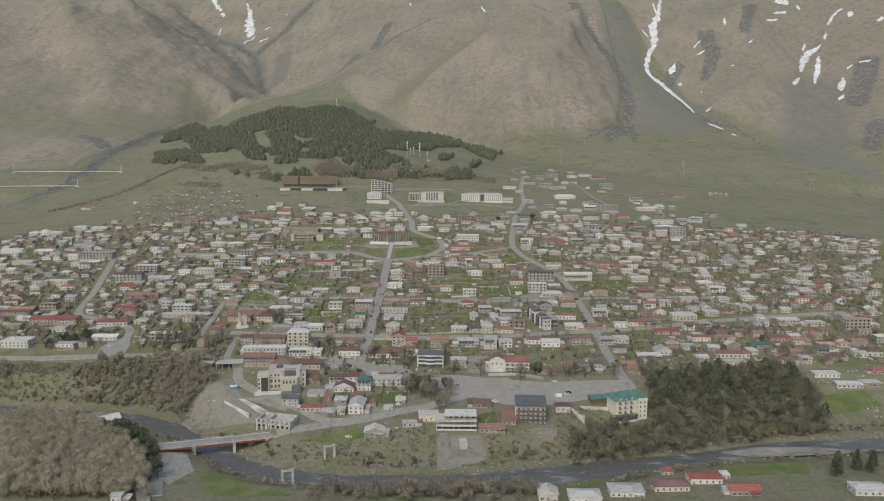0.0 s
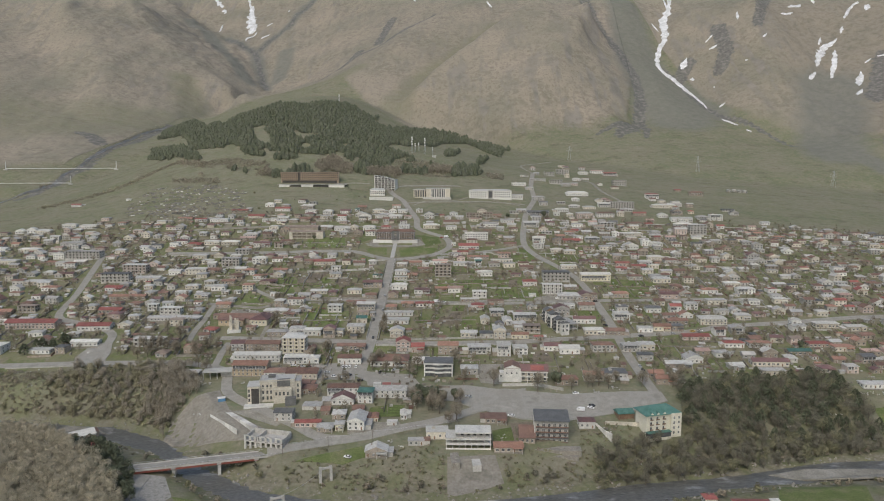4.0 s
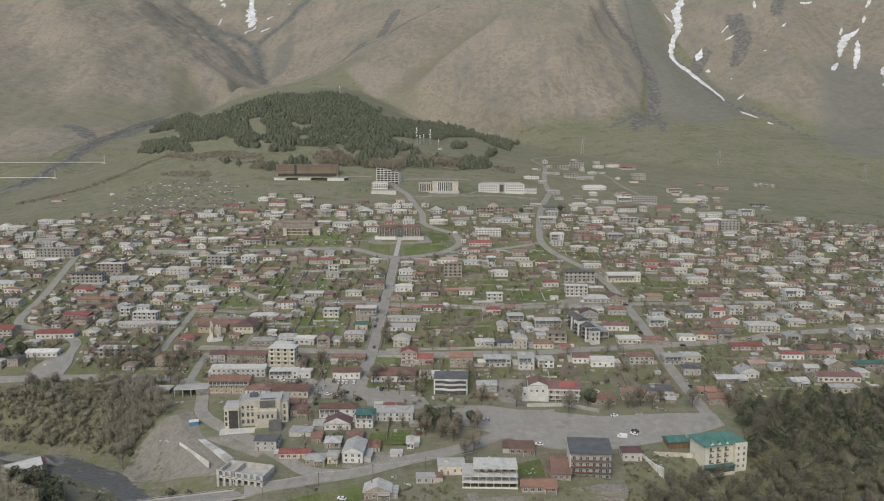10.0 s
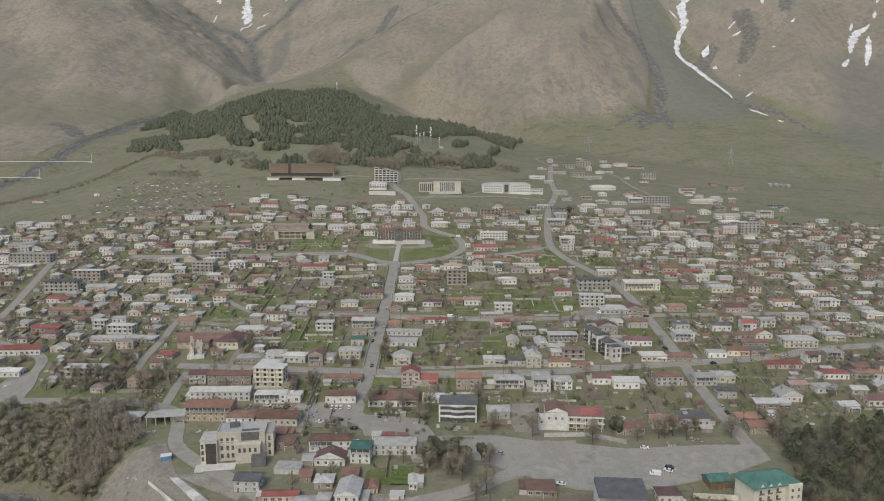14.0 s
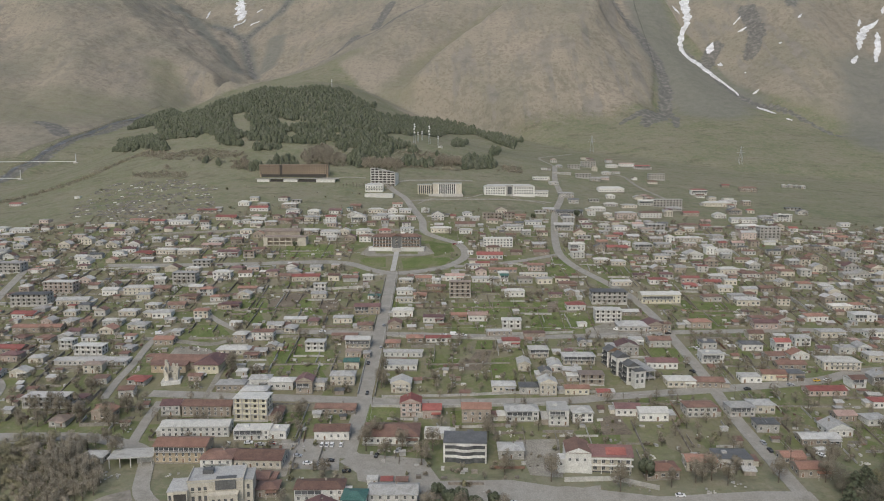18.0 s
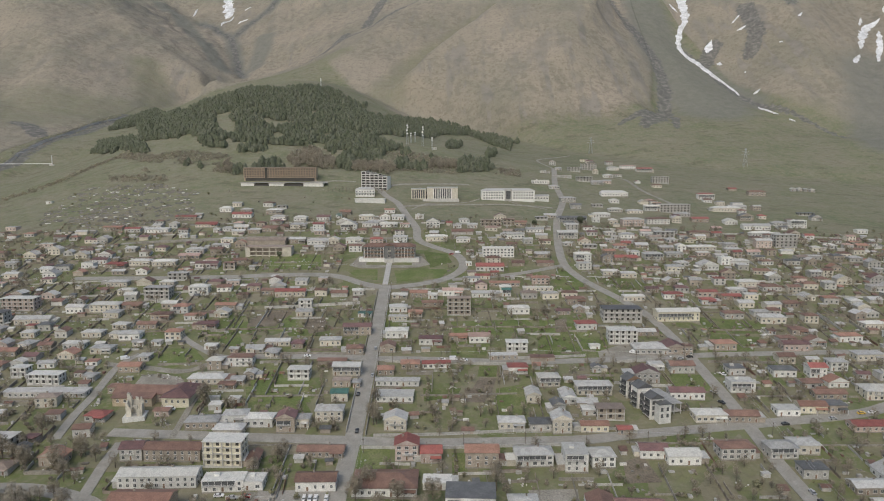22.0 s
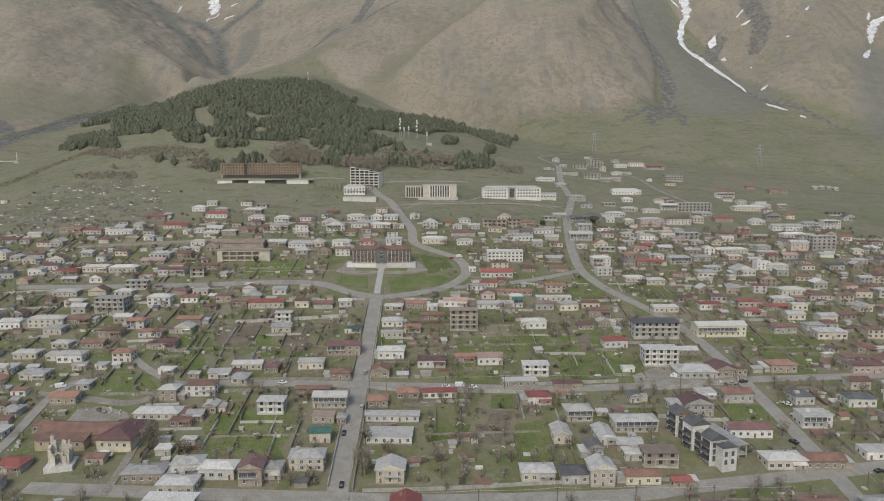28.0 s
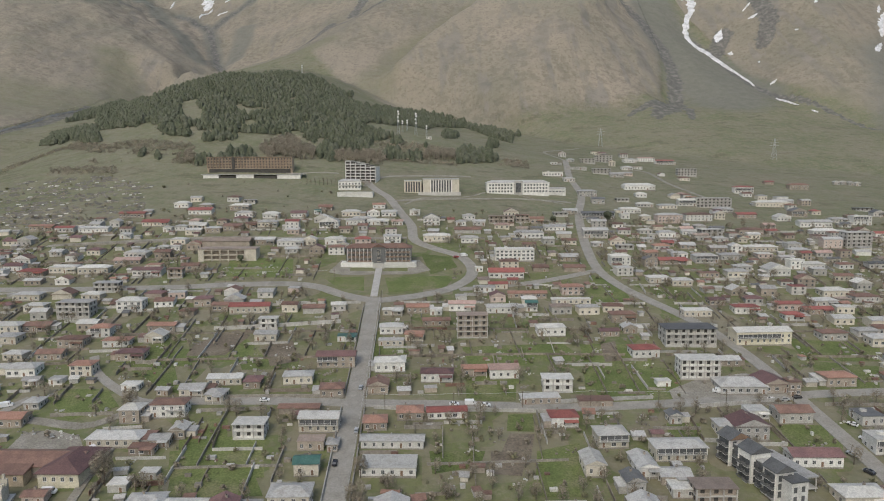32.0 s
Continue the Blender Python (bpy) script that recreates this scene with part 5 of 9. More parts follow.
house(-127.8, 610.5, 15.8, 9, 1.4, "hSc")
house(80, 743, 15.1, 10, 1.5, "hRw")
house(25.1, 675.3, 12.5, 9, 1.5, "hRw")
house(41.2, 660.4, 13.3, 10, 1.8, "hWc")
house(29.8, 642.4, 8.4, 12, 1.5, "GWc")
house(65.1, 651.4, 21.4, 10, 1.8, "hSc")
house(48.8, 642.4, 8.4, 14, 1.2, "GSw")
house(72.6, 676.9, 6.2, 6, 1.2, "GDg")
house(41.5, 630.1, 7.6, 9, 1.6, "GDg")
house(58.3, 628.4, 9.6, 9, 1, "fWg")
house(99.4, 666.8, 15.2, 11, 2, "GMg")
house(109.7, 681.7, 9.8, 8, 1.2, "fWw")
house(90.7, 668.6, 8.4, 9, 1.5, "hSc")
house(124, 679.1, 15.7, 10, 1.6, "gBg")
house(116.2, 647.3, 20.6, 9, 1.4, "gMw")
house(156.2, 677.6, 10.8, 10, 1.4, "fDg")
house(128.3, 707, 13.1, 14, 1.4, "GMb")
house(135.9, 701.5, 6.3, 7, 2.4, "fBb")
house(113.2, 705.8, 22.7, 14, 1.2, "hSg")
house(99.1, 719.8, 19.6, 11, 3, "uWw")
house(78.9, 709.9, 7.5, 5, 0.8, "fWw")
house(118.7, 733, 13.1, 8, 0.9, "gSb")
house(108.4, 758.9, 27.8, 14, 3, "uDg")
house(148.9, 760.8, 32.5, 11, 2.5, "gWy")
house(191.6, 766.7, 15.6, 9, 1.4, "hBg")
house(163.5, 713.1, 15.6, 10, 1.5, "hOb")
house(156.3, 716.1, 6.6, 6, 0.8, "fWg")
house(160.4, 804.1, 16.1, 9, 1.4, "hRw")
house(184, 794.1, 12, 8, 1.2, "hRw")
house(188.8, 810, 16.7, 8, 1.4, "gRp")
house(204.1, 804.2, 18.9, 7, 1, "gRb")
house(232, 835.6, 18.4, 10, 1.4, "hWc")
house(246.7, 826.4, 17, 10, 1.3, "hBg")
house(215.7, 817.5, 15.6, 9, 1.3, "hSg")
house(28.2, 705.8, 14.3, 9, 2.2, "uWw")
house(18.5, 694.2, 18.9, 7, 0.9, "fSb")
house(42.4, 691.8, 16.3, 7, 0.8, "fBb")
house(5.1, 719.8, 14.9, 9, 1.5, "gPw")
house(-8.7, 722.3, 13.1, 7, 1.2, "gOb")
house(-26.7, 717.8, 16.4, 9, 1.4, "hMw")
house(36.6, 769.8, 16.5, 9, 1.6, "hWw")
house(-6.7, 767.4, 17.3, 9, 4, "ubb")
house(13.4, 802.3, 19.6, 8, 1.1, "gSw")
house(31.4, 805.3, 7.8, 7, 1.8, "gTw")
house(32.1, 827.7, 25.8, 7, 0.9, "gOb")
house(15.3, 842.7, 13.3, 7, 1, "gRc")
house(6.1, 837.3, 14.6, 7, 0.9, "hSw")
house(-10.1, 804.6, 16.9, 8, 1.5, "gPw")
house(61.9, 834.5, 15.6, 9, 1.8, "hOp")
house(59.1, 817.7, 22.8, 6, 1, "fWc")
house(82.2, 790.9, 15.5, 9, 1.5, "hBb")
house(68.9, 769.7, 11.3, 7, 0.9, "gMb")
house(81.4, 774.1, 8.5, 8, 1, "GSb")
house(128.3, 798.3, 17.8, 9, 1.2, "fWc")
house(147.9, 817.3, 10.6, 8, 1, "gMb")
house(124.4, 855.9, 15.3, 9, 1.2, "hWc")
house(138.3, 851.2, 14.4, 9, 1.2, "hSc")
house(164.4, 870.3, 15, 7, 0.9, "fBb")
house(33.2, 900.6, 30.2, 12, 3, "fWw")
house(23, 864.3, 25.4, 12, 1.3, "gRw")
house(108.4, 893, 15.6, 10, 2.4, "hWw")
house(214.9, 876.7, 17.6, 12, 1.6, "GSw")
house(237.3, 892.9, 11.6, 8, 2.4, "fWw")
house(248.4, 892.1, 18.6, 9, 1.6, "hWw")
house(184, 870.6, 15.8, 10, 1.5, "hSc")
house(129.9, 890.9, 10.6, 9, 1.8, "GDb")
house(148, 897.4, 21.6, 9, 1, "gRb")
house(174.6, 902.8, 18.4, 11, 1.8, "hSg")
house(197, 911.1, 17.1, 9, 1.2, "hSg")
house(322.2, 958.7, 22.4, 12, 4, "uWg")
house(299.4, 955, 16.7, 9, 2.6, "gSp")
house(322.3, 1022.2, 31.1, 10, 1.6, "gSw")
house(377.2, 1041.9, 19.2, 10, 3, "fWw")
house(323.7, 1106.9, 36.2, 12, 1.6, "hWc")
house(255.8, 1089.7, 35.8, 12, 2.6, "uCg")
house(229.8, 1089.9, 18.8, 9, 2, "gWw")
house(188, 1021.1, 24.1, 12, 2.6, "hSp")
house(219.1, 1033.5, 26.2, 12, 2, "hBw")
house(209.1, 978.7, 19.2, 11, 2.2, "uSg")
house(248.6, 991, 22.6, 10, 1.6, "hBb")
house(168.7, 970.6, 15.1, 10, 1.4, "hSw")
house(324.2, 1172.4, 22.3, 10, 2.6, "hRw")
house(409.4, 1215.7, 24.2, 10, 2, "hOb")
house(482.1, 1260.8, 7.1, 6, 1.2, "GSg")
house(492.7, 1264.2, 7.2, 6, 1.2, "GSg")
house(501.4, 1263.1, 7.1, 6, 1.2, "GSg")
house(510.2, 1262.2, 7.1, 6, 1.2, "GSg")
house(202.4, 1160, 36.1, 14, 1.6, "hWw")
house(179, 1303.1, 19.1, 10, 2.4, "uCg")
house(207.9, 1336.8, 22.9, 11, 2.6, "uWg")
house(250, 1359.1, 19.6, 9, 1.6, "hSw")
house(281.2, 1388, 25.8, 9, 1.8, "hPw")
house(300.4, 1366.3, 26.9, 9, 1.8, "gRw")
house(293.9, 1264.4, 24.1, 10, 3, "uCg")
house(135.6, 1114.3, 19.9, 10, 1.8, "hSg")
house(124, 1023.4, 31.9, 9, 1.8, "gDg")
house(162, 1052.8, 20.4, 10, 1.4, "hWw")
house(107.7, 964.4, 21.5, 10, 2.2, "gSg")
house(114.8, 1197.5, 24.7, 9, 1.6, "fWw")
house(34.4, 999.8, 22.2, 9, 1.8, "ubb")
house(53.5, 1005.9, 13, 9, 2, "uBb")
house(65.7, 1001.6, 12.9, 8, 1.6, "gOb")
house(52.4, 959.4, 24.9, 11, 1.6, "hSw")
house(-22.4, 944.5, 22.4, 11, 1.6, "hWc")
house(3.2, 940.7, 14.7, 10, 1.3, "hWw")
house(-134.6, 934.2, 21.9, 10, 1.4, "hSw")
house(-120.4, 936.8, 11.4, 10, 1.4, "GSc")
house(-101.1, 938.2, 16.8, 10, 1.5, "hWw")
house(-57.1, 942.2, 14.3, 9, 1.8, "gSw")
house(-141, 977.1, 12.3, 9, 2.4, "gRw")
house(-111, 979.7, 17.5, 10, 1.8, "GSw")
house(-162.9, 984.3, 17.6, 10, 1.4, "hSc")
house(-26, 987.9, 14.9, 10, 2.2, "GDw")
house(-40.3, 1016.2, 10.1, 8, 1.6, "fWw")
house(-90.2, 988.1, 17.3, 9, 1.4, "hSw")
house(-71.3, 988.6, 19.3, 9, 1.2, "hWw")
house(-95.9, 1010.9, 17.5, 9, 1.4, "hWc")
house(-84.9, 995.3, 17, 8, 1.2, "hSw")
house(-288.3, 1019.3, 24.1, 8, 1.2, "gRb")
house(-305.3, 982.6, 26, 9, 1.2, "gSw")
house(-332.3, 988.8, 17.2, 8, 1.2, "gRw")
house(-356.9, 999, 21.8, 8, 1.2, "gOb")
house(-244.4, 916.2, 17.7, 10, 1.4, "hSg")
house(-324.1, 897.6, 14.2, 8, 1.2, "gMw")
house(-304.1, 883.8, 19, 9, 1.2, "hRb")
house(-284.6, 889, 20.3, 10, 1.4, "hWc")
house(-262.2, 885.5, 22.2, 10, 1.4, "hWc")
house(-221, 874.9, 21.4, 9, 1.4, "gMw")
house(-236.6, 846.7, 16.5, 9, 2, "uSg")
house(-237.6, 806.7, 20.1, 11, 3.2, "uCg")
house(-208.6, 814.3, 16.4, 10, 2, "hWw")
house(-135.9, 807.2, 25, 9, 1.4, "gRc")
house(-166.8, 818.4, 11.4, 9, 1.6, "hMb")
house(-154, 810.8, 10.6, 8, 1.2, "gBb")
house(-117.8, 767.7, 12.9, 9, 1.2, "gSc")
house(-119.9, 782.6, 10.9, 7, 1.8, "uWw")
house(-209.2, 776.1, 11.8, 9, 1.8, "hOw")
house(-195.2, 762.4, 15.1, 8, 1.2, "hOw")
house(-219.6, 764.7, 15.1, 9, 1.5, "hBb")
house(-181.4, 746.3, 15.3, 9, 1.3, "hMb")
house(-198.5, 730.8, 11.6, 9, 1.9, "hOc")
house(-228.5, 733.2, 15, 10, 1.5, "hSw")
house(-178, 781, 16.5, 8, 1.2, "gOb")
house(-176.8, 767.5, 11.3, 9, 1.2, "GWc")
house(-74.1, 763.7, 11, 6, 0.9, "fTw")
house(-50.7, 773.2, 13.7, 9, 1.3, "hSw")
house(-38, 763.6, 11, 8, 1.2, "hOc")
house(-50.1, 757.4, 14.5, 6, 0.9, "fSc")
house(-49.6, 729.2, 16.1, 10, 1.6, "hWw")
house(-54, 707.5, 10.4, 10, 1.2, "GBb")
house(-36.4, 802.3, 14.1, 8, 1.1, "gOb")
house(-50.9, 798.7, 12.7, 7, 1, "hWc")
house(-25.6, 798.3, 8, 7, 1.1, "fWw")
house(-25.9, 783.6, 16.7, 7, 0.9, "gBb")
house(-282.8, 838.6, 18, 10, 1.2, "hSc")
house(-267.7, 818.8, 13.1, 9, 1.3, "hWc")
house(-224.1, 750.4, 14, 8, 1.1, "gBb")
house(-251.9, 789, 18.6, 9, 1.1, "gBb")
house(-258.6, 774.3, 12.4, 10, 1.3, "hSc")
house(-195.3, 883.7, 12.7, 8, 1, "gBb")
house(-208.6, 685.8, 14.4, 9, 1.2, "gOb")
house(-205.9, 700, 7.6, 8, 1, "hSg")
house(-143.2, 660.6, 11.1, 6, 0.9, "fBb")
house(-138.2, 665.9, 8.6, 7, 1, "gSb")
house(-132.6, 672.1, 6.9, 8, 1.2, "GWb")
house(-122.5, 586, 19, 11, 4, "uWy")
house(-168.5, 592.6, 11.5, 10, 2, "gMg")
house(-148.2, 591.3, 28.9, 10, 2, "gBb")
house(-147.6, 570.2, 37.2, 10, 2, "gWw")
house(-117.4, 566.2, 19.7, 9, 1.8, "fWw")
house(-104.3, 566.8, 10.1, 9, 1.4, "fWw")
house(-146.5, 548.3, 27.1, 12, 3, "gOs")
house(-127.2, 541.4, 16.2, 12, 2, "hBw")
house(-107.5, 542.9, 24.6, 13, 1.4, "gBc")
house(-76.5, 565.9, 19.1, 10, 1.6, "gBw")
house(-78.5, 591.6, 23.8, 8, 1, "gBb")
house(-108.9, 585, 6.2, 12, 1.2, "GBb")
house(-128, 623.6, 13.4, 9, 1.6, "hSw")
house(-46, 565.5, 30.2, 18, 1.4, "hBw")
house(-37.4, 590.1, 12.3, 10, 2.8, "GRp")
house(-25.9, 588.5, 11, 10, 1.6, "gRp")
house(-2, 584, 16.8, 10, 2.6, "gOb")
house(22.2, 583.6, 18.9, 10, 2, "hSw")
house(41.1, 580.5, 11.6, 14, 3, "fWw")
house(54, 582.6, 12, 11, 1.8, "hWw")
house(13.3, 549.3, 13.4, 10, 1.5, "hSg")
house(81.6, 533.2, 17.1, 10, 1.4, "hOb")
house(102, 538.6, 15.3, 9, 1.6, "gOc")
house(118.3, 542, 18.3, 12, 1.6, "fDg")
house(149.1, 574.2, 12.4, 9, 1.6, "hDg")
house(142.3, 590.9, 15, 10, 1.8, "hSg")
house(155.4, 594.9, 14, 10, 1.6, "hSc")
house(119.6, 589.5, 18, 10, 2, "hBg")
house(92.5, 584.4, 16.8, 10, 1.5, "gWw")
house(80.1, 589.1, 14.4, 9, 1.4, "gMw")
house(56.8, 611.1, 15.2, 7, 1.2, "gOy")
house(71.7, 608.6, 8.2, 6, 0.9, "gRb")
house(15.2, 615, 14.7, 9, 1.3, "hSc")
house(29.5, 612.6, 11.8, 9, 1.4, "hDg")
house(40, 611.1, 10.8, 10, 2.6, "GSc")
house(67.8, 624.1, 15, 9, 2, "ubb")
house(58.1, 635.6, 12.1, 8, 1, "gSb")
house(120.1, 623.5, 17.9, 10, 1.4, "hWc")
house(136.9, 623.5, 18.3, 9, 1.2, "gBb")
house(164.3, 630.3, 13.3, 9, 1.2, "fWw")
house(179.3, 633.3, 15.7, 9, 1.4, "gOy")
house(192.4, 633.4, 10.7, 9, 1.6, "hDb")
house(228.1, 649.6, 24.2, 13, 1.8, "hWc")
house(201.5, 615.2, 23.7, 9, 1, "gRp")
house(185, 572.7, 14.3, 11, 1.2, "GSw")
house(197.1, 587.3, 11.9, 8, 1, "gPb")
house(148.6, 545.4, 11.9, 8, 1, "gOb")
house(152.6, 534.4, 15.9, 9, 1.4, "gOb")
house(150.6, 655.9, 15.1, 10, 2.2, "fWw")
house(184.2, 675.4, 14.7, 9, 1.5, "hDw")
house(203.5, 674.2, 11, 9, 2.4, "gRw")
house(221.4, 684.1, 11.6, 9, 2, "hSw")
house(216, 757.9, 19, 10, 1.6, "hSc")
house(209.4, 712.2, 18.2, 9, 1.6, "gMp")
house(253.8, 727.6, 16.8, 9, 1.4, "hOw")
house(290.6, 731, 18.5, 10, 1.8, "hSw")
house(285.3, 751.5, 17.1, 9, 1.3, "hWc")
house(197.3, 648.5, 19.1, 8, 1, "gBb")
house(259.5, 662.8, 14.3, 10, 1.5, "hSc")
house(282.8, 701.5, 17.5, 9, 1.5, "hWw")
house(249.8, 699, 19.3, 9, 1.5, "hSc")
house(-272, 680.1, 10, 8, 2, "uWw")
house(-252.3, 671.1, 19.7, 9, 2.2, "uWw")
house(-242.3, 656, 46.5, 9, 1, "fCg")
house(-244, 603.9, 25.2, 10, 2.4, "uCg")
house(-204.4, 588.8, 13.2, 8, 1.6, "GOb")
house(-189.7, 547.5, 11.8, 8, 1, "hSg")
house(-186.4, 654.8, 11.3, 8, 1.2, "hOb")
house(-204.7, 659, 11.4, 7, 1.2, "hBb")
house(-346, 767.2, 29, 12, 3, "uDg")
house(-337.5, 795, 25.9, 11, 3, "uWp")
house(-268.6, 785.8, 23.2, 11, 2, "hWc")
house(-334.8, 739.2, 18.8, 9, 1.2, "gRw")
house(-309.2, 711.6, 36.5, 9, 1.2, "gOb")
house(-260, 721.5, 15, 9, 1.2, "hWw")
house(-238.3, 713.4, 15.1, 9, 1.2, "hSc")
house(-311.6, 766, 26.4, 10, 1.3, "gSc")
house(-256.7, 740, 14.7, 9, 1.2, "hSc")
house(-239.3, 736, 9.2, 8, 1.2, "hWc")
house(-301.2, 741.7, 10.5, 8, 1.2, "hSc")
house(-309.2, 676.3, 22.1, 9, 1.2, "gRb")
house(-74.3, 516.1, 23.4, 10, 2, "hBw")
house(-72.6, 503.2, 16.2, 9, 1.2, "GMw")
house(-57.7, 505.5, 11.1, 10, 2.8, "hTw")
house(-41.6, 513.4, 23.1, 11, 1.8, "gSw")
house(-59.5, 474, 11.6, 16, 2, "GSw")
house(-107.8, 483.7, 12.9, 9, 2, "gDg")
house(-90.9, 474.8, 17.5, 6, 1, "gRp")
house(-79.1, 469.6, 11.3, 8, 1, "hSb")
house(-70.3, 470.4, 6.4, 7, 1.4, "hSy")
house(-44.4, 441.8, 14.1, 9, 1.2, "GSb")
house(-21.7, 453.3, 10.8, 6, 0.9, "fCg")
house(-9.2, 461.6, 14.8, 10, 1.6, "fWc")
house(28.2, 481, 14.9, 11, 1, "fBb")
house(33.1, 447.7, 18.5, 9, 1, "gOb")
house(85, 475.4, 11.1, 8, 1.6, "hMw")
house(-371.8, 599.4, 25.4, 14, 2.4, "fWw")
house(-326.6, 595.1, 15.4, 9, 1, "fWw")
house(-297.6, 605.9, 23.2, 9, 1.2, "gWw")
house(-305.7, 638.7, 29.7, 11, 1.4, "gRw")
house(-366.8, 651.2, 46.3, 13, 1.8, "gRp")
house(-512.5, 851.7, 28, 10, 1.4, "hSc")
house(-454.7, 860.5, 14.1, 10, 2.6, "fWw")
house(-423.8, 855.7, 42, 13, 2.6, "uCg")
house(-467.4, 914.2, 29.9, 10, 1.4, "hSg")
house(-512.5, 898.7, 25.8, 10, 1.3, "hWc")
house(-561, 910.1, 29.8, 11, 1.3, "gSw")
house(-545.4, 988.8, 21.8, 10, 1.3, "hSc")
house(-519.6, 1007.6, 20.6, 10, 1.4, "hWw")
house(-486.5, 993.6, 24.3, 10, 1.4, "hWw")
house(-403.1, 746.9, 18.5, 9, 1.3, "hOw")
house(-430.6, 769.7, 25.4, 9, 1.3, "hSc")
house(-419.7, 677.3, 28.1, 9, 1.2, "gBb")
house(-393.1, 689.5, 17.1, 9, 1.6, "ubb")
house(-417, 684.5, 25.5, 9, 1.2, "gOb")
house(58.5, 365.8, 11.6, 9, 1.6, "GSc")
house(78.6, 364.7, 18.7, 11, 1.2, "hSw")
house(103.1, 371.8, 20.3, 11, 1.2, "hWw")
house(129.8, 377.4, 21.3, 10, 1.2, "hMc")
house(152.5, 386.3, 19.8, 10, 1.3, "hRw")
house(168.2, 370, 18, 9, 1.3, "gRb")
house(166.3, 391, 5.4, 6, 1, "fWw")
house(134.9, 398.6, 7.2, 6, 1, "hRc")
house(238.1, 369.8, 19.6, 10, 1.4, "hSw")
house(303.7, 537.5, 21.2, 9, 1, "hSw")
house(313.5, 524.9, 18.5, 9, 1, "gSw")
house(332.7, 526.5, 15.9, 9, 1.1, "hWb")
house(352.8, 544.9, 20.1, 8, 1.1, "hRb")
house(303.2, 655.5, 8.7, 9, 1.6, "fWw")
house(386.8, 640.5, 23.9, 10, 3.4, "uPp")
house(327.1, 649.6, 21.6, 9, 1.4, "hWc")
house(349.3, 643.7, 18.7, 9, 1.4, "hWc")
house(315.2, 601.6, 17.5, 9, 1.3, "hOc")
house(299, 608.6, 17.7, 8, 1, "hRb")
house(241.5, 567.9, 29.4, 9, 1.3, "gMc")
house(237.4, 552.7, 18.5, 8, 1.2, "hSc")
house(227.3, 600.8, 17, 8, 1.3, "hRw")
house(248.5, 601.9, 19.1, 8, 1.3, "hOw")
house(170.7, 563.1, 21.2, 9, 1.1, "gSb")
house(274.4, 590, 19.7, 8, 1.1, "gTb")
house(328.7, 569.2, 14.3, 8, 1.1, "gBb")
house(367.8, 604.4, 15.1, 8, 1.3, "hOb")
house(-72.7, 485.3, 9.4, 9, 1, "hSb")
house(-53.7, 482.1, 4.2, 9, 0.7, "hBy")
house(-49.1, 482, 4.5, 9, 0.7, "hOy")
house(-31, 484.9, 4.8, 9, 0.9, "GWw")
house(-98.2, 519.5, 10.6, 9, 1.2, "hBb")
house(-92.2, 497.7, 13.9, 9, 0.7, "fSg")
house(-52.2, 526.2, 5.7, 5, 0.7, "fWw")
house(-45.5, 525.1, 6.4, 5, 0.8, "fRp")
house(-38.7, 525.3, 6.4, 5, 0.7, "fBb")
house(-22.9, 567.2, 14, 9, 1, "fWw")
house(-103.8, 527.9, 9.6, 9, 1, "gBb")
house(-82.1, 503.6, 9, 9, 0.8, "gSb")
house(-61, 491.8, 8.1, 9, 0.8, "gBg")
house(-37.9, 475.4, 7.3, 5, 0.6, "fWw")
house(-82.3, 490.9, 6.4, 9, 0.8, "gBb")
# upper edge of the town
house(155.8, 1298.7, 10.3, 7.2, 1.0, "hSg", near=False)
house(180.2, 1234.9, 22.2, 10.0, 1.6, "uCg", near=False)
house(223.1, 1278.1, 14.7, 10.0, 1.2, "hSw", near=False)
house(151.9, 1248.0, 27.9, 10.0, 0.8, "fCg", near=False)
house(129.3, 1177.0, 14.0, 9.8, 1.2, "hSg", near=False)
house(195.0, 1221.9, 17.1, 10.0, 1.3, "gCg", near=False)
house(167.9, 1100.1, 12.9, 9.0, 1.0, "uCg", near=False)
house(139.5, 1084.7, 13.6, 9.6, 1.6, "gDg", near=False)
house(184.4, 1080.0, 17.2, 10.0, 1.0, "hWg", near=False)
house(205.2, 1075.6, 19.6, 10.0, 1.0, "hSc", near=False)
house(101.9, 1037.2, 13.7, 9.6, 1.0, "gSc", near=False)
house(78.0, 983.8, 19.2, 10.0, 1.0, "gSw", near=False)
house(258.7, 1070.7, 17.7, 10.0, 1.0, "hSg", near=False)
house(271.0, 1049.2, 20.2, 10.0, 1.2, "gRb", near=False)
house(302.5, 1042.2, 14.6, 10.0, 1.3, "GWw", near=False)
house(329.4, 1064.9, 17.1, 10.0, 1.8, "GDb", near=False)
house(345.1, 1126.2, 23.1, 10.0, 0.9, "gWg", near=False)
house(360.0, 1049.0, 17.1, 10.0, 1.0, "hSg", near=False)
house(379.7, 1062.2, 10.1, 7.1, 1.2, "gBb", near=False)
house(418.7, 1104.0, 18.9, 10.0, 1.2, "uDg", near=False)
house(417.6, 1079.2, 13.1, 9.2, 1.4, "GDg", near=False)
house(276.9, 1015.8, 11.1, 7.8, 0.9, "gPb", near=False)
house(315.7, 994.9, 25.0, 10.0, 1.3, "hWw", near=False)
house(231.7, 938.0, 29.1, 10.0, 1.2, "hWc", near=False)
house(261.6, 935.0, 17.3, 10.0, 1.2, "hSc", near=False)
house(210.6, 961.8, 12.4, 8.7, 1.0, "hSg", near=False)
house(388.0, 1244.4, 12.1, 8.5, 0.8, "gRb", near=False)
house(-252.4, 1042.5, 14.2, 10.0, 1.4, "hWw", near=False)
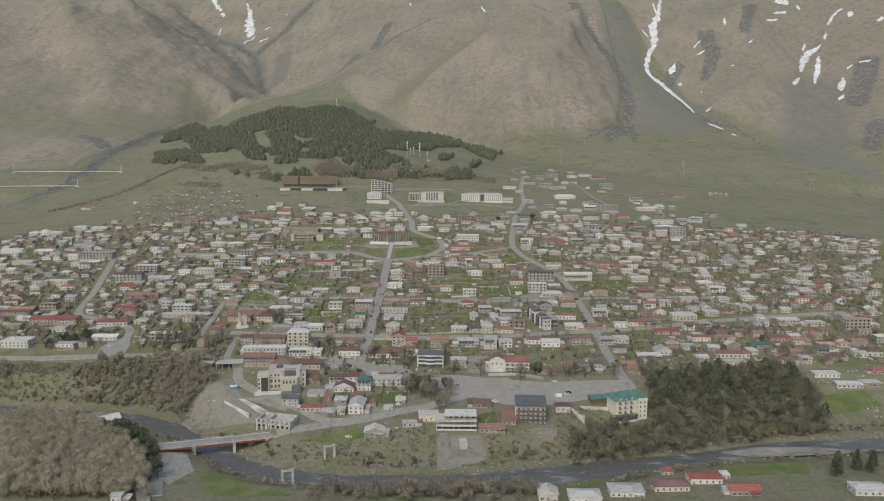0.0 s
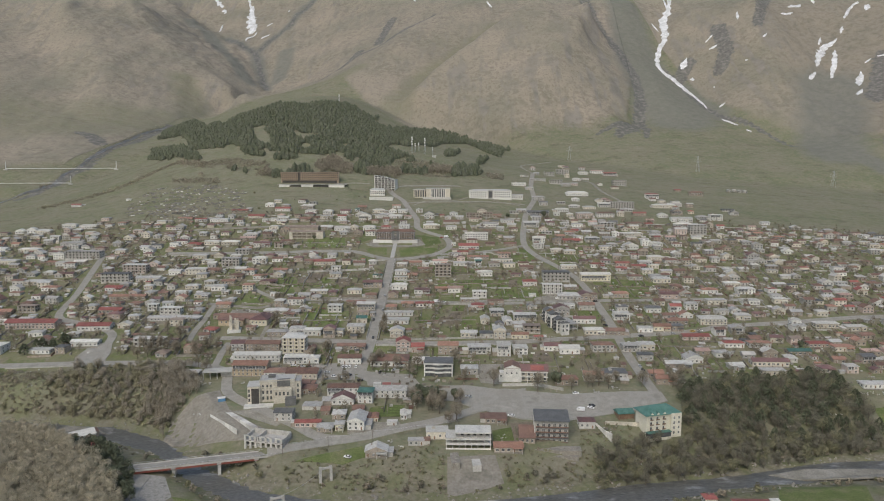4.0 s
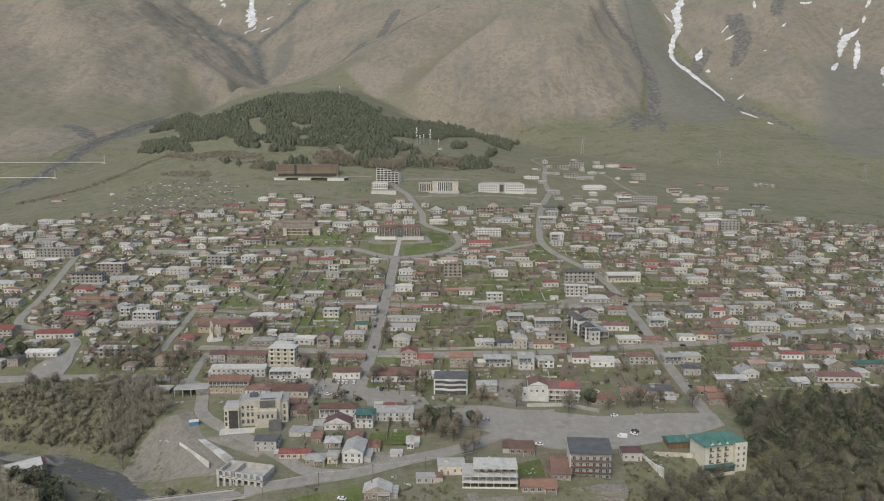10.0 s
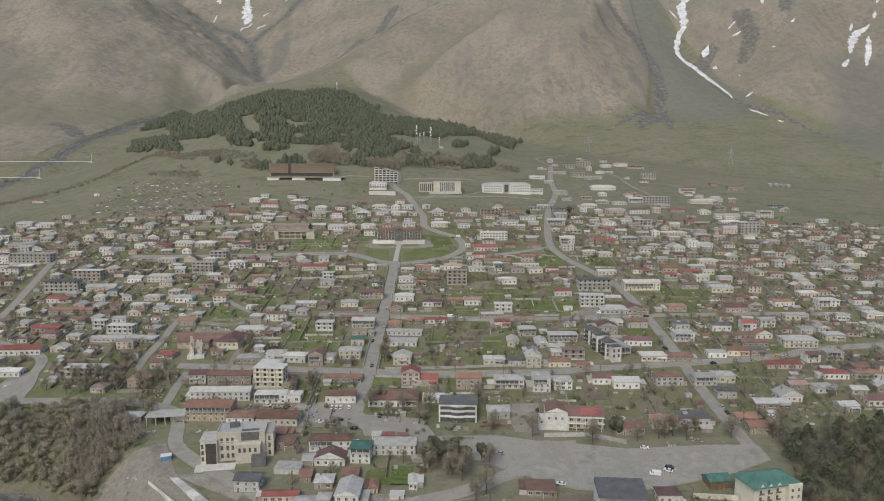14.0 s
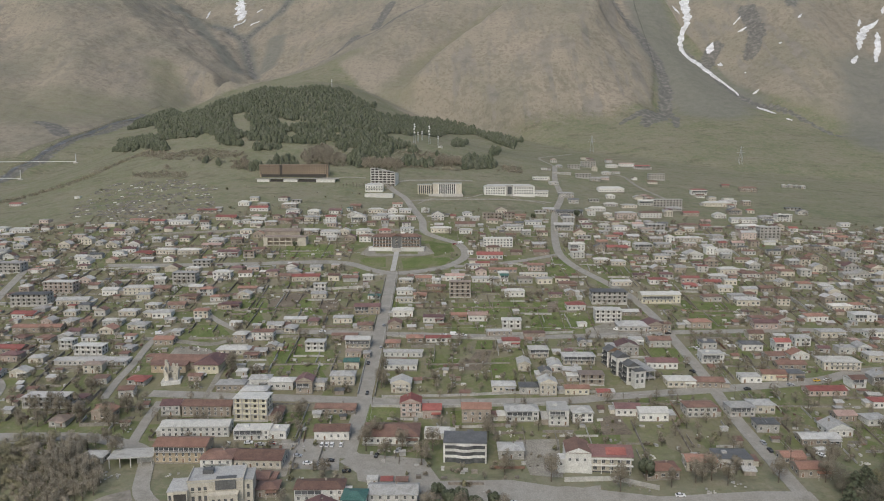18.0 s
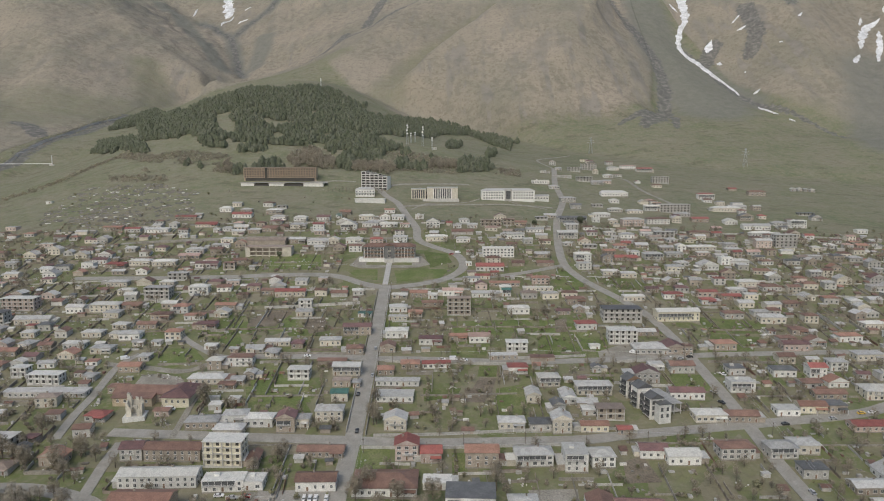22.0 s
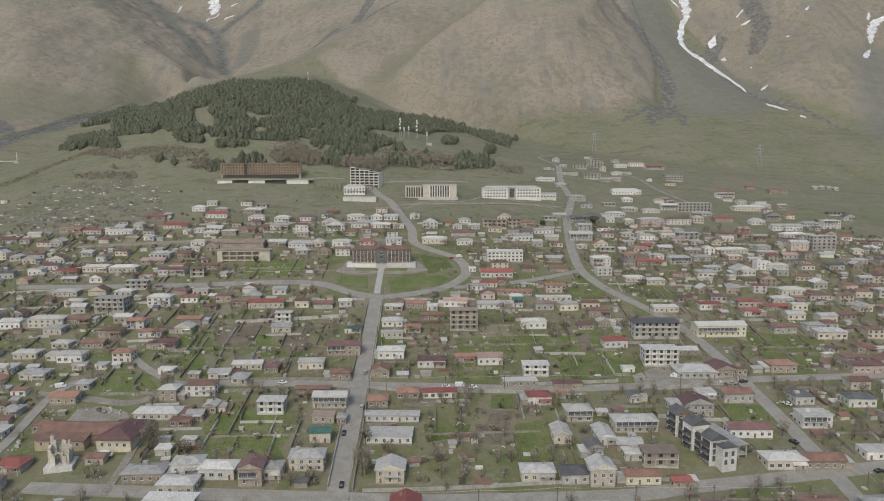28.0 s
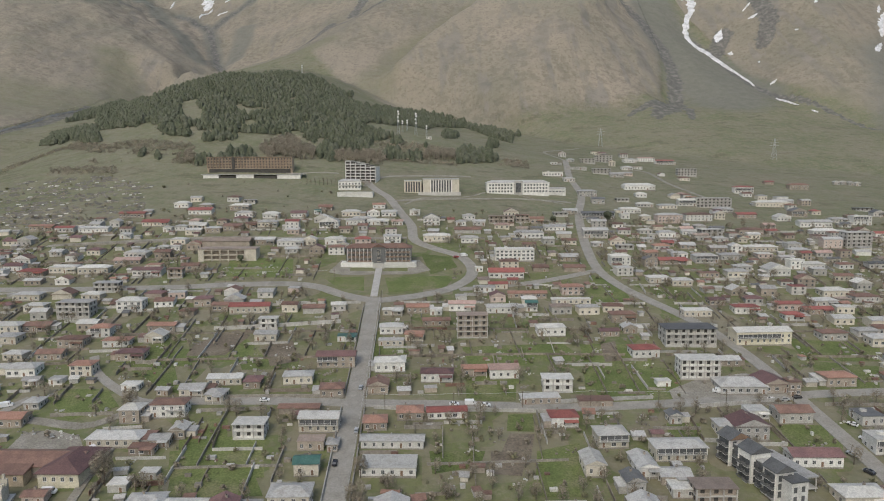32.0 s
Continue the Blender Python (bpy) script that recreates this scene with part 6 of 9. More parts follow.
house(-228.8, 1036.3, 12.9, 9.0, 1.3, "hSb", near=False)
house(-229.2, 1021.2, 22.1, 10.0, 1.3, "gRw", near=False)
house(-258.9, 994.5, 23.6, 10.0, 1.0, "gRc", near=False)
house(-242.8, 976.2, 8.4, 6.0, 1.3, "hWw", near=False)
house(-232.8, 978.6, 10.9, 7.6, 1.2, "hWw", near=False)
house(-219.9, 982.6, 14.8, 10.0, 1.0, "gWc", near=False)
house(-204.0, 970.7, 13.5, 9.4, 1.2, "hSb", near=False)
house(-189.4, 976.0, 16.4, 10.0, 1.2, "gBb", near=False)
house(-188.3, 1011.0, 17.3, 10.0, 1.3, "hWw", near=False)
house(-197.3, 1031.7, 18.9, 10.0, 1.4, "hWb", near=False)
house(-193.3, 1050.3, 11.9, 8.3, 1.2, "uCg", near=False)
house(-272.0, 963.6, 9.9, 6.9, 1.2, "hSw", near=False)
house(-229.6, 929.7, 9.2, 6.4, 1.0, "hSg", near=False)
house(-220.3, 928.1, 7.3, 6.0, 1.0, "gWw", near=False)
house(-245.7, 903.0, 20.0, 10.0, 0.9, "gPb", near=False)
house(-200.3, 868.4, 10.6, 7.4, 2.0, "uBb", near=False)
house(-140.8, 1009.3, 15.0, 10.0, 1.2, "gMw", near=False)
house(-164.6, 1007.3, 15.0, 10.0, 1.4, "hWw", near=False)
house(-125.9, 1015.9, 7.1, 6.0, 1.3, "hTw", near=False)
house(-120.5, 1028.6, 13.3, 9.3, 1.0, "gOb", near=False)
house(-73.0, 1034.5, 12.3, 8.6, 1.2, "gOw", near=False)
house(-62.9, 1012.6, 13.9, 9.7, 1.2, "gSw", near=False)
house(-54.7, 988.0, 10.5, 7.3, 1.0, "gPw", near=False)
house(-154.8, 938.8, 16.1, 10.0, 1.3, "gSb", near=False)
house(-175.9, 981.5, 9.7, 6.8, 1.2, "gBb", near=False)
house(-1.0, 986.9, 9.5, 6.7, 1.2, "hSw", near=False)
house(14.4, 989.4, 11.5, 8.0, 1.2, "gSg", near=False)
house(3.4, 967.9, 23.0, 10.0, 0.8, "gBg", near=False)
house(91.4, 1028.4, 13.4, 9.4, 1.3, "uCg", near=False)
house(73.3, 902.4, 15.0, 10.0, 1.0, "gSb", near=False)
house(48.8, 878.1, 11.9, 8.3, 0.8, "gBb", near=False)
house(72.7, 879.9, 16.0, 10.0, 0.8, "gBb", near=False)
house(25.9, 850.8, 7.5, 6.0, 1.0, "gRb", near=False)
house(5.5, 875.1, 5.8, 6.0, 0.9, "fWw", near=False)
house(103.4, 939.2, 9.0, 6.3, 1.0, "hSg", near=False)
house(123.7, 934.0, 13.5, 9.5, 1.0, "uCg", near=False)
house(148.0, 953.7, 9.5, 6.6, 0.9, "hSg", near=False)
house(160.6, 944.0, 10.3, 7.2, 1.0, "gRb", near=False)
house(173.9, 938.4, 13.1, 9.2, 1.0, "gSb", near=False)

# ---- large buildings ----


def rows_of_windows(me, x0, x1, y, z0, count, floors, step=3.0, w=1.2, h=1.5, trim=TRIM, name="window"):
    for k in range(floors):
        for i in range(count):
            part(name, window_mesh(w, h, trim), me, place=pose(x0 + (x1 - x0) * (i + 0.5) / count, y, z0 + step * k))


def block(me, name, x0, x1, y0, y1, z0, z1, mat, label=""):
    return part(name, Shape().box(x0, x1, y0, y1, z0, z1).mesh(name, [mat]), me, label)


def mark(x, y, w, d):
    TAKEN.append((x, y, w / 2 + 1.5, d / 2 + 1.5))


def long_hotel():
    me = thing("hotel", -215.7, 1152, "long four-storey timber-clad hotel with rows of balconies", "hotel", 0.5)
    mark(-212, 1145, 115, 45)
    TAN = shade("orange_timber_cladding", [(0.36, 0.28, 0.205), (0.44, 0.35, 0.265)], 0.7, size=2, fine=6)
    w, d = 89, 14
    block(me, "wall", -w / 2, w / 2, -d / 2 + 1.4, d / 2, -5, 14.2, TAN)
    block(me, "roof", -w / 2 - 0.4, w / 2 + 0.4, -d / 2 - 0.3, d / 2 + 0.4, 14.2, 14.6, ROOF_MAT["b"])
    block(me, "base_storey", -w / 2 + 2, w / 2 - 2, -d / 2 + 0.6, -d / 2 + 1.5, -5, 2.2, DARK)
    n = 28
    for k in range(4):
        z = 2.4 + 2.95 * k
        block(me, "gallery_floor", -w / 2, w / 2, -d / 2, -d / 2 + 1.4, z - 0.45, z, TAN)
        for i in range(n):
            x = -w / 2 + w * (i + 0.5) / n
            part("window", window_mesh(1.6, 1.7, TAN), me, place=pose(x, -d / 2 + 1.35, z + 0.15))
        rail = Shape().box(-w / 2, w / 2, -d / 2, -d / 2 + 0.08, z + 0.85, z + 0.95)
        part("rail", rail.mesh("rail", [TAN]), me)
    for i in range(n + 1):
        x = -w / 2 + w * i / n
        block(me, "fin", x - 0.15, x + 0.15, -d / 2 - 0.05, -d / 2 + 1.4, 2.0, 14.2, TAN)
    for x in (-17.5, -16.0):
        block(me, "stair_tower", x - 0.9, x + 0.6, -d / 2 - 0.3, -d / 2 + 1.6, 0, 14.3, DARK)
    terrace = thing("terrace", -207.5, 1131, "white concrete hotel terrace with glazed front", "terrace")
    for x0, x1, h in ((-52, -36, 3.4), (-18, 0, 3.6), (24, 48, 3.6), (-36, -18, 2.2), (0, 24, 2.2)):
        block(terrace, "terrace_block", x0, x1, -3.5, 8, -4, h - 1, WALL_MAT["w"] if h > 3 else DARK)
    block(terrace, "deck", -54, 52, -4.2, 8, 2.7, 3.0, CONCRETE)


def fan_hotel():
    me = thing("hotel", -95.8, 1126, "white hotel with stepped grid of balconies", "hotel", -16)
    mark(-97, 1115, 40, 60)
    heights = (19, 18, 17, 16, 14.5, 13)
    for i, h in enumerate(heights):
        x0 = -16 + i * 5.4
        block(me, "bay", x0, x0 + 5.4, -4.5, 7, -5, h, DARK)
        for k in range(int(h / 3.1) + 1):
            block(me, "floor_slab", x0 - 0.1, x0 + 5.5, -6, -4.4, k * 3.1 - 0.2, k * 3.1 + 0.75, WALL_MAT["w"])
        block(me, "fin", x0 - 0.25, x0 + 0.25, -6.2, 7, -5, h + 0.4, WALL_MAT["w"])
        block(me, "roof", x0, x0 + 5.4, -5.5, 7.2, h, h + 0.35, ROOF_MAT["W"])
    block(me, "fin", 16.2, 16.7, -6.2, 7.3, -5, 13.4, WALL_MAT["w"])
    block(me, "side_wall", 16.7, 17.0, -6.0, 7.2, -5, 12.6, WALL_MAT["w"])
    small = thing("hotel", -105.3, 1094, "white two-storey guest house above a white retaining wall", "hotel", 2)
    block(small, "wall", -11, 11, -5, 5, -4, 7.5, WALL_MAT["w"])
    part("roof", Shape().roof("h", 22, 10, 7.5, 2.2).mesh("roof", [ROOF_MAT["S"]]), small)
    rows_of_windows(small, -11, 11, -5, 0.9, 7, 2, 3.2, 1.4, 1.7)
    block(small, "balcony", -11.3, 11.3, -6.4, -5, 3.6, 3.85, WALL_MAT["w"])
    wall = thing("retaining_wall", -97.8, 1068, "tall white retaining wall below a guest house", "wall", -3)
    block(wall, "wall_face", -17, 17, -1, 10, -5, 4.2, WALL_MAT["w"])
    block(wall, "coping", -17.2, 17.2, -1.3, 0, 4.2, 4.5, TRIM)


def museum():
    me = thing("museum", -28, 1092, "beige public hall with tall striped windows", "museum", 0)
    mark(-28, 1095, 65, 45)
    block(me, "wall", -5, 30.5, -7, 12, -4, 12.5, WALL_MAT["c"])
    block(me, "wing", -23.5, -6.5, -5.5, 10, -4, 11.2, WALL_MAT["c"])
    block(me, "link", -6.5, -5, -3, 9, -4, 9, DARK)
    block(me, "roof", -5.4, 30.9, -7.4, 12.4, 12.5, 13.0, ROOF_MAT["S"])
    block(me, "wing_roof", -23.8, -6.2, -5.8, 10.3, 11.2, 11.6, ROOF_MAT["S"])
    block(me, "glazing", 2.5, 23, -7.25, -6.9, 0.5, 11.8, GLASS)
    for i in range(9):
        x = 2.5 + 20.5 * i / 8
        block(me, "pilaster", x - 0.5, x + 0.5, -7.9, -6.9, 0, 12.2, WALL_MAT["w"])
    block(me, "wing_glazing", -22.5, -7.5, -5.75, -5.4, 0.5, 10.4, GLASS)
    for i in range(7):
        x = -22.5 + 15 * i / 6
        block(me, "pilaster", x - 0.45, x + 0.45, -6.3, -5.4, 0, 10.8, WALL_MAT["c"])
    block(me, "terrace_slab", -10, 32, -12, -7, -3, 0.3, CONCRETE)


def school():
    me = thing("school", 62.5, 1106, "long white three-storey school with grey entrance bay", "school", 1)
    mark(70, 1106, 90, 26)
    block(me, "wall", -31.5, 31.5, -6.5, 6.5, -4, 10.6, WALL_MAT["w"])
    part("roof", Shape().roof("h", 63, 13, 10.6, 2.6).mesh("roof", [ROOF_MAT["S"]]), me)
    block(me, "entrance_bay", -4.2, 4.2, -7.6, -6, -4, 12.4, WALL_MAT["g"])
    block(me, "bay_glazing", -2.6, 2.6, -7.75, -7.5, 1, 10.5, GLASS)
    rows_of_windows(me, -30, -5.5, -6.5, 1.2, 8, 3, 3.2, 1.7, 1.8)
    rows_of_windows(me, 5.5, 30, -6.5, 1.2, 8, 3, 3.2, 1.7, 1.8)
    wing = thing("school_hall", 102.8, 1111, "low white school hall with a row of windows", "hall", 1)
    block(wing, "wall", -9, 9, -5, 5, -4, 5.6, WALL_MAT["w"])
    part("roof", Shape().roof("g", 18, 10, 5.6, 1.4).mesh("roof", [ROOF_MAT["S"], WALL_MAT["w"]]), wing)
    rows_of_windows(wing, -8.5, 8.5, -5, 2.2, 5, 1, 3, 1.9, 1.5)


def park_hotel():
    me = thing("hotel", -64.4, 893, "dark three-storey hotel with brown timber balconies on a white plinth", "hotel", 0)
    mark(-64, 885, 80, 40)
    mark(-58, 850, 84, 46)
    mark(-30, 905, 40, 40)
    w, d = 46, 11
    block(me, "plinth", -26.5, -4, -11, 0, -4, 1.4, WALL_MAT["w"])
    block(me, "plinth", 4, 26.5, -11, 0, -4, 1.4, WALL_MAT["w"])
    block(me, "entrance_steps", -4, 4, -13, 0, -4, 0.9, CONCRETE)
    block(me, "wall", -w / 2, w / 2, -d / 2, d / 2, -4, 11.2, ROOF_MAT["D"])
    block(me, "centre_bay", -4.2, 4.2, -d / 2 - 1.2, -d / 2 + 0.2, -1, 12, ROOF_MAT["D"])
    part("roof", Shape().roof("h", w, d, 11.2, 2.8, over=0.8).mesh("roof", [ROOF_MAT["B"]]), me)
    part("gable", Shape().roof("G", 8.6, 5, 12, 2.2, over=0.3, cy=-d / 2 + 1.2, gable=0).mesh("gable", [ROOF_MAT["B"]]), me)
    for k in range(3):
        z = 1.9 + 3.1 * k
        for x0, x1 in ((-w / 2 + 1, -5), (5, w / 2 - 1)):
            block(me, "balcony", x0, x1, -d / 2 - 1.1, -d / 2, z - 0.3, z - 0.1, WOOD)
            block(me, "rail", x0, x1, -d / 2 - 1.12, -d / 2 - 1.05, z + 0.1, z + 0.75, WOOD)
            for i in range(6):
                x = x0 + (x1 - x0) * (i + 0.5) / 6
                part("window", window_mesh(1.6, 2.1, WALL_MAT["y"] if k < 2 else TRIM), me, place=pose(x, -d / 2, z))
        part("window", window_mesh(2.4, 2.1, WALL_MAT["y"]), me, place=pose(0, -d / 2 - 1.2, z))
    for i in range(7):
        for s in (-1, 1):
            x = s * (5 + (w / 2 - 6) * i / 6)
            block(me, "post", x - 0.12, x + 0.12, -d / 2 - 1.15, -d / 2 - 0.95, 1.2, 11.2, TRIM)


def gutted_hall():
    me = thing("ruined_hall", -173.9, 904, "gutted beige two-storey hall with empty window openings", "ruin", -1)
    mark(-174, 912, 50, 36)
    w, d = 41.5, 12
    block(me, "back_wall", -w / 2, w / 2, d / 2 - 0.6, d / 2, -3, 7.6, WALL_MAT["c"])
    block(me, "inner_wall", -w / 2 + 2, w / 2 - 6, -d / 2 + 3, -d / 2 + 3.4, -3, 7.0, WALL_MAT["b"])
    for x0, x1 in ((-w / 2, -w / 2 + 3.5), (w / 2 - 8, w / 2)):
        block(me, "end_wall", x0, x1, -d / 2, d / 2, -3, 7.6, WALL_MAT["c"])
    for z in (0, 3.5, 7.2):
        block(me, "slab", -w / 2, w / 2, -d / 2, d / 2, z - 0.5, z, WALL_MAT["c"])
    for i in range(6):
        x = -w / 2 + 3.5 + (w - 11.5) * i / 5
        block(me, "pier", x - 0.4, x + 0.4, -d / 2, -d / 2 + 0.8, -3, 7.2, WALL_MAT["c"])
    block(me, "roof", -w / 2 - 0.3, w / 2 + 0.3, -d / 2 - 0.3, d / 2 + 0.3, 7.6, 8.0, ROOF_MAT["b"])
    back = thing("hall", -183, 934, "long low hall with rusty brown gabled roof", "hall", -1)
    block(back, "wall", -18, 18, -6, 6, -3, 4.2, WALL_MAT["b"])
    part("roof", Shape().roof("g", 36, 12, 4.2, 2.6).mesh("roof", [ROOF_MAT["b"], WALL_MAT["b"]]), back)


def yellow_hotel():
    me = thing("hotel", -121, 512, "pale yellow stepped hotel with dark terraces and flat grey roofs", "hotel", 8)
    mark(-121, 513, 40, 28)
    Y = WALL_MAT["c"]
    block(me, "wall", -9, 14, -6, 8, -4, 13, Y)
    block(me, "stair_wing", -17, -9, -8, 4, -5, 10.5, Y)
    block(me, "front_wing", 0, 12, -9.5, -6, -5, 8.2, Y)
    block(me, "side_wing", 13.5, 18, -5, 6, -4, 12.4, Y)
    block(me, "dark_bay", -14.5, -9.5, -8.4, -7.6, -2, 9.2, DARK)
    block(me, "roof_terrace", 2.5, 11, -6.6, -2, 9.4, 13.6, ROOF_MAT["D"])
    block(me, "roof", -9.3, 14.3, -6.3, 8.3, 13, 13.4, ROOF_MAT["S"])
    block(me, "parapet", -9.3, 14.3, -6.3, -6.0, 13.4, 14.1, Y)
    block(me, "parapet", -9.3, -9.0, -6.0, 8.3, 13.4, 14.1, Y)
    block(me, "parapet", 14.0, 14.3, -6.0, 8.3, 13.4, 14.1, Y)
    block(me, "roof_box", -4, 0.5, 1, 4.5, 13.4, 15.2, ROOF_MAT["D"])
    block(me, "wing_roof", -17.3, -8.7, -8.3, 4.3, 10.5, 10.9, ROOF_MAT["S"])
    block(me, "front_roof", -0.3, 12.3, -9.8, -5.9, 8.2, 8.6, WALL_MAT["c"])
    block(me, "side_roof", 13.3, 18.3, -5.3, 6.3, 12.4, 12.8, ROOF_MAT["S"])
    block(me, "dark_annex", 8, 15, -14, -9.5, -6, 3.5, ROOF_MAT["D"])
    for k in range(3):
        for x in (-7, -4.2, -1.8):
            part("window", window_mesh(1.1, 2.0, DARK), me, place=pose(x, -6, 0.8 + 4.0 * k))
    for x in (2, 4.4, 7, 9.6):
        part("window", window_mesh(1.0, 1.9, DARK), me, place=pose(x, -9.5, 4.6))
    for k in range(3):
        part("window", window_mesh(1.0, 1.9, DARK), me, place=pose(-16, -8, 0.5 + 3.2 * k))
        part("window", window_mesh(1.0, 1.9, DARK), me, place=pose(16, -5, 1.2 + 3.7 * k))
    block(me, "cornice", -9.4, 2.5, -6.4, -6, 9.0, 9.4, WALL_MAT["c"])
    block(me, "forecourt", -19, 0, -14, -8, -6, -1.2, WALL_MAT["w"])


def modern_house():
    me = thing("guest_house", -9, 548, "modern white guest house with curved black window bands", "house", -3)
    mark(-9, 548, 22, 16)
    for k in range(3):
        z = 3.1 * k
        for name, z0, z1, front, mat in (("white_band", z + 1.9, z + 3.1, -6, WALL_MAT["w"]), ("window_band", z - (3 if k == 0 else 0), z + 1.9, -5.6, GLASS)):
            xs = np.linspace(-10, 10, 25)
            edge = [(x, front - 1.2 * max(0, 1 - (x / 4.5) ** 2)) for x in xs] + [(10, 5.9), (-10, 5.9)]
            m = len(edge)
            part(name, Shape().add([(x, y, q) for q in (z0, z1) for x, y in edge], [(i, (i + 1) % m, m + (i + 1) % m, m + i) for i in range(m)] + [tuple(range(m, 2 * m)), tuple(range(m - 1, -1, -1))]).mesh(name, [mat]), me)
    for x in (-10, 10):
        block(me, "end_wall", x - 0.4, x + 0.4, -6, 6, -3, 9.3, WALL_MAT["w"])
    part("roof", Shape().roof("s", 20.5, 12.4, 9.3, 0.8, over=0.3).mesh("roof", [ROOF_MAT["D"]]), me)


def red_hotel():
    me = thing("hotel", 53, 540, "white hotel with maroon hipped roofs and long balconies", "hotel", -4)
    mark(53, 540, 36, 18)
    block(me, "wall", -3, 16, -5.5, 7, -3, 7, WALL_MAT["c"])
    block(me, "white_wing", -15, -3, -7, 6, -3, 9, WALL_MAT["w"])
    block(me, "white_annex", -18.5, -15, -7.5, -1, -3, 6, WALL_MAT["w"])
    part("roof", Shape().roof("g", 19.5, 13, 7, 3.4, cx=6.6, cy=0.7).mesh("roof", [ROOF_MAT["M"], WALL_MAT["c"]]), me)
    part("wing_roof", Shape().roof("G", 11, 13, 9, 2.6, cx=-9, cy=-0.5).mesh("wing_roof", [ROOF_MAT["B"], WALL_MAT["w"]]), me)
    for k in range(2):
        z = 3.3 * k
        block(me, "balcony", -3, 16.5, -7, -5.5, z + 2.7, z + 2.95, TRIM)
        for i in range(5):
            part("window", window_mesh(1.6, 1.8), me, place=pose(-1 + 3.8 * i, -5.5, z + 0.4))
            block(me, "post", -2.8 + 4.4 * i, -2.5 + 4.4 * i, -7, -6.7, z - (3 if k == 0 else 0.3), z + 2.7, TRIM)
    part("roof_panel", Shape().add([(4, -5.2, 7.9), (13.5, -5.2, 7.9), (13.5, -1.2, 9.85), (4, -1.2, 9.85), (4, -5.2, 7.5), (13.5, -5.2, 7.5), (13.5, -1.2, 9.4), (4, -1.2, 9.4)], [(0, 1, 2, 3), (4, 7, 6, 5), (0, 4, 5, 1), (1, 5, 6, 2), (2, 6, 7, 3), (3, 7, 4, 0)]).mesh("roof_panel", [ROOF_MAT["R"]]), me, "red sheet-metal roof panel")
    block(me, "ground_glazing", -2.6, 15.8, -5.62, -5.5, -2.4, -0.3, GLASS)
    for x in (-13, -9.5, -6):
        part("window", window_mesh(1.1, 1.3), me, place=pose(x, -7, 5))
    part("window", window_mesh(1.1, 1.3), me, place=pose(-17, -7.5, 3))


def riverside_hotel():
    me = thing("hotel", 61, 464, "four-storey grey hotel with dark flat roof above the river", "hotel", -4)
    mark(58, 464, 34, 24)
    z0 = at(61, 456)
    block(me, "wall", -10, 10, -6, 8, -8, 11.5, WALL_MAT["g"])
    block(me, "white_end_wall", -10.5, -10, -6.5, 8.4, -6, 12, WALL_MAT["w"])
    part("roof", Shape().roof("s", 20, 15, 12, 1.6, over=0.7).mesh("roof", [ROOF_MAT["D"]]), me)
    part("gable_wall", Shape().box(-10, 10, 6.5, 8, 11.5, 13).mesh("gable_wall", [WALL_MAT["w"]]), me)
    for k in range(4):
        z = -2.2 + 3.2 * k
        block(me, "balcony", -9.8, 10, -7.2, -6, z - 0.25, z, ROOF_MAT["D"])
        block(me, "rail", -9.8, 10, -7.25, -7.15, z + 0.3, z + 0.95, ROOF_MAT["B"])
        for i in range(6):
            part("window", window_mesh(1.5, 1.9), me, place=pose(-8.3 + 3.3 * i, -6, z + 0.3))
    annex = thing("annex", 46.5, 460, "low brown stone annex with rusty lean-to roof", "annex", -4)
    block(annex, "wall", -5.5, 4, -6, 7, -6, 3, WALL_MAT["b"])
    part("roof", Shape().roof("s", 9.6, 14, 3, 2.6, over=0.3, cx=-0.7).mesh("roof", [ROOF_MAT["B"]]), annex)
    rows_of_windows(annex, -5, 3.6, -6, 0.2, 3, 1)
    deck = thing("stone_terrace", 62, 450, "rough stone terrace walls stepping down to the river", "terrace", -4)
    for k in range(3):
        block(deck, "terrace_wall", -13 + k, 15 - 2 * k, -3 - 2.6 * k, 4 - 2 * k, -9 - k, 0.8 - 2.6 * k, RUBBLE)


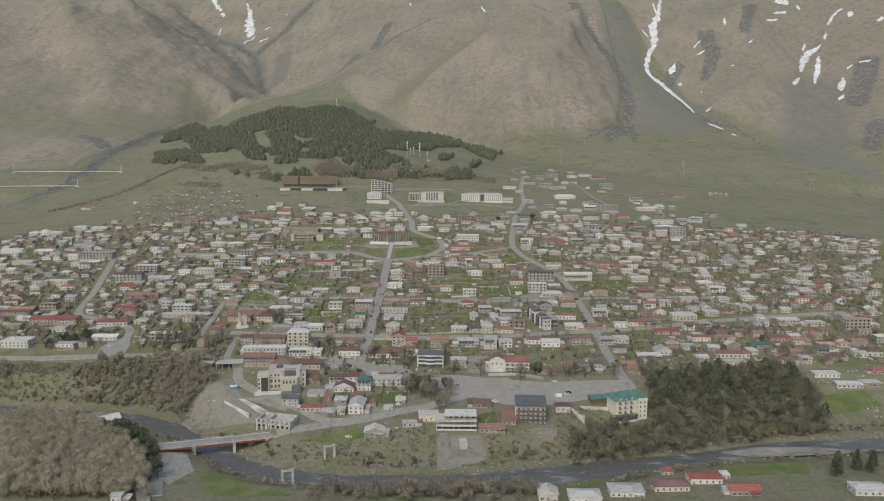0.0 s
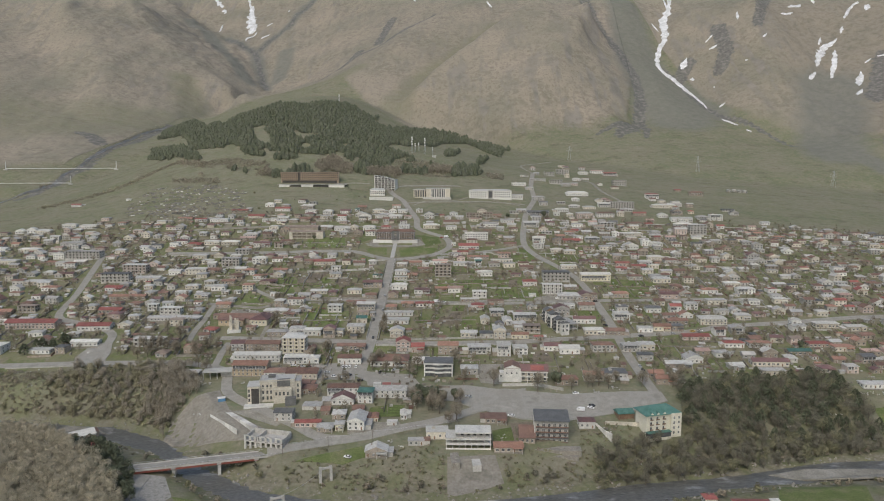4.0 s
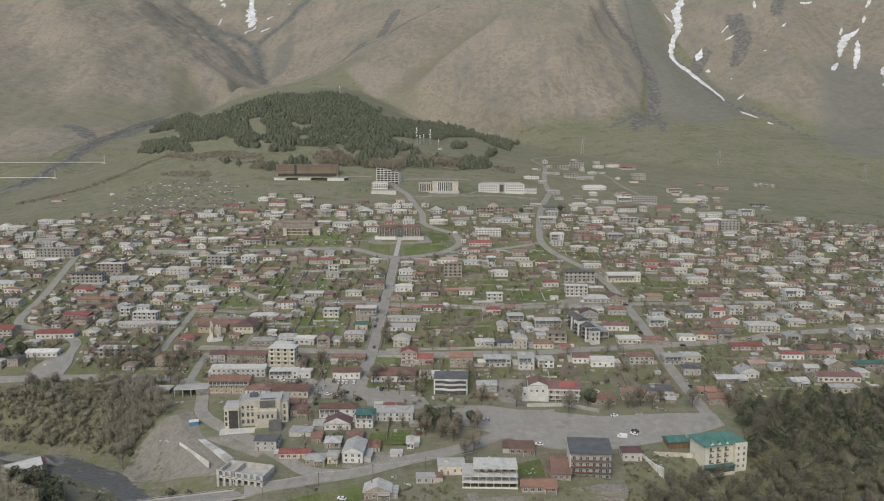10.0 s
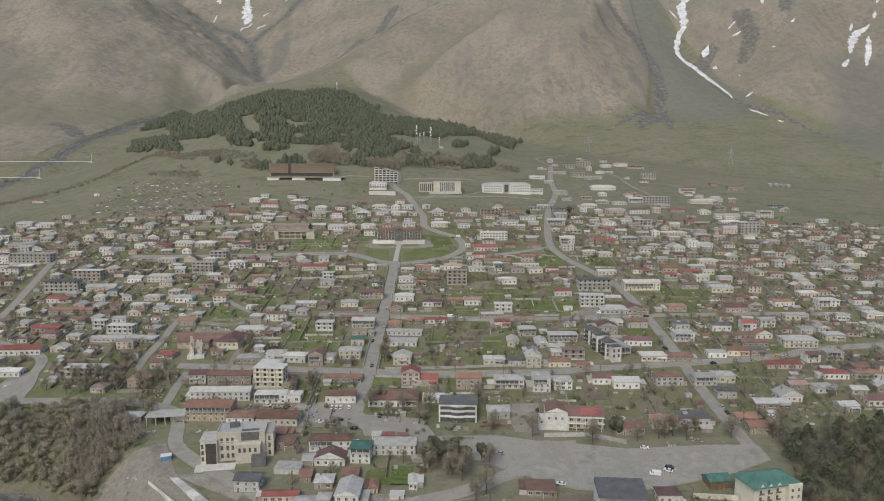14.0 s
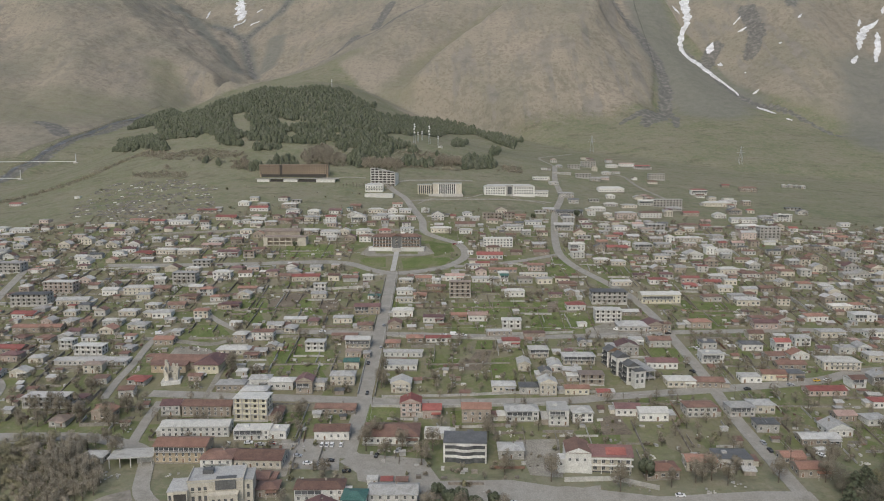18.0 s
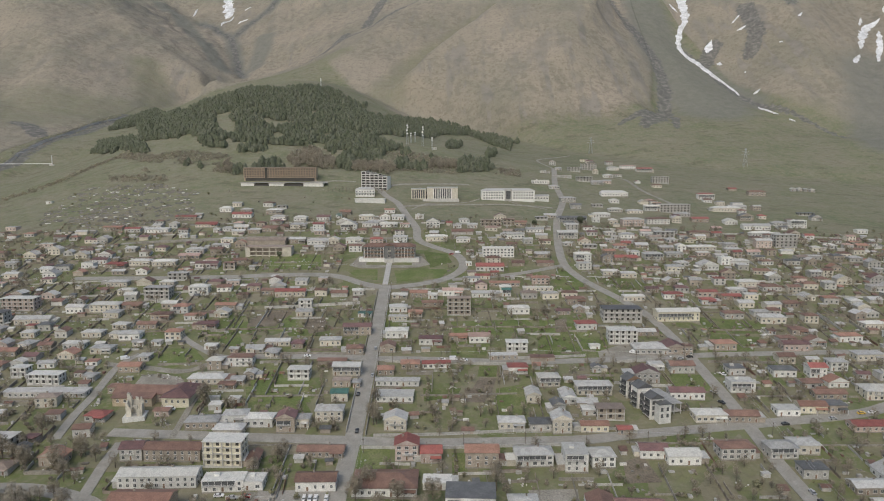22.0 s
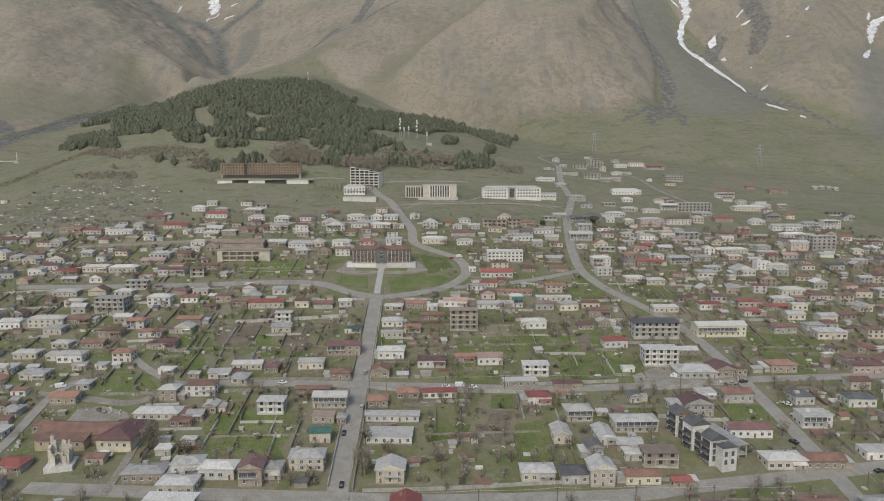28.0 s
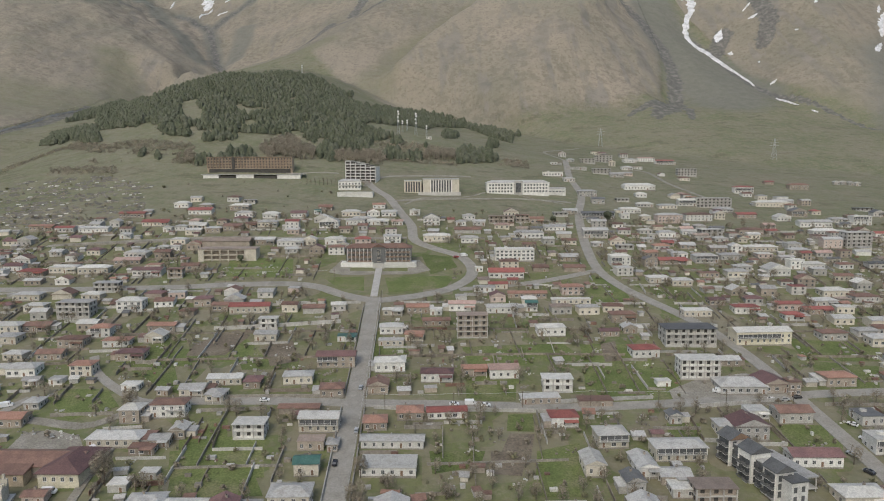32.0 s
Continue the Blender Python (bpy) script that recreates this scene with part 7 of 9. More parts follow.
def green_hotel():
    me = thing("hotel", 129, 475, "cream four-storey hotel with green mansard roof", "hotel", 14)
    mark(128, 475, 26, 22)
    C = shade("pale_cream_render", [(0.56, 0.53, 0.43), (0.64, 0.61, 0.51)], 0.9, size=4, fine=6, stain=0.12)
    block(me, "wall", -10.5, 10, -6.5, 7, -10, 11.2, C)
    block(me, "end_tower", 5.5, 12.5, -8.5, 5, -10, 11.6, C)
    part("roof", Shape().roof("h", 23.5, 14.5, 11.2, 4.2, over=0.9, cx=0.6).mesh("roof", [ROOF_MAT["T"]]), me)
    for x in (-7.4, -3.2, 1.2):
        part("dormer", Shape().roof("G", 2.6, 4, 11.0, 2.0, over=0.2, cx=x, cy=-5.4).mesh("dormer", [ROOF_MAT["T"], C]), me)
        for k in range(3):
            part("window", window_mesh(1.2, 1.7), me, place=pose(x, -6.5, 1.6 + 3.2 * k))
            block(me, "balcony", x - 1.3, x + 1.3, -7.4, -6.5, 1.2 + 3.2 * k, 1.4 + 3.2 * k, TRIM)
            block(me, "balcony_rail", x - 1.3, x + 1.3, -7.42, -7.36, 1.4 + 3.2 * k, 2.2 + 3.2 * k, WOOD)
    for x in (7.4, 10.6):
        for k in range(4):
            part("window", window_mesh(1.0, 1.5), me, place=pose(x, -8.5, -1.4 + 3.2 * k))
    block(me, "veranda", -10.8, 5.2, -9.6, -6.5, -10, -2.6, C)
    block(me, "veranda_roof", -11, 5.4, -9.8, -6.4, 0.4, 0.8, ROOF_MAT["T"])
    block(me, "veranda_glazing", -10.6, 5, -9.4, -6.5, -2.6, 0.4, GLASS)
    shed = thing("pavilion", 111.7, 487, "timber pavilion with green roof", "pavilion", 8)
    mark(112, 487, 18, 12)
    block(shed, "wall", -5, 5, -3.5, 4, -3, 3, WOOD)
    part("roof", Shape().roof("g", 10.4, 8, 3, 2.4, cy=0.2, gable=0).mesh("roof", [ROOF_MAT["T"]]), shed)
    for i in range(5):
        block(shed, "post", -5 + 2.4 * i, -4.7 + 2.4 * i, -5, -4.7, -4, 3, WOOD)
    walls = thing("garden_wall", 101, 474, "curving white garden walls beside a hotel", "wall", 0)
    for i in range(12):
        a = i / 11
        x, y = -11 + 8 * a, 10 - 22 * a - 5 * math.sin(a * 3.1)
        part("wall_piece", once("curvewall", lambda: Shape().box(-1.3, 1.3, -0.25, 0.25, -4, 1.8).mesh("wall_piece", [WALL_MAT["w"]])), walls, place=pose(x, y, -y * 0.02 - 0.13 * a * 10, 0, 0, -70 + 25 * math.cos(a * 3)))
    for i in range(9):
        part("wall_piece", once("longwall", lambda: Shape().box(-1.5, 1.5, -0.25, 0.25, -4, 2.2).mesh("wall_piece", [WALL_MAT["c"]])), walls, place=pose(-2 + 2.8 * i, 3 - 0.3 * i, 0.5, 0, 0, -4))


def frame_block():
    me = thing("unfinished_hotel", 9.7, 453, "unfinished three-storey concrete frame with white slab edges", "building", -1)
    mark(10, 453, 30, 18)
    W = WALL_MAT["w"]
    block(me, "foundation", -13.5, 13.5, -6.5, 7, -9, -1, CONCRETE)
    for k in range(4):
        z = -1 + 3.2 * k
        if k == 3:
            block(me, "roof", -8, 13.5, -5, 7, z - 0.3, z + 0.4, ROOF_MAT["W"])
        else:
            block(me, "slab", -13.5, 13.5, -6.5, 7, z - 0.4, z + 0.1, W)
        if k < 3:
            block(me, "back_wall", -13 if k < 2 else -8, 13, -1, 6.8, z, z + 2.8, WALL_MAT["g"])
            for i in range(8):
                if k == 2 and i < 2:
                    continue
                x = -13.1 + 26.2 * i / 7
                part("column", column_mesh(2.9), me, place=pose(x, -6.0 if k < 2 else -4.6, z))
            for i in range(7):
                if k == 2 and i < 2:
                    continue
                x = -11.2 + 26.2 / 7 * i
                part("opening", once("opening", lambda: Shape().box(-0.8, 0.8, -0.06, 0.05, 0, 2.0).mesh("opening", [DARK])), me, place=pose(x, -1, z + 0.3))
            if k < 2:
                block(me, "parapet", -13.4, 13.4, -6.45, -6.3, z + 0.1, z + 0.9, W)
    block(me, "annex_roof", -13.6, -7.5, -6.6, 6, 5.8, 6.3, ROOF_MAT["W"])
    ramp_t = thing("concrete_ramp", 8, 436, "broken concrete ramps and rubble below an unfinished frame", "ramp", 4)
    block(ramp_t, "ramp_wall", -9, -4, -6, 8, -6, 1.5, RUBBLE)
    block(ramp_t, "ramp_wall", 3, 8, -8, 8, -6, 0.5, CONCRETE)


def dark_apartments():
    me = thing("apartment_block", 89.5, 635, "stepped apartment block with dark gabled roofs and framed balconies", "apartment block", 13)
    mark(93, 632, 26, 44)
    roof_m, white = ROOF_MAT["D"], WALL_MAT["w"]
    block(me, "front_wing", -1.5, 5.2, -18, -12, -5, 7.6, white)
    block(me, "flat_roof", -1.8, 5.5, -18.3, -12, 7.6, 7.95, roof_m)
    for k in range(2):
        for j in (0, 3.2):
            part("window", window_mesh(1.2, 1.8, roof_m), me, place=pose(j, -18, 0.8 + 3.4 * k))
    for i, (y0, y1, h, x0, x1) in enumerate(((-13, -6.5, 9.3, -3.6, 3.4), (-6.5, -1.0, 9.0, -2.6, 4.4), (-1.0, 6.0, 11.2, -4.4, 3.6), (6.0, 10.5, 10.2, -3.2, 4.2), (10.5, 17.5, 11.8, -4.8, 3.2))):
        tall = i % 2 == 0
        y, d, w, cx = (y0 + y1) / 2, y1 - y0, x1 - x0, (x0 + x1) / 2
        block(me, "wing", x0, x1, y0, y1, -5, h, DARKWALL if not tall else white)
        if tall:
            part("wing_roof", Shape().roof("G", w, d, h, 2.7, over=0.7, cx=cx, cy=y, gable=1).mesh("wing_roof", [roof_m, WOOD if i == 4 else DARKWALL]), me)
        else:
            block(me, "flat_roof", x0 - 0.2, x1 + 0.2, y0, y1, h, h + 0.3, ROOF_MAT["S"])
        for k in range(int(h / 2.9)):
            z = 0.1 + 2.9 * k
            block(me, "glazing", x0 - 0.12, x0 - 0.004, y0 + 0.5, y1 - 0.5, z, z + 2.45, GLASS)
            for j in ((-1.7, 1.7) if tall else (0.0,)):
                bal = part("balcony", once("apt_slab", lambda: Shape().box(-1.3, 0, -1.25, 1.25, -0.16, 0.0).mesh("balcony", [white])), me, place=pose(x0 - 0.06, y + j, z + 0.1))
                part("railing", once("apt_rail", lambda: Shape().box(-1.3, -1.22, -1.25, 1.25, 0, 0.95).box(-1.3, 0, -1.25, -1.17, 0, 0.95).box(-1.3, 0, 1.17, 1.25, 0, 0.95).mesh("railing", [roof_m])), bal)
            if tall:
                for j in (-0.27, 0.27):
                    part("window", window_mesh(1.5, 2.0, roof_m), me, place=pose(cx + j * w, y0, z + 0.3))
        for j in (-1, 1):
            if tall:
                block(me, "pier", x0 - 0.5, x0 + 0.1, y + j * d / 2 - 0.12 - 0.2 * j, y + j * d / 2 + 0.12 - 0.2 * j, -2, h - 0.05, white)
    low = thing("concrete_shell", 101, 640, "low unfinished concrete shell with flat grey roof", "building", 13)
    block(low, "roof", -4.6, 4.0, -13, 11, 3.9, 4.35, ROOF_MAT["S"])
    block(low, "back_wall", -4.2, -3.9, -12, 11, -4, 3.9, WALL_MAT["g"])
    for i in range(6):
        for x in (-0.4, 3.4):
            part("column", column_mesh(8.0), low, place=pose(x, -12.4 + 4.6 * i, -4.1))
    block(low, "floor_slab", -4.0, 4.0, -12.8, 10.8, -0.5, -0.2, CONCRETE)


def chapel():
    me = thing("chapel", -183, 629, "ruined roofless pale stone chapel on a white plinth", "chapel", 10)
    mark(-183, 629, 14, 12)
    stone = WALL_MAT["c"]
    block(me, "plinth", -5.5, 5.5, -5, 5, -4, 1.6, WALL_MAT["w"])
    rng = random.Random(5)

    def broken(x0, x1, y0, y1, top):
        """A wall whose top is broken into uneven courses."""
        n, wide = max(3, int(max(x1 - x0, y1 - y0) / 0.8)), x1 - x0 > y1 - y0
        a, b = (x0, x1) if wide else (y0, y1)
        edge = [(b, 1.6), (a, 1.6)]
        for i in range(n):
            z = top + rng.uniform(-1.5, 1.2)
            edge += [(a + (b - a) * i / n, z), (a + (b - a) * (i + 1) / n, z)]
        m = len(edge)
        verts = [(u, q, z) if wide else (q, u, z) for q in ((y0, y1) if wide else (x0, x1)) for u, z in edge]
        s = Shape().add(verts, [tuple(range(m)), tuple(range(2 * m - 1, m - 1, -1))] + [(i, m + i, m + (i + 1) % m, (i + 1) % m) for i in range(m)])
        part("wall", s.mesh("wall", [stone]), me)

    broken(-4, -3.1, -3, 3.2, 8.5)
    broken(3.1, 4, -3, 3.2, 7)
    broken(-4, 4, 2.3, 3.2, 9.5)
    broken(-3.1, -1.3, -3.4, -2.5, 8.0)
    broken(1.3, 3.1, -3.4, -2.5, 6.5)
    arch = Shape()
    for i in range(8):
        a, b = math.pi * i / 8, math.pi * (i + 1) / 8
        p = [(-r * math.cos(t), y, 5.4 + r * math.sin(t)) for y in (-3.4, -2.5) for r, t in ((1.3, a), (1.3, b), (2.0, b), (2.0, a))]
        arch.add(p, [(0, 1, 2, 3), (7, 6, 5, 4), (3, 2, 6, 7), (0, 4, 5, 1)])
    part("arch", arch.mesh("arch", [stone]), me)
    broken(-3.8, -1.6, 0.5, 2.3, 12)


def big_roof():
    me = thing("market_hall", -180, 652, "sprawling low hall with faded maroon roof", "hall", -3)
    mark(-182, 652, 50, 30)
    block(me, "wall", -22, 19, -7, 8, -4, 3.4, WALL_MAT["b"])
    part("roof", Shape().roof("g", 41, 15, 3.4, 3.0, cx=-1.5, cy=0.5).mesh("roof", [ROOF_MAT["B"], WALL_MAT["b"]]), me, "rust-brown sheet roof")
    block(me, "end_wing", 8, 23, -13, 9, -4, 3.8, WALL_MAT["y"])
    part("end_roof", Shape().roof("h", 16, 23, 3.8, 3.6, cx=15.5, cy=-2).mesh("end_roof", [ROOF_MAT["M"]]), me, "maroon hipped roof")
    block(me, "front_wing", -20, 2, -12, -7.02, -4, 2.9, WALL_MAT["s"])
    part("front_roof", Shape().roof("s", 22.4, 5.6, 2.9, 1.4, cx=-9, cy=-9.6).mesh("front_roof", [ROOF_MAT["B"]]), me)
    rows_of_windows(me, 9, 22, -13, 0.8, 4, 1)
    rows_of_windows(me, -19, 1, -12, 0.4, 5, 1)


def open_canopy():
    me = thing("canopy", -170, 545, "flat-roofed open canopy on posts at the roadside", "canopy", 6)
    mark(-170, 545, 22, 12)
    block(me, "roof", -10.5, 10.5, -5.5, 5.5, 4, 4.5, ROOF_MAT["W"])
    for i in range(5):
        for y in (-5, 5):
            part("column", column_mesh(5.5), me, place=pose(-9.8 + 4.9 * i, y, -1.5))
    block(me, "kiosk", 2, 9, -2, 5, -3, 4, WALL_MAT["g"])


def roofless_shell():
    me = thing("roofless_shell", -112, 457, "roofless grey villa shell with arched openings", "ruin", -14)
    GREYWASH = shade("weathered_limewash", [(0.36, 0.345, 0.31), (0.5, 0.485, 0.445)], 0.9, size=2, fine=5, stain=0.25)
    mark(-112, 457, 28, 18)
    for k in range(2):
        z = -1 + 3.4 * k
        for i in range(8):
            x = -12 + 24 * i / 7
            block(me, "pier", x - 0.7, x + 0.7, -6.5, -5.8, z - (4 if k == 0 else 0), z + 3.0 - 0.5 * (i % 3 == 1) * k, GREYWASH)
            if i < 7 and not (k == 1 and i in (2, 5)):
                block(me, "lintel", x + 0.7, x + 2.75, -6.5, -5.8, z + 2.4, z + 3.1, GREYWASH)
        block(me, "floor_slab", -12.5, 12.5, -6, 6, z - 0.3, z, CONCRETE)
        for s in (-1, 1):
            block(me, "side_wall", s * 12.2 - 0.4, s * 12.2 + 0.4, -6, 6, z, z + 3 - 0.8 * k, WALL_MAT["g"])
        block(me, "back_wall", -12, 12, 5.4, 6, z, z + 2.8, WALL_MAT["g"])
        block(me, "inner_wall", -4, -3.4, -6, 6, z, z + 2.6, WALL_MAT["g"])


for make in (long_hotel, fan_hotel, museum, school, park_hotel, gutted_hall, yellow_hotel, modern_house, red_hotel, riverside_hotel, green_hotel, frame_block, dark_apartments, chapel, big_roof, open_canopy, roofless_shell):
    make()

# ---- smaller houses, sheds and garden walls between ----


def inside(x, y, poly):
    P = np.asarray(poly, float)
    a, b = P, np.roll(P, -1, axis=0)
    hit = ((a[:, 1] > y) != (b[:, 1] > y)) & (x < (b[:, 0] - a[:, 0]) * (y - a[:, 1]) / (b[:, 1] - a[:, 1] + 1e-9) + a[:, 0])
    return bool(hit.sum() % 2)


# plan of what is taken, in cells of one metre
X0, Y0 = -900, 300
BUILT, PAVED, SHEET = (np.zeros((1200, 1800), bool) for _ in range(3))


def cells(x0, x1, y0, y1):
    return slice(max(0, int(y0 - Y0)), max(0, int(y1 - Y0) + 1)), slice(max(0, int(x0 - X0)), max(0, int(x1 - X0) + 1))


def take(x, y, a, b):
    BUILT[cells(x - a, x + a, y - b, y + b)] = True


for q in TAKEN:
    take(*q)
for line, width in ROADS:
    for x, y in line:
        PAVED[cells(x - width / 2 - 1, x + width / 2 + 1, y - width / 2 - 1, y + width / 2 + 1)] = True
for s in SHEETS:
    gx, gy = np.meshgrid(np.arange(math.floor(s[:, 0].min()), s[:, 0].max() + 1), np.arange(math.floor(s[:, 1].min()), s[:, 1].max() + 1))
    odd = np.zeros(gx.shape, bool)
    for p, q in zip(s, np.roll(s, -1, axis=0)):
        odd ^= ((p[1] > gy) != (q[1] > gy)) & (gx < (q[0] - p[0]) * (gy - p[1]) / (q[1] - p[1] + 1e-9) + p[0])
    for x, y in zip(gx[odd], gy[odd]):
        SHEET[cells(x, x, y, y)] = True


def free(x, y, a, b, sheets=True):
    c = cells(x - a, x + a, y - b, y + b)
    return not (BUILT[c].any() or PAVED[c].any() or (sheets and SHEET[c].any()))


RK, WK = "WSRMOBDCPb", "wcgbp"
FAR_MATS = [ROOF_ISLE[k] for k in RK] + [WALL_ISLE[k] for k in WK] + [GLASS]


def far_house(sh, x, y, w, d, st, kind, rc, wc, turn, rng):
    s2 = Shape()
    h = 2.5 * st + 0.2
    wi, ri = len(RK) + WK.index(wc), RK.index(rc)
    s2.box(-w / 2, w / 2, -d / 2, d / 2, -2.5, h, wi)
    if kind == "f":
        s2.box(-w / 2 - 0.25, w / 2 + 0.25, -d / 2 - 0.25, d / 2 + 0.25, h, h + 0.22, ri)
    else:
        s2.roof(kind, w, d, h, max(0.9, (0.19 if kind != "G" else 0.26) * (d if kind != "G" else w)), mi=ri, gable=wi)
    n = max(1, int(w / 3.2))
    if st >= 1:
        for k in range(max(1, int(st + 0.3))):
            for i in range(n):
                cx = (i + 0.5) / n * w - w / 2
                s2.box(cx - 0.6, cx + 0.6, -d / 2 - 0.06, -d / 2 + 0.1, 0.5 + 2.5 * k, 1.85 + 2.5 * k, len(FAR_MATS) - 1)
    z, c, s = at(x, y), math.cos(radians(turn)), math.sin(radians(turn))
    sh.add([(x + a * c - b * s, y + a * s + b * c, z + e) for a, b, e in s2.v], s2.f, s2.m)


def fill_town():
    rng = random.Random(5)
    sh, count = Shape(), 0
    xs, ys = [p[0] for p in TOWN], [p[1] for p in TOWN]
    spots = [(x, y) for y in np.arange(min(ys), max(ys), 16) for x in np.arange(min(xs), max(xs), 18)]
    rng.shuffle(spots)
    for cx, cy in spots:
        x, y = cx + rng.uniform(-5, 5), cy + rng.uniform(-4, 4)
        if not inside(x, y, TOWN):
            continue
        core = abs(x - 20) < 170 and y < 800
        skip = 0.97 if core else (0.22 if y < 760 else 0.42)
        if rng.random() < skip or (y > 1000 and rng.random() < 0.8):
            continue
        w, d = rng.uniform(8, 13), rng.uniform(7, 9.5)
        if core:
            w, d = w * 0.75, d * 0.8
        if not free(x, y, w / 2, d / 2):
            w, d = w * 0.6, d * 0.65
            if not free(x, y, w / 2, d / 2):
                continue
        take(x, y, w / 2 + 0.8, d / 2 + 0.8)
        rc = rng.choice("WWWSSSSSSSRMMOOBBBBBBDCCPb")
        kind = rng.choice("hhhgggGGf" if w > 7 else "gsf")
        st = rng.choice((0.9, 1, 1, 1.1, 1.2, 1.5, 1.9)) if w > 7.5 else 0.85
        wc = rng.choice("wwccccgggggbbp")
        if y < 740 and abs(x) < 330 and count < 150:
            house(x, y, w + 0.8, d + 0.4, st, ("f" if kind == "s" else kind) + rc + wc, rng.uniform(-8, 8), near=False)
            count += 1
        else:
            far_house(sh, x, y, w, d, st, kind, rc, wc, rng.uniform(-8, 8), rng)
    tagged(new("small_houses", sh.mesh("small_houses", FAR_MATS)), "scattered small houses with metal and tiled roofs", "houses", kind="stuff")
    sh = Shape()
    for _ in range(2200):
        x, y = rng.uniform(min(xs), max(xs)), rng.uniform(min(ys), 1010)
        if not inside(x, y, TOWN):
            continue
        if abs(x - 20) < 200 and y < 820 and rng.random() < 0.45:
            continue
        w, d = rng.uniform(2.5, 6), rng.uniform(2.2, 4)
        if not free(x, y, w / 2 - 0.3, d / 2 - 0.3):
            continue
        take(x, y, w / 2, d / 2)
        far_house(sh, x, y, w, d, rng.uniform(0.55, 0.8), rng.choice("ssgf"), rng.choice("WSSSBBBBCMOD"), rng.choice("gggbbc"), rng.uniform(-10, 10), rng)
    tagged(new("garden_sheds", sh.mesh("garden_sheds", FAR_MATS)), "small rusty and grey garden sheds and lean-tos", "sheds", kind="stuff")


fill_town()



def yard_clutter():
    """Low boundary walls, stacks and scraps between the houses."""
    rng = random.Random(77)
    xs, ys = [p[0] for p in TOWN], [p[1] for p in TOWN]
    lines, bits = Shape(), Shape()
    for _ in range(5200):
        x, y = rng.uniform(min(xs), max(xs)), rng.uniform(min(ys), 1010)
        if not inside(x, y, TOWN):
            continue
        if rng.random() < 0.2:
            L, along = rng.uniform(4, 11), rng.random() < 0.5
            a, b = ((L, 0.15) if along else (0.15, L))
            if free(x, y, a, b, False):
                z0, z1, h = at(x, y - b), at(x, y + b), rng.uniform(0.8, 1.7)
                lines.add([(x - a, y - b, z0 - 0.6), (x + a, y - b, z0 - 0.6), (x + a, y + b, z1 - 0.6), (x - a, y + b, z1 - 0.6), (x - a, y - b, z0 + h), (x + a, y - b, z0 + h), (x + a, y + b, z1 + h), (x - a, y + b, z1 + h)],
                          [(4, 5, 6, 7), (0, 1, 5, 4), (1, 2, 6, 5), (2, 3, 7, 6), (3, 0, 4, 7)], rng.choice((0, 0, 1, 2, 2, 3)))
        else:
            w, d, h = rng.uniform(0.4, 1.6), rng.uniform(0.4, 1.2), rng.uniform(0.4, 1.5)
            if free(x, y, w, d, False):
                z = at(x, y)
                bits.box(x - w, x + w, y - d, y + d, z - 0.5, z + h, rng.choice((0, 0, 1, 1, 2, 3, 4, 5)))
    for _ in range(1500):
        cx, cy = (rng.uniform(-215, -150), rng.uniform(600, 690)) if rng.random() < 0.07 else (rng.uniform(-420, 420), rng.uniform(440, 960))
        if not (inside(cx, cy, TOWN) or cy < 560 and cy > lerp_x(cx, RIVER) + 25) or not free(cx, cy, 1, 1, False):
            continue
        kind = rng.choice((0, 1, 1, 2, 2, 2, 3, 5))
        for _ in range(rng.randint(3, 9)):
            x, y, w = cx + rng.gauss(0, 1.8), cy + rng.gauss(0, 1.2), rng.uniform(0.15, 0.6)
            if free(x, y, 0.3, 0.3, False):
                z = at(x, y)
                bits.box(x - w, x + w, y - w * 0.7, y + w * 0.7, z - 0.4, z + rng.uniform(0.15, 0.7), kind)
    mats = [shade("old_boards", [(0.17, 0.15, 0.125), (0.27, 0.24, 0.2)], 0.9, size=2, jitter=0.3, per="island"), WALL_ISLE["g"], RUBBLE, ROOF_ISLE["S"], ROOF_ISLE["B"], ROOF_ISLE["W"]]
    tagged(new("yard_walls", lines.mesh("yard_walls", mats)), "low board fences and stone walls between the yards", "fences", kind="stuff")
    tagged(new("yard_clutter", bits.mesh("yard_clutter", mats)), "stacked boards, barrels and scrap in the yards", "clutter", kind="stuff")


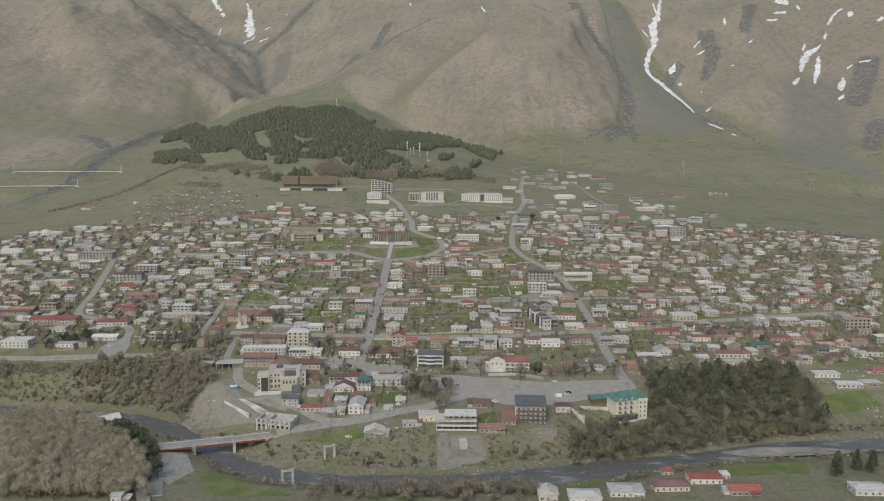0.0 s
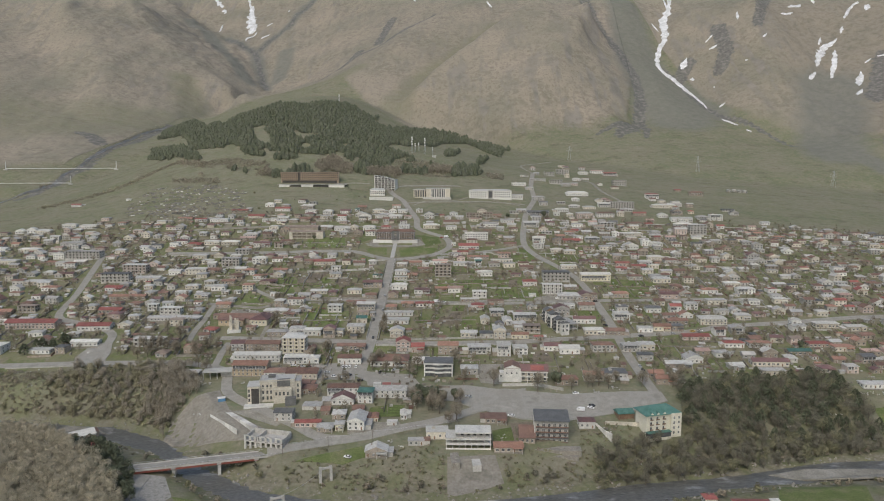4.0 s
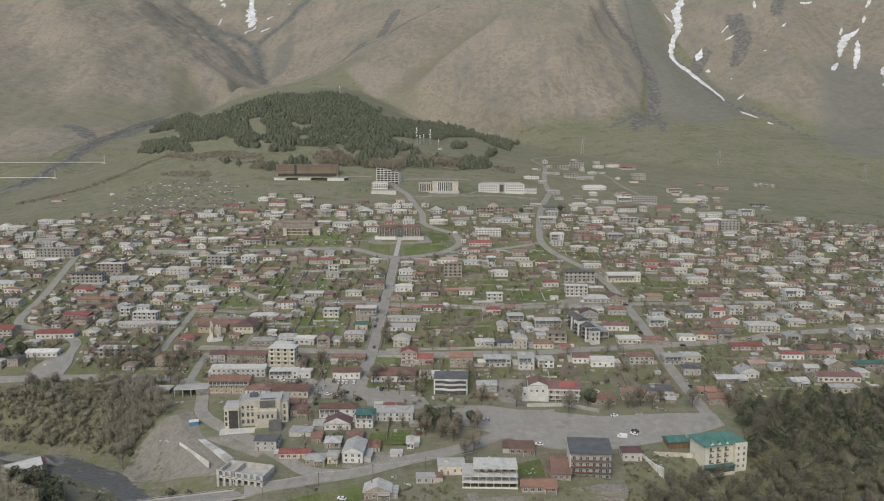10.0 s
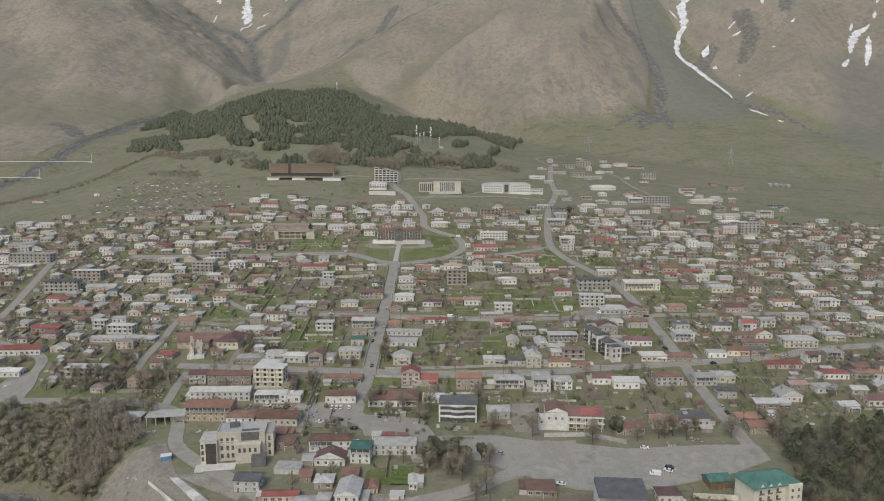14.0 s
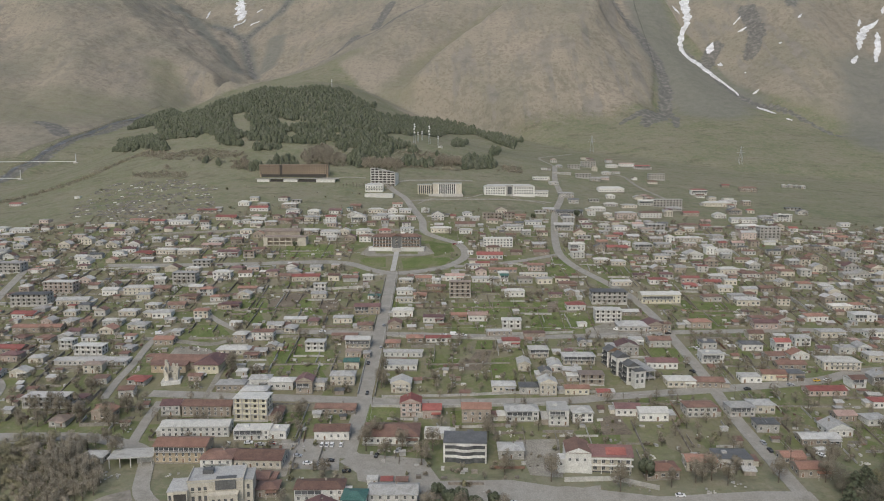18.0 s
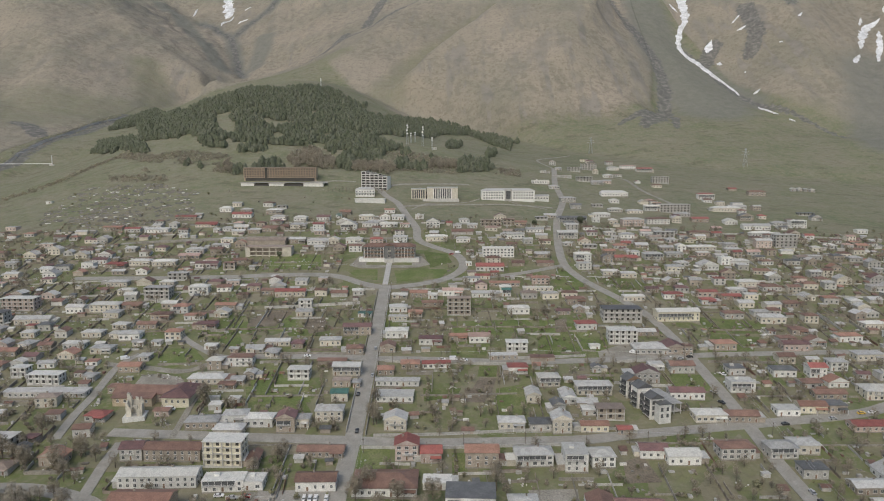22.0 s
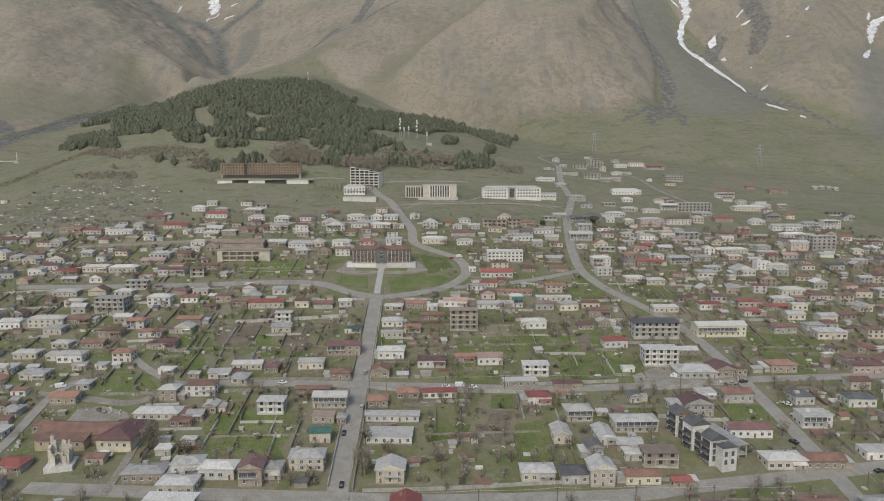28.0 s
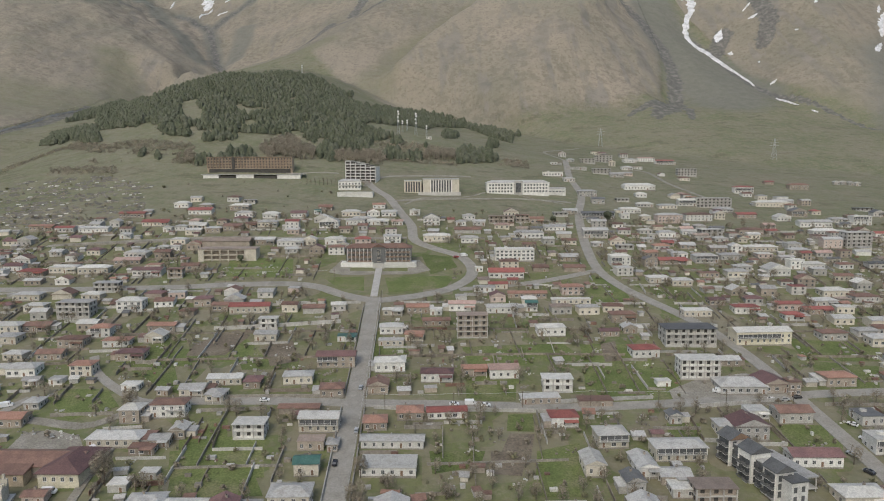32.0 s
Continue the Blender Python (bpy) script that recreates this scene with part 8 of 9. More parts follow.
def plot_fences():
    """Thin boundary walls between neighbouring plots, broken where something stands."""
    rng = random.Random(19)
    sh = Shape()

    def run(pts, mi, h, thick):
        for p, q in zip(pts, pts[1:]):
            t = Vector((q[0] - p[0], q[1] - p[1])).normalized() * thick / 2
            s = (-t.y, t.x)
            zp, zq = at(*p), at(*q)
            sh.add([(p[0] + s[0], p[1] + s[1], zp - 0.5), (p[0] - s[0], p[1] - s[1], zp - 0.5), (q[0] - s[0], q[1] - s[1], zq - 0.5), (q[0] + s[0], q[1] + s[1], zq - 0.5), (p[0] + s[0], p[1] + s[1], zp + h), (p[0] - s[0], p[1] - s[1], zp + h), (q[0] - s[0], q[1] - s[1], zq + h), (q[0] + s[0], q[1] + s[1], zq + h)],
                   [(4, 5, 6, 7), (0, 1, 5, 4), (1, 2, 6, 5), (2, 3, 7, 6), (3, 0, 4, 7)], mi)

    def line(a, b):
        L = math.hypot(b[0] - a[0], b[1] - a[1])
        m = max(2, int(L / 3))
        mi, h, thick, pts = rng.choice((0, 0, 0, 0, 2, 2, 1)), rng.uniform(0.9, 1.8), rng.choice((0.15, 0.3)), []
        for i in range(m + 1):
            p = (a[0] + (b[0] - a[0]) * i / m, a[1] + (b[1] - a[1]) * i / m)
            if free(p[0], p[1], 0.4, 0.4, False) and inside(p[0], p[1], TOWN):
                pts.append(p)
            else:
                if len(pts) > 2:
                    run(pts, mi, h, thick)
                pts = []
        if len(pts) > 2:
            run(pts, mi, h, thick)

    for y0, y1 in ((540, 598), (606, 648), (648, 690), (700, 742), (742, 775), (775, 815), (820, 848), (856, 905), (905, 948), (956, 1000)):
        x = -420.0
        line((-420, y1 + rng.uniform(-1, 1)), (440, y1 + rng.uniform(-1, 1)))
        while x < 440:
            x += rng.uniform(15, 27)
            line((x, y0), (x + rng.uniform(-2, 2), y1))
    mats = [shade("fence_planks", [(0.17, 0.148, 0.118), (0.25, 0.22, 0.178)], 0.9, size=2, jitter=0.3, per="island"), WALL_ISLE["g"], RUBBLE, ROOF_ISLE["S"]]
    tagged(new("plot_fences", sh.mesh("plot_fences", mats)), "plank fences and stone walls bounding the garden plots", "fences", kind="stuff")


yard_clutter()
plot_fences()

FENCE_MATS = [shade("fence_boards", [(0.19, 0.155, 0.12), (0.28, 0.24, 0.2)], 0.9, size=2, fine=6, stain=0.3, jitter=0.2), WALL_MAT["g"], RUBBLE, ROOF_MAT["S"], ROOF_MAT["B"]]
FENCE_WORDS = ["weathered board fence", "grey block garden wall", "rubble stone garden wall", "grey metal sheet fence", "rusty metal sheet fence"]


def garden_wall(a, b, h, thick, kind):
    """A wall or fence that follows the land from a to b."""
    a, b = np.array(a, float), np.array(b, float)
    n = max(2, int(np.hypot(*(b - a)) / 5) + 1)
    line = a + (b - a) * np.linspace(0, 1, n)[:, None]
    t = (b - a) / np.hypot(*(b - a))
    s = np.array([-t[1], t[0]]) * thick / 2
    z = ground(line[:, 0], line[:, 1])
    o = np.array([*line[0], z[0]])
    rows = [np.column_stack([line + s, z - 0.6]), np.column_stack([line - s, z - 0.6]), np.column_stack([line - s, z + h]), np.column_stack([line + s, z + h])]
    verts = np.vstack(rows) - o
    faces = [(0, n, 2 * n, 3 * n), (n - 1, 4 * n - 1, 3 * n - 1, 2 * n - 1)]
    for i in range(n - 1):
        for j in range(4):
            q = (j + 1) % 4
            faces.append((j * n + i, j * n + i + 1, q * n + i + 1, q * n + i))
    ob = new("garden_fence" if kind in (0, 3, 4) else "garden_wall", mesh_of("garden_wall", verts, faces, [FENCE_MATS[kind]]))
    ob.location = o
    tagged(ob, FENCE_WORDS[kind] + " between gardens", "fence" if kind in (0, 3, 4) else "wall", "garden fences")


def fences():
    rng = random.Random(8)
    made = 0
    for x, y, a, b in list(TAKEN[:330]):
        if not (abs(x) < 330 and 540 < y < 1000) or made > 280:
            continue
        side = rng.choice((-1, 1))
        fx = x + side * (a + rng.uniform(2, 6))
        L = rng.uniform(9, 26)
        y0 = y - b - rng.uniform(0, 6)
        for p, q in (((fx, y0), (fx + rng.uniform(-1, 1), y0 + L)), ((fx, y0), (fx - side * rng.uniform(8, 22), y0 + rng.uniform(-0.6, 0.6)))):
            pts = [(p[0] + (q[0] - p[0]) * u, p[1] + (q[1] - p[1]) * u) for u in (0, 0.25, 0.5, 0.75, 1)]
            if not all(free(i, j, 0.3, 0.3, False) for i, j in pts):
                continue
            k = rng.choice((0, 0, 1, 1, 2, 2, 3, 4))
            garden_wall(p, q, rng.uniform(1.2, 2.0), 0.15 if k in (0, 3, 4) else 0.35, k)
            made += 1


fences()
# street walls
for p, q, h, k in (((-59, 608), (-59, 690), 1.4, 2), ((-69, 610), (-69, 690), 1.4, 1), ((-59, 700), (-59, 812), 1.3, 1), ((-69, 700), (-69, 810), 1.3, 2), ((-55, 690), (20, 684), 1.7, 1), ((25, 692), (70, 696), 1.7, 3), ((88, 688), (130, 694), 2.0, 1), ((-130, 702), (-70, 700), 1.5, 2), ((-150, 780), (-80, 786), 2.2, 1), ((-55, 607), (70, 611), 1.5, 1), ((-60, 596), (40, 596), 1.6, 3), ((60, 528), (36, 527), 2.2, 1), ((60, 528), (78, 521), 2.2, 1), ((-340, 566), (-220, 563), 0.9, 1)):
    garden_wall(p, q, h, 0.4, k)

# ---- trees and woods ----


def foliage(name, a, b, c, jitter=0.14):
    return shade(name, [a, b, c], 0.9, size=6, fine=8, stain=0.35, jitter=jitter, per="island", spec=0.15)


FARPINE = foliage("far_pine_needles", (0.082, 0.094, 0.06), (0.1, 0.11, 0.073), (0.122, 0.13, 0.09), 0.16)
OLDPINE = foliage("grey_green_pine_needles", (0.09, 0.1, 0.07), (0.115, 0.122, 0.088), (0.14, 0.145, 0.108), 0.12)
PINE = foliage("pine_needles", (0.08, 0.09, 0.057), (0.1, 0.112, 0.072), (0.12, 0.132, 0.088))
GORGEWOOD = foliage("olive_budding_twigs", (0.25, 0.232, 0.148), (0.292, 0.268, 0.175), (0.335, 0.302, 0.205), 0.08)
TWIG = foliage("bare_twigs", (0.2, 0.172, 0.13), (0.24, 0.208, 0.158), (0.275, 0.242, 0.186))
CATKIN = foliage("budding_willow", (0.31, 0.276, 0.2), (0.365, 0.325, 0.235), (0.41, 0.362, 0.268), 0.08)
SPRING = foliage("spring_leaves", (0.172, 0.165, 0.1), (0.203, 0.193, 0.118), (0.232, 0.217, 0.138), 0.08)
PALETWIG = foliage("pale_bare_twigs", (0.25, 0.22, 0.17), (0.3, 0.265, 0.205), (0.34, 0.3, 0.24))
BARK = shade("bark", [(0.1, 0.08, 0.06), (0.16, 0.13, 0.1)], 0.95, size=1, stain=0.3)


def clumps(rng, n, h, r, leaf, kind):
    """n small leaf clumps round a crown of height h and radius r: corner points of quads."""
    if kind == "spire":
        # ragged tiers of boughs, each a skirt of quads, closing to a blunt top
        quads = []
        tiers = 4
        for k in range(tiers):
            z0, z1 = h * (0.04 + 0.84 * k / tiers), h * (0.16 + 0.84 * (k + 1) / tiers)
            r0, r1 = r * (1 - (k / tiers) ** 2) ** 0.5, r * 0.72 * (1 - ((k + 1) / tiers) ** 2) ** 0.5 + 0.12
            turn = rng.uniform(0, 6.283)
            out = rng.uniform(0.6, 1.25, n)
            dip = rng.uniform(-0.1, 0.1, n) * h
            for i in range(n):
                a, b, j = turn + 6.283 * i / n, turn + 6.283 * (i + 1) / n, (i + 1) % n
                quads += [(r0 * out[i] * math.cos(a), r0 * out[i] * math.sin(a), z0 + dip[i]), (r0 * out[j] * math.cos(b), r0 * out[j] * math.sin(b), z0 + dip[j]), (r1 * math.cos(b), r1 * math.sin(b), z1), (r1 * math.cos(a), r1 * math.sin(a), z1)]
        return np.array(quads)
    if kind == "pine":
        u = rng.uniform(0.05, 1, n) ** 0.8
        rad = r * (1 - u) ** 0.7 * rng.uniform(0.5, 1.05, n) + 0.15
        z = h * (0.12 + 0.88 * u)
        a = rng.uniform(0, 6.283, n)
        c = np.column_stack([rad * np.cos(a), rad * np.sin(a), z])
        out = np.column_stack([np.cos(a), np.sin(a), -0.35 * np.ones(n)])
    else:
        lobes = rng.normal(0, 1, (7, 3))
        lobes /= np.linalg.norm(lobes, axis=1)[:, None]
        lobes = lobes * np.array([0.5 * r, 0.5 * r, 0.26 * h]) + np.array([0, 0, 0.62 * h])
        k = rng.randint(0, 7, n)
        v = rng.normal(0, 1, (n, 3))
        v /= np.linalg.norm(v, axis=1)[:, None]
        c = lobes[k] + v * np.array([0.52 * r, 0.52 * r, 0.24 * h]) * rng.uniform(0.45, 1, n)[:, None] ** 0.5
        out = v
    t = np.cross(out, rng.normal(0, 1, (n, 3)))
    t /= np.maximum(np.linalg.norm(t, axis=1), 1e-6)[:, None]
    b = np.cross(out, t)
    b /= np.maximum(np.linalg.norm(b, axis=1), 1e-6)[:, None]
    if kind == "pine":
        b = out / np.linalg.norm(out, axis=1)[:, None]
    s = leaf * rng.uniform(0.6, 1.3, n)[:, None]
    thin = {"bare": 0.09, "pine": 0.55}.get(kind, 0.7)
    q = np.stack([c - t * s * thin - b * s, c + t * s * thin - b * s * 0.7, c + t * s * thin * 0.6 + b * s, c - t * s * thin * 0.5 + b * s * 0.8], 1)
    return q.reshape(-1, 3)


def stem(rng, h, r, limbs=5):
    """A tapered trunk with limbs, as points and faces."""
    v, f = [], []

    def cone(p, q, a, b, n=5):
        p, q = np.array(p, float), np.array(q, float)
        d = (q - p) / np.linalg.norm(q - p)
        e = np.cross(d, (0.3, 0.9, 0.1))
        e /= np.linalg.norm(e)
        g = np.cross(d, e)
        k = len(v)
        for c, w in ((p, a), (q, b)):
            v.extend(c + w * (math.cos(i * 6.283 / n) * e + math.sin(i * 6.283 / n) * g) for i in range(n))
        f.extend((k + i, k + (i + 1) % n, k + n + (i + 1) % n, k + n + i) for i in range(n))

    cone((0, 0, -0.6), (0, 0, h * 0.8), h * 0.022 + 0.05, h * 0.006 + 0.02)
    for i in range(limbs):
        a, z = rng.uniform(0, 6.283), h * rng.uniform(0.3, 0.6)
        cone((0, 0, z), (r * 0.7 * math.cos(a), r * 0.7 * math.sin(a), z + h * rng.uniform(0.15, 0.32)), h * 0.009 + 0.03, 0.02, 4)
    return v, f


def wood(name, places, kind, mats, label, category, leaf=0.7, n=60, size=(7, 11), wide=0.36, seed=1, trunks=True):
    """Many trees as one mass, each of small clumps on its own trunk, grown from a few crowns turned and scaled."""
    rng = np.random.RandomState(seed)
    V, F, M, base = [], [], [], 0
    P = np.array(places, float).reshape(-1, 2)
    Z = ground(P[:, 0], P[:, 1])
    mid = (size[0] + size[1]) / 2
    pick = rng.randint(0, 9, len(P))
    for k in range(9):
        who = np.where(pick == k)[0]
        if not len(who):
            continue
        q = clumps(rng, n, mid, mid * wide * rng.uniform(0.85, 1.15), leaf, kind)
        f = np.arange(len(q)).reshape(-1, 4)
        m = np.zeros(len(f), int) + (k % (len(mats) - 1))
        if trunks:
            tv, tf = stem(rng, mid, mid * wide, 2)
            f = np.vstack([f, np.array(tf) + len(q)])
            q = np.vstack([q, np.array(tv)])
            m = np.r_[m, np.full(len(tf), len(mats) - 1)]
        a, s = rng.uniform(0, 6.283, len(who)), rng.uniform(size[0], size[1], len(who)) / mid
        wide_s = s * rng.uniform(0.85, 1.2, len(who))
        c, d = np.cos(a)[:, None] * wide_s[:, None], np.sin(a)[:, None] * wide_s[:, None]
        x = q[None, :, 0] * c - q[None, :, 1] * d + P[who, 0][:, None]
        y = q[None, :, 0] * d + q[None, :, 1] * c + P[who, 1][:, None]
        z = q[None, :, 2] * s[:, None] + Z[who][:, None]
        V.append(np.stack([x, y, z], -1).reshape(-1, 3))
        F.append((f[None] + (np.arange(len(who)) * len(q))[:, None, None]).reshape(-1, 4) + base)
        M.append(np.tile(m, len(who)))
        base += len(who) * len(q)
    V, F, M = np.vstack(V).astype(np.float32), np.vstack(F).astype(np.int32), np.concatenate(M).astype(np.int32)
    me = bpy.data.meshes.new(name)
    me.vertices.add(len(V))
    me.vertices.foreach_set("co", V.ravel())
    me.loops.add(F.size)
    me.loops.foreach_set("vertex_index", F.ravel())
    me.polygons.add(len(F))
    me.polygons.foreach_set("loop_start", np.arange(0, F.size, 4, dtype=np.int32))
    for m in mats:
        me.materials.append(m)
    me.polygons.foreach_set("material_index", M)
    me.update(calc_edges=True)
    tagged(new(name, me), label, category, kind="stuff")


def scatter(poly, gap, seed, keep=1.0, holes=(), clear=False):
    rng = random.Random(seed)
    xs, ys = [p[0] for p in poly], [p[1] for p in poly]
    out = []
    for y in np.arange(min(ys), max(ys), gap):
        for x in np.arange(min(xs), max(xs), gap):
            px, py = x + rng.uniform(-0.5, 0.5) * gap, y + rng.uniform(-0.5, 0.5) * gap
            if rng.random() < keep and inside(px, py, poly) and not any(inside(px, py, hp) for hp in holes) and (not clear or free(px, py, 1.0, 1.0)):
                out.append((px, py))
    return out


rnd = random.Random(61)
DUSK = foliage("dark_olive_crowns", (0.135, 0.126, 0.094), (0.162, 0.15, 0.113), (0.188, 0.172, 0.13), 0.08)
pines = [q for k, area in enumerate(FOREST) for q in scatter(area, 4.1, 3 + k, 0.95, [CLEARING])]
pines = [(x, y) for x, y in pines if grain(np.array([x / 34]), np.array([y / 22]), 31)[0] > -0.27]
wood("pine_forest", pines, "spire", [FARPINE, OLDPINE, FARPINE, BARK], "dense dark green pine wood on the hill", "forest", n=7, size=(3.5, 10.5), wide=0.4, seed=4, trunks=False)
wood("bare_wood_fringe", [q for k, area in enumerate(FRINGE) for q in scatter(area, 4.6, 5 + k, 0.85)], "bare", [PALETWIG, BARK], "leafless grey-brown trees below the pine wood", "trees", leaf=1.1, n=190, size=(6, 10), seed=5)
wood("slope_brush", [q for k, area in enumerate(BRUSH) for q in scatter(area, 3.2, 25 + k, 0.8) if grain(np.array([q[0] / 40]), np.array([q[1] / 25]), 33)[0] > -0.28], "bare", [PALETWIG, TWIG, PALETWIG, BARK], "low brown brush on the slopes round the hill", "bushes", leaf=0.6, n=80, size=(1.0, 3.4), wide=0.8, seed=26, trunks=False)
ditch = curve_through([(-640, 1150), (-569, 1183), (-533, 1212), (-515, 1253), (-489, 1292), (-470, 1310)], 1.6)
wood("ditch_brush", [(x + rnd.gauss(0, 5.5), y + rnd.gauss(0, 8)) for x, y in ditch for _ in range(4)], "bare", [TWIG, PALETWIG, GORGEWOOD, BARK], "strip of brown brush along a ditch", "bushes", leaf=0.5, n=70, size=(1.0, 3.2), wide=0.8, seed=27, trunks=False)
stream_side = curve_through([(-769, 1296), (-737, 1326), (-730, 1420), (-726, 1472), (-730, 1557), (-729, 1689), (-701, 1830)], 4)
wood("stream_brush", [(x + side * abs(rnd.gauss(6, 9)), y + rnd.gauss(0, 8)) for x, y in stream_side for side in (-1, -1, 1)], "bare", [TWIG, PALETWIG, GORGEWOOD, BARK], "grey-brown brush on the banks of a stream", "bushes", leaf=0.5, n=60, size=(0.8, 3.0), wide=0.8, seed=28, trunks=False)
wood("willow_wood", scatter(WILLOWS, 4.7, 6, 0.97), "bare", [CATKIN, CATKIN, CATKIN, BARK], "dense budding yellow-brown willow wood by the river", "trees", leaf=0.62, n=900, size=(9, 12.5), wide=0.42, seed=6)
wood("dark_bank_trees", scatter(DARKROW, 5, 63, 0.9), "round", [PINE, BARK], "dark evergreen trees at the edge of the willow wood", "trees", leaf=0.32, n=500, size=(6, 11), wide=0.4, seed=64)
mixed = scatter(RIVERWOOD, 5.4, 7, 0.95, clear=True)
deep = [p for p in mixed if p[1] > 478 and p[0] > 150]
wood("riverside_pines", deep[::3], "pine", [PINE, BARK], "dark pines in the riverside wood", "trees", leaf=0.55, n=320, size=(7, 12), wide=0.45, seed=8)
wood("riverside_bare_trees", [p for i, p in enumerate(deep) if i % 3], "bare", [DUSK, DUSK, DUSK, SPRING, BARK], "leafless brown trees in the riverside wood", "trees", leaf=0.62, n=750, size=(7, 11.5), wide=0.46, seed=9)
wood("riverside_spring_trees", [p for p in mixed if p not in deep], "bare", [DUSK, SPRING, DUSK, BARK], "yellow-green and brown trees along the river bank", "trees", leaf=0.6, n=750, size=(5.5, 10.5), wide=0.48, seed=10)
gx, gy = [p[0] for p in GORGE], [p[1] for p in GORGE]
gorge = [(x, y) for x, y in scatter(GORGE, 3.9, 61, 0.92) if grain(np.array([x / 28]), np.array([y / 28]), 35)[0] > -0.3 + 0.45 * smooth(-240, -320, x) and free(x, y, 1, 1)]
high = [p for p in gorge if p[0] > -215 and p[1] > 500 or rnd.random() < 0.12]
wood("gorge_thicket", [p for p in gorge if p not in high], "bare", [GORGEWOOD, GORGEWOOD, PALETWIG, GORGEWOOD, BARK], "olive and brown budding thicket on the gorge slope", "bushes", leaf=0.55, n=480, size=(2.5, 7.5), wide=0.52, seed=11)
scrub = [(rnd.uniform(-460, -185), rnd.uniform(500, 585)) for _ in range(5200)]
scrub = [p for p in scrub if lerp_x(p[0], RIVER) + 17 < p[1] < lerp_x(p[0], BANK) + 16 and free(p[0], p[1], 0.8, 0.8)]
wood("gorge_scrub", scrub, "bare", [PALETWIG, GORGEWOOD, TWIG, BARK], "low dry brown scrub covering the gorge slope", "bushes", leaf=0.5, n=60, size=(0.7, 2.4), wide=0.7, seed=65, trunks=False)
wood("gorge_bare_trees", high, "bare", [PALETWIG, BARK], "tall leafless brown trees at the gorge rim", "trees", leaf=0.6, n=600, size=(7, 11), wide=0.34, seed=62)
wood("river_thicket", scatter(THICKET, 5.5, 12, 0.9), "bare", [TWIG, BARK], "leafless brown thicket by the river", "bushes", leaf=0.9, n=220, size=(5, 9), wide=0.45, seed=12)
edge = [(x, lerp_x(x, RIVER) + s * rnd.uniform(17, 27)) for x in np.arange(-330, 330, 2.6) for s in (-1, 1) if rnd.random() < 0.62]
wood("river_edge_bushes", [p for p in edge if free(p[0], p[1], 1, 1)], "round", [DUSK, TWIG, SPRING, BARK], "low brown and olive bushes lining the river", "bushes", leaf=0.32, n=130, size=(1.5, 5), wide=0.55, seed=15, trunks=False)
slope = [(rnd.uniform(-95, 160), rnd.uniform(405, 492)) for _ in range(2400)]
wood("bank_scrub", [p for p in slope if lerp_x(p[0], RIVER) + 16 < p[1] < lerp_x(p[0], BANK) + 12 and free(p[0], p[1], 0.6, 0.6, True)][:900], "round", [SPRING, TWIG, SPRING, BARK], "low scrub and dry weeds on the river bank", "bushes", leaf=0.28, n=30, size=(0.4, 1.5), wide=0.9, seed=16, trunks=False)
wood("school_pines", scatter([(-345, 590), (-312, 590), (-305, 612), (-340, 616)], 6, 17, 0.9, clear=True), "pine", [PINE, BARK], "dark evergreen trees beside a white building", "trees", leaf=0.6, n=260, size=(6, 10), wide=0.5, seed=17)
yards = [p for p in scatter(TOWN, 8.6, 13, 0.8) if p[1] < 1010 and rnd.random() < (1.0 if p[1] < 720 else 0.5) and free(p[0], p[1], 0.8, 0.8, sheets=False) and not SHEET[cells(p[0], p[0], p[1], p[1])].any() or False]
wood("garden_trees", yards, "bare", [TWIG, BARK], "leafless brown fruit trees in the gardens", "trees", leaf=0.75, n=150, size=(4, 8.5), wide=0.42, seed=13)
lowb = [p for p in scatter(TOWN, 7.5, 14, 0.55) if p[1] < 1040 and rnd.random() < (1.0 if p[1] < 760 else 0.5) and free(p[0], p[1], 0.8, 0.8, sheets=False)]
wood("garden_bushes", lowb, "round", [SPRING, TWIG, TWIG, BARK], "low green and brown garden bushes", "bushes", leaf=0.4, n=45, size=(1.4, 3.2), wide=0.6, seed=14, trunks=False)


def tree_kind(name, kind, mats, label, h, r, n, leaf, seed):
    rng = np.random.RandomState(seed)
    me = new(name)
    tagged(me, label, "tree", "trees by the square")
    tv, tf = stem(rng, h, r, 7)
    part("trunk", mesh_of("trunk", tv, tf, [BARK]), me)
    q = clumps(rng, n, h, r, leaf, kind)
    part("crown", mesh_of("crown", q, np.arange(len(q)).reshape(-1, 4).tolist(), mats), me)
    return me


def plant(me, places, seed):
    rng = random.Random(seed)
    first = True
    for x, y in places:
        m = pose(x, y, at(x, y), 0, 0, rng.uniform(0, 360))
        s = rng.uniform(0.75, 1.25)
        if first:
            me.matrix_basis = m
            first = False
        else:
            copy_thing(me, m).scale = (s, s, s)


plant(tree_kind("bare_tree", "bare", [TWIG], "tall leafless grey-brown tree", 11, 4.0, 850, 0.75, 21), scatter(GROVE, 6, 15, 0.9, clear=True) + [q for q in ROADSIDE if free(q[0], q[1], 0.6, 0.6)] + scatter([(-275, 600), (-180, 600), (-178, 565), (-268, 572)], 9, 16, 0.7, clear=True) + [(-58, 552), (-54, 562), (-48, 545), (-40, 552), (-75, 530), (-30, 540), (-56, 618), (-56.5, 640), (60, 520), (84, 523), (96, 526), (110, 524), (-26, 500), (-15, 492), (-8, 488), (-190, 560), (-180, 548), (-230, 590), (-240, 600), (-222, 610), (-250, 585), (-215, 582), (-205, 590), (-150, 640), (-160, 690)], 31)
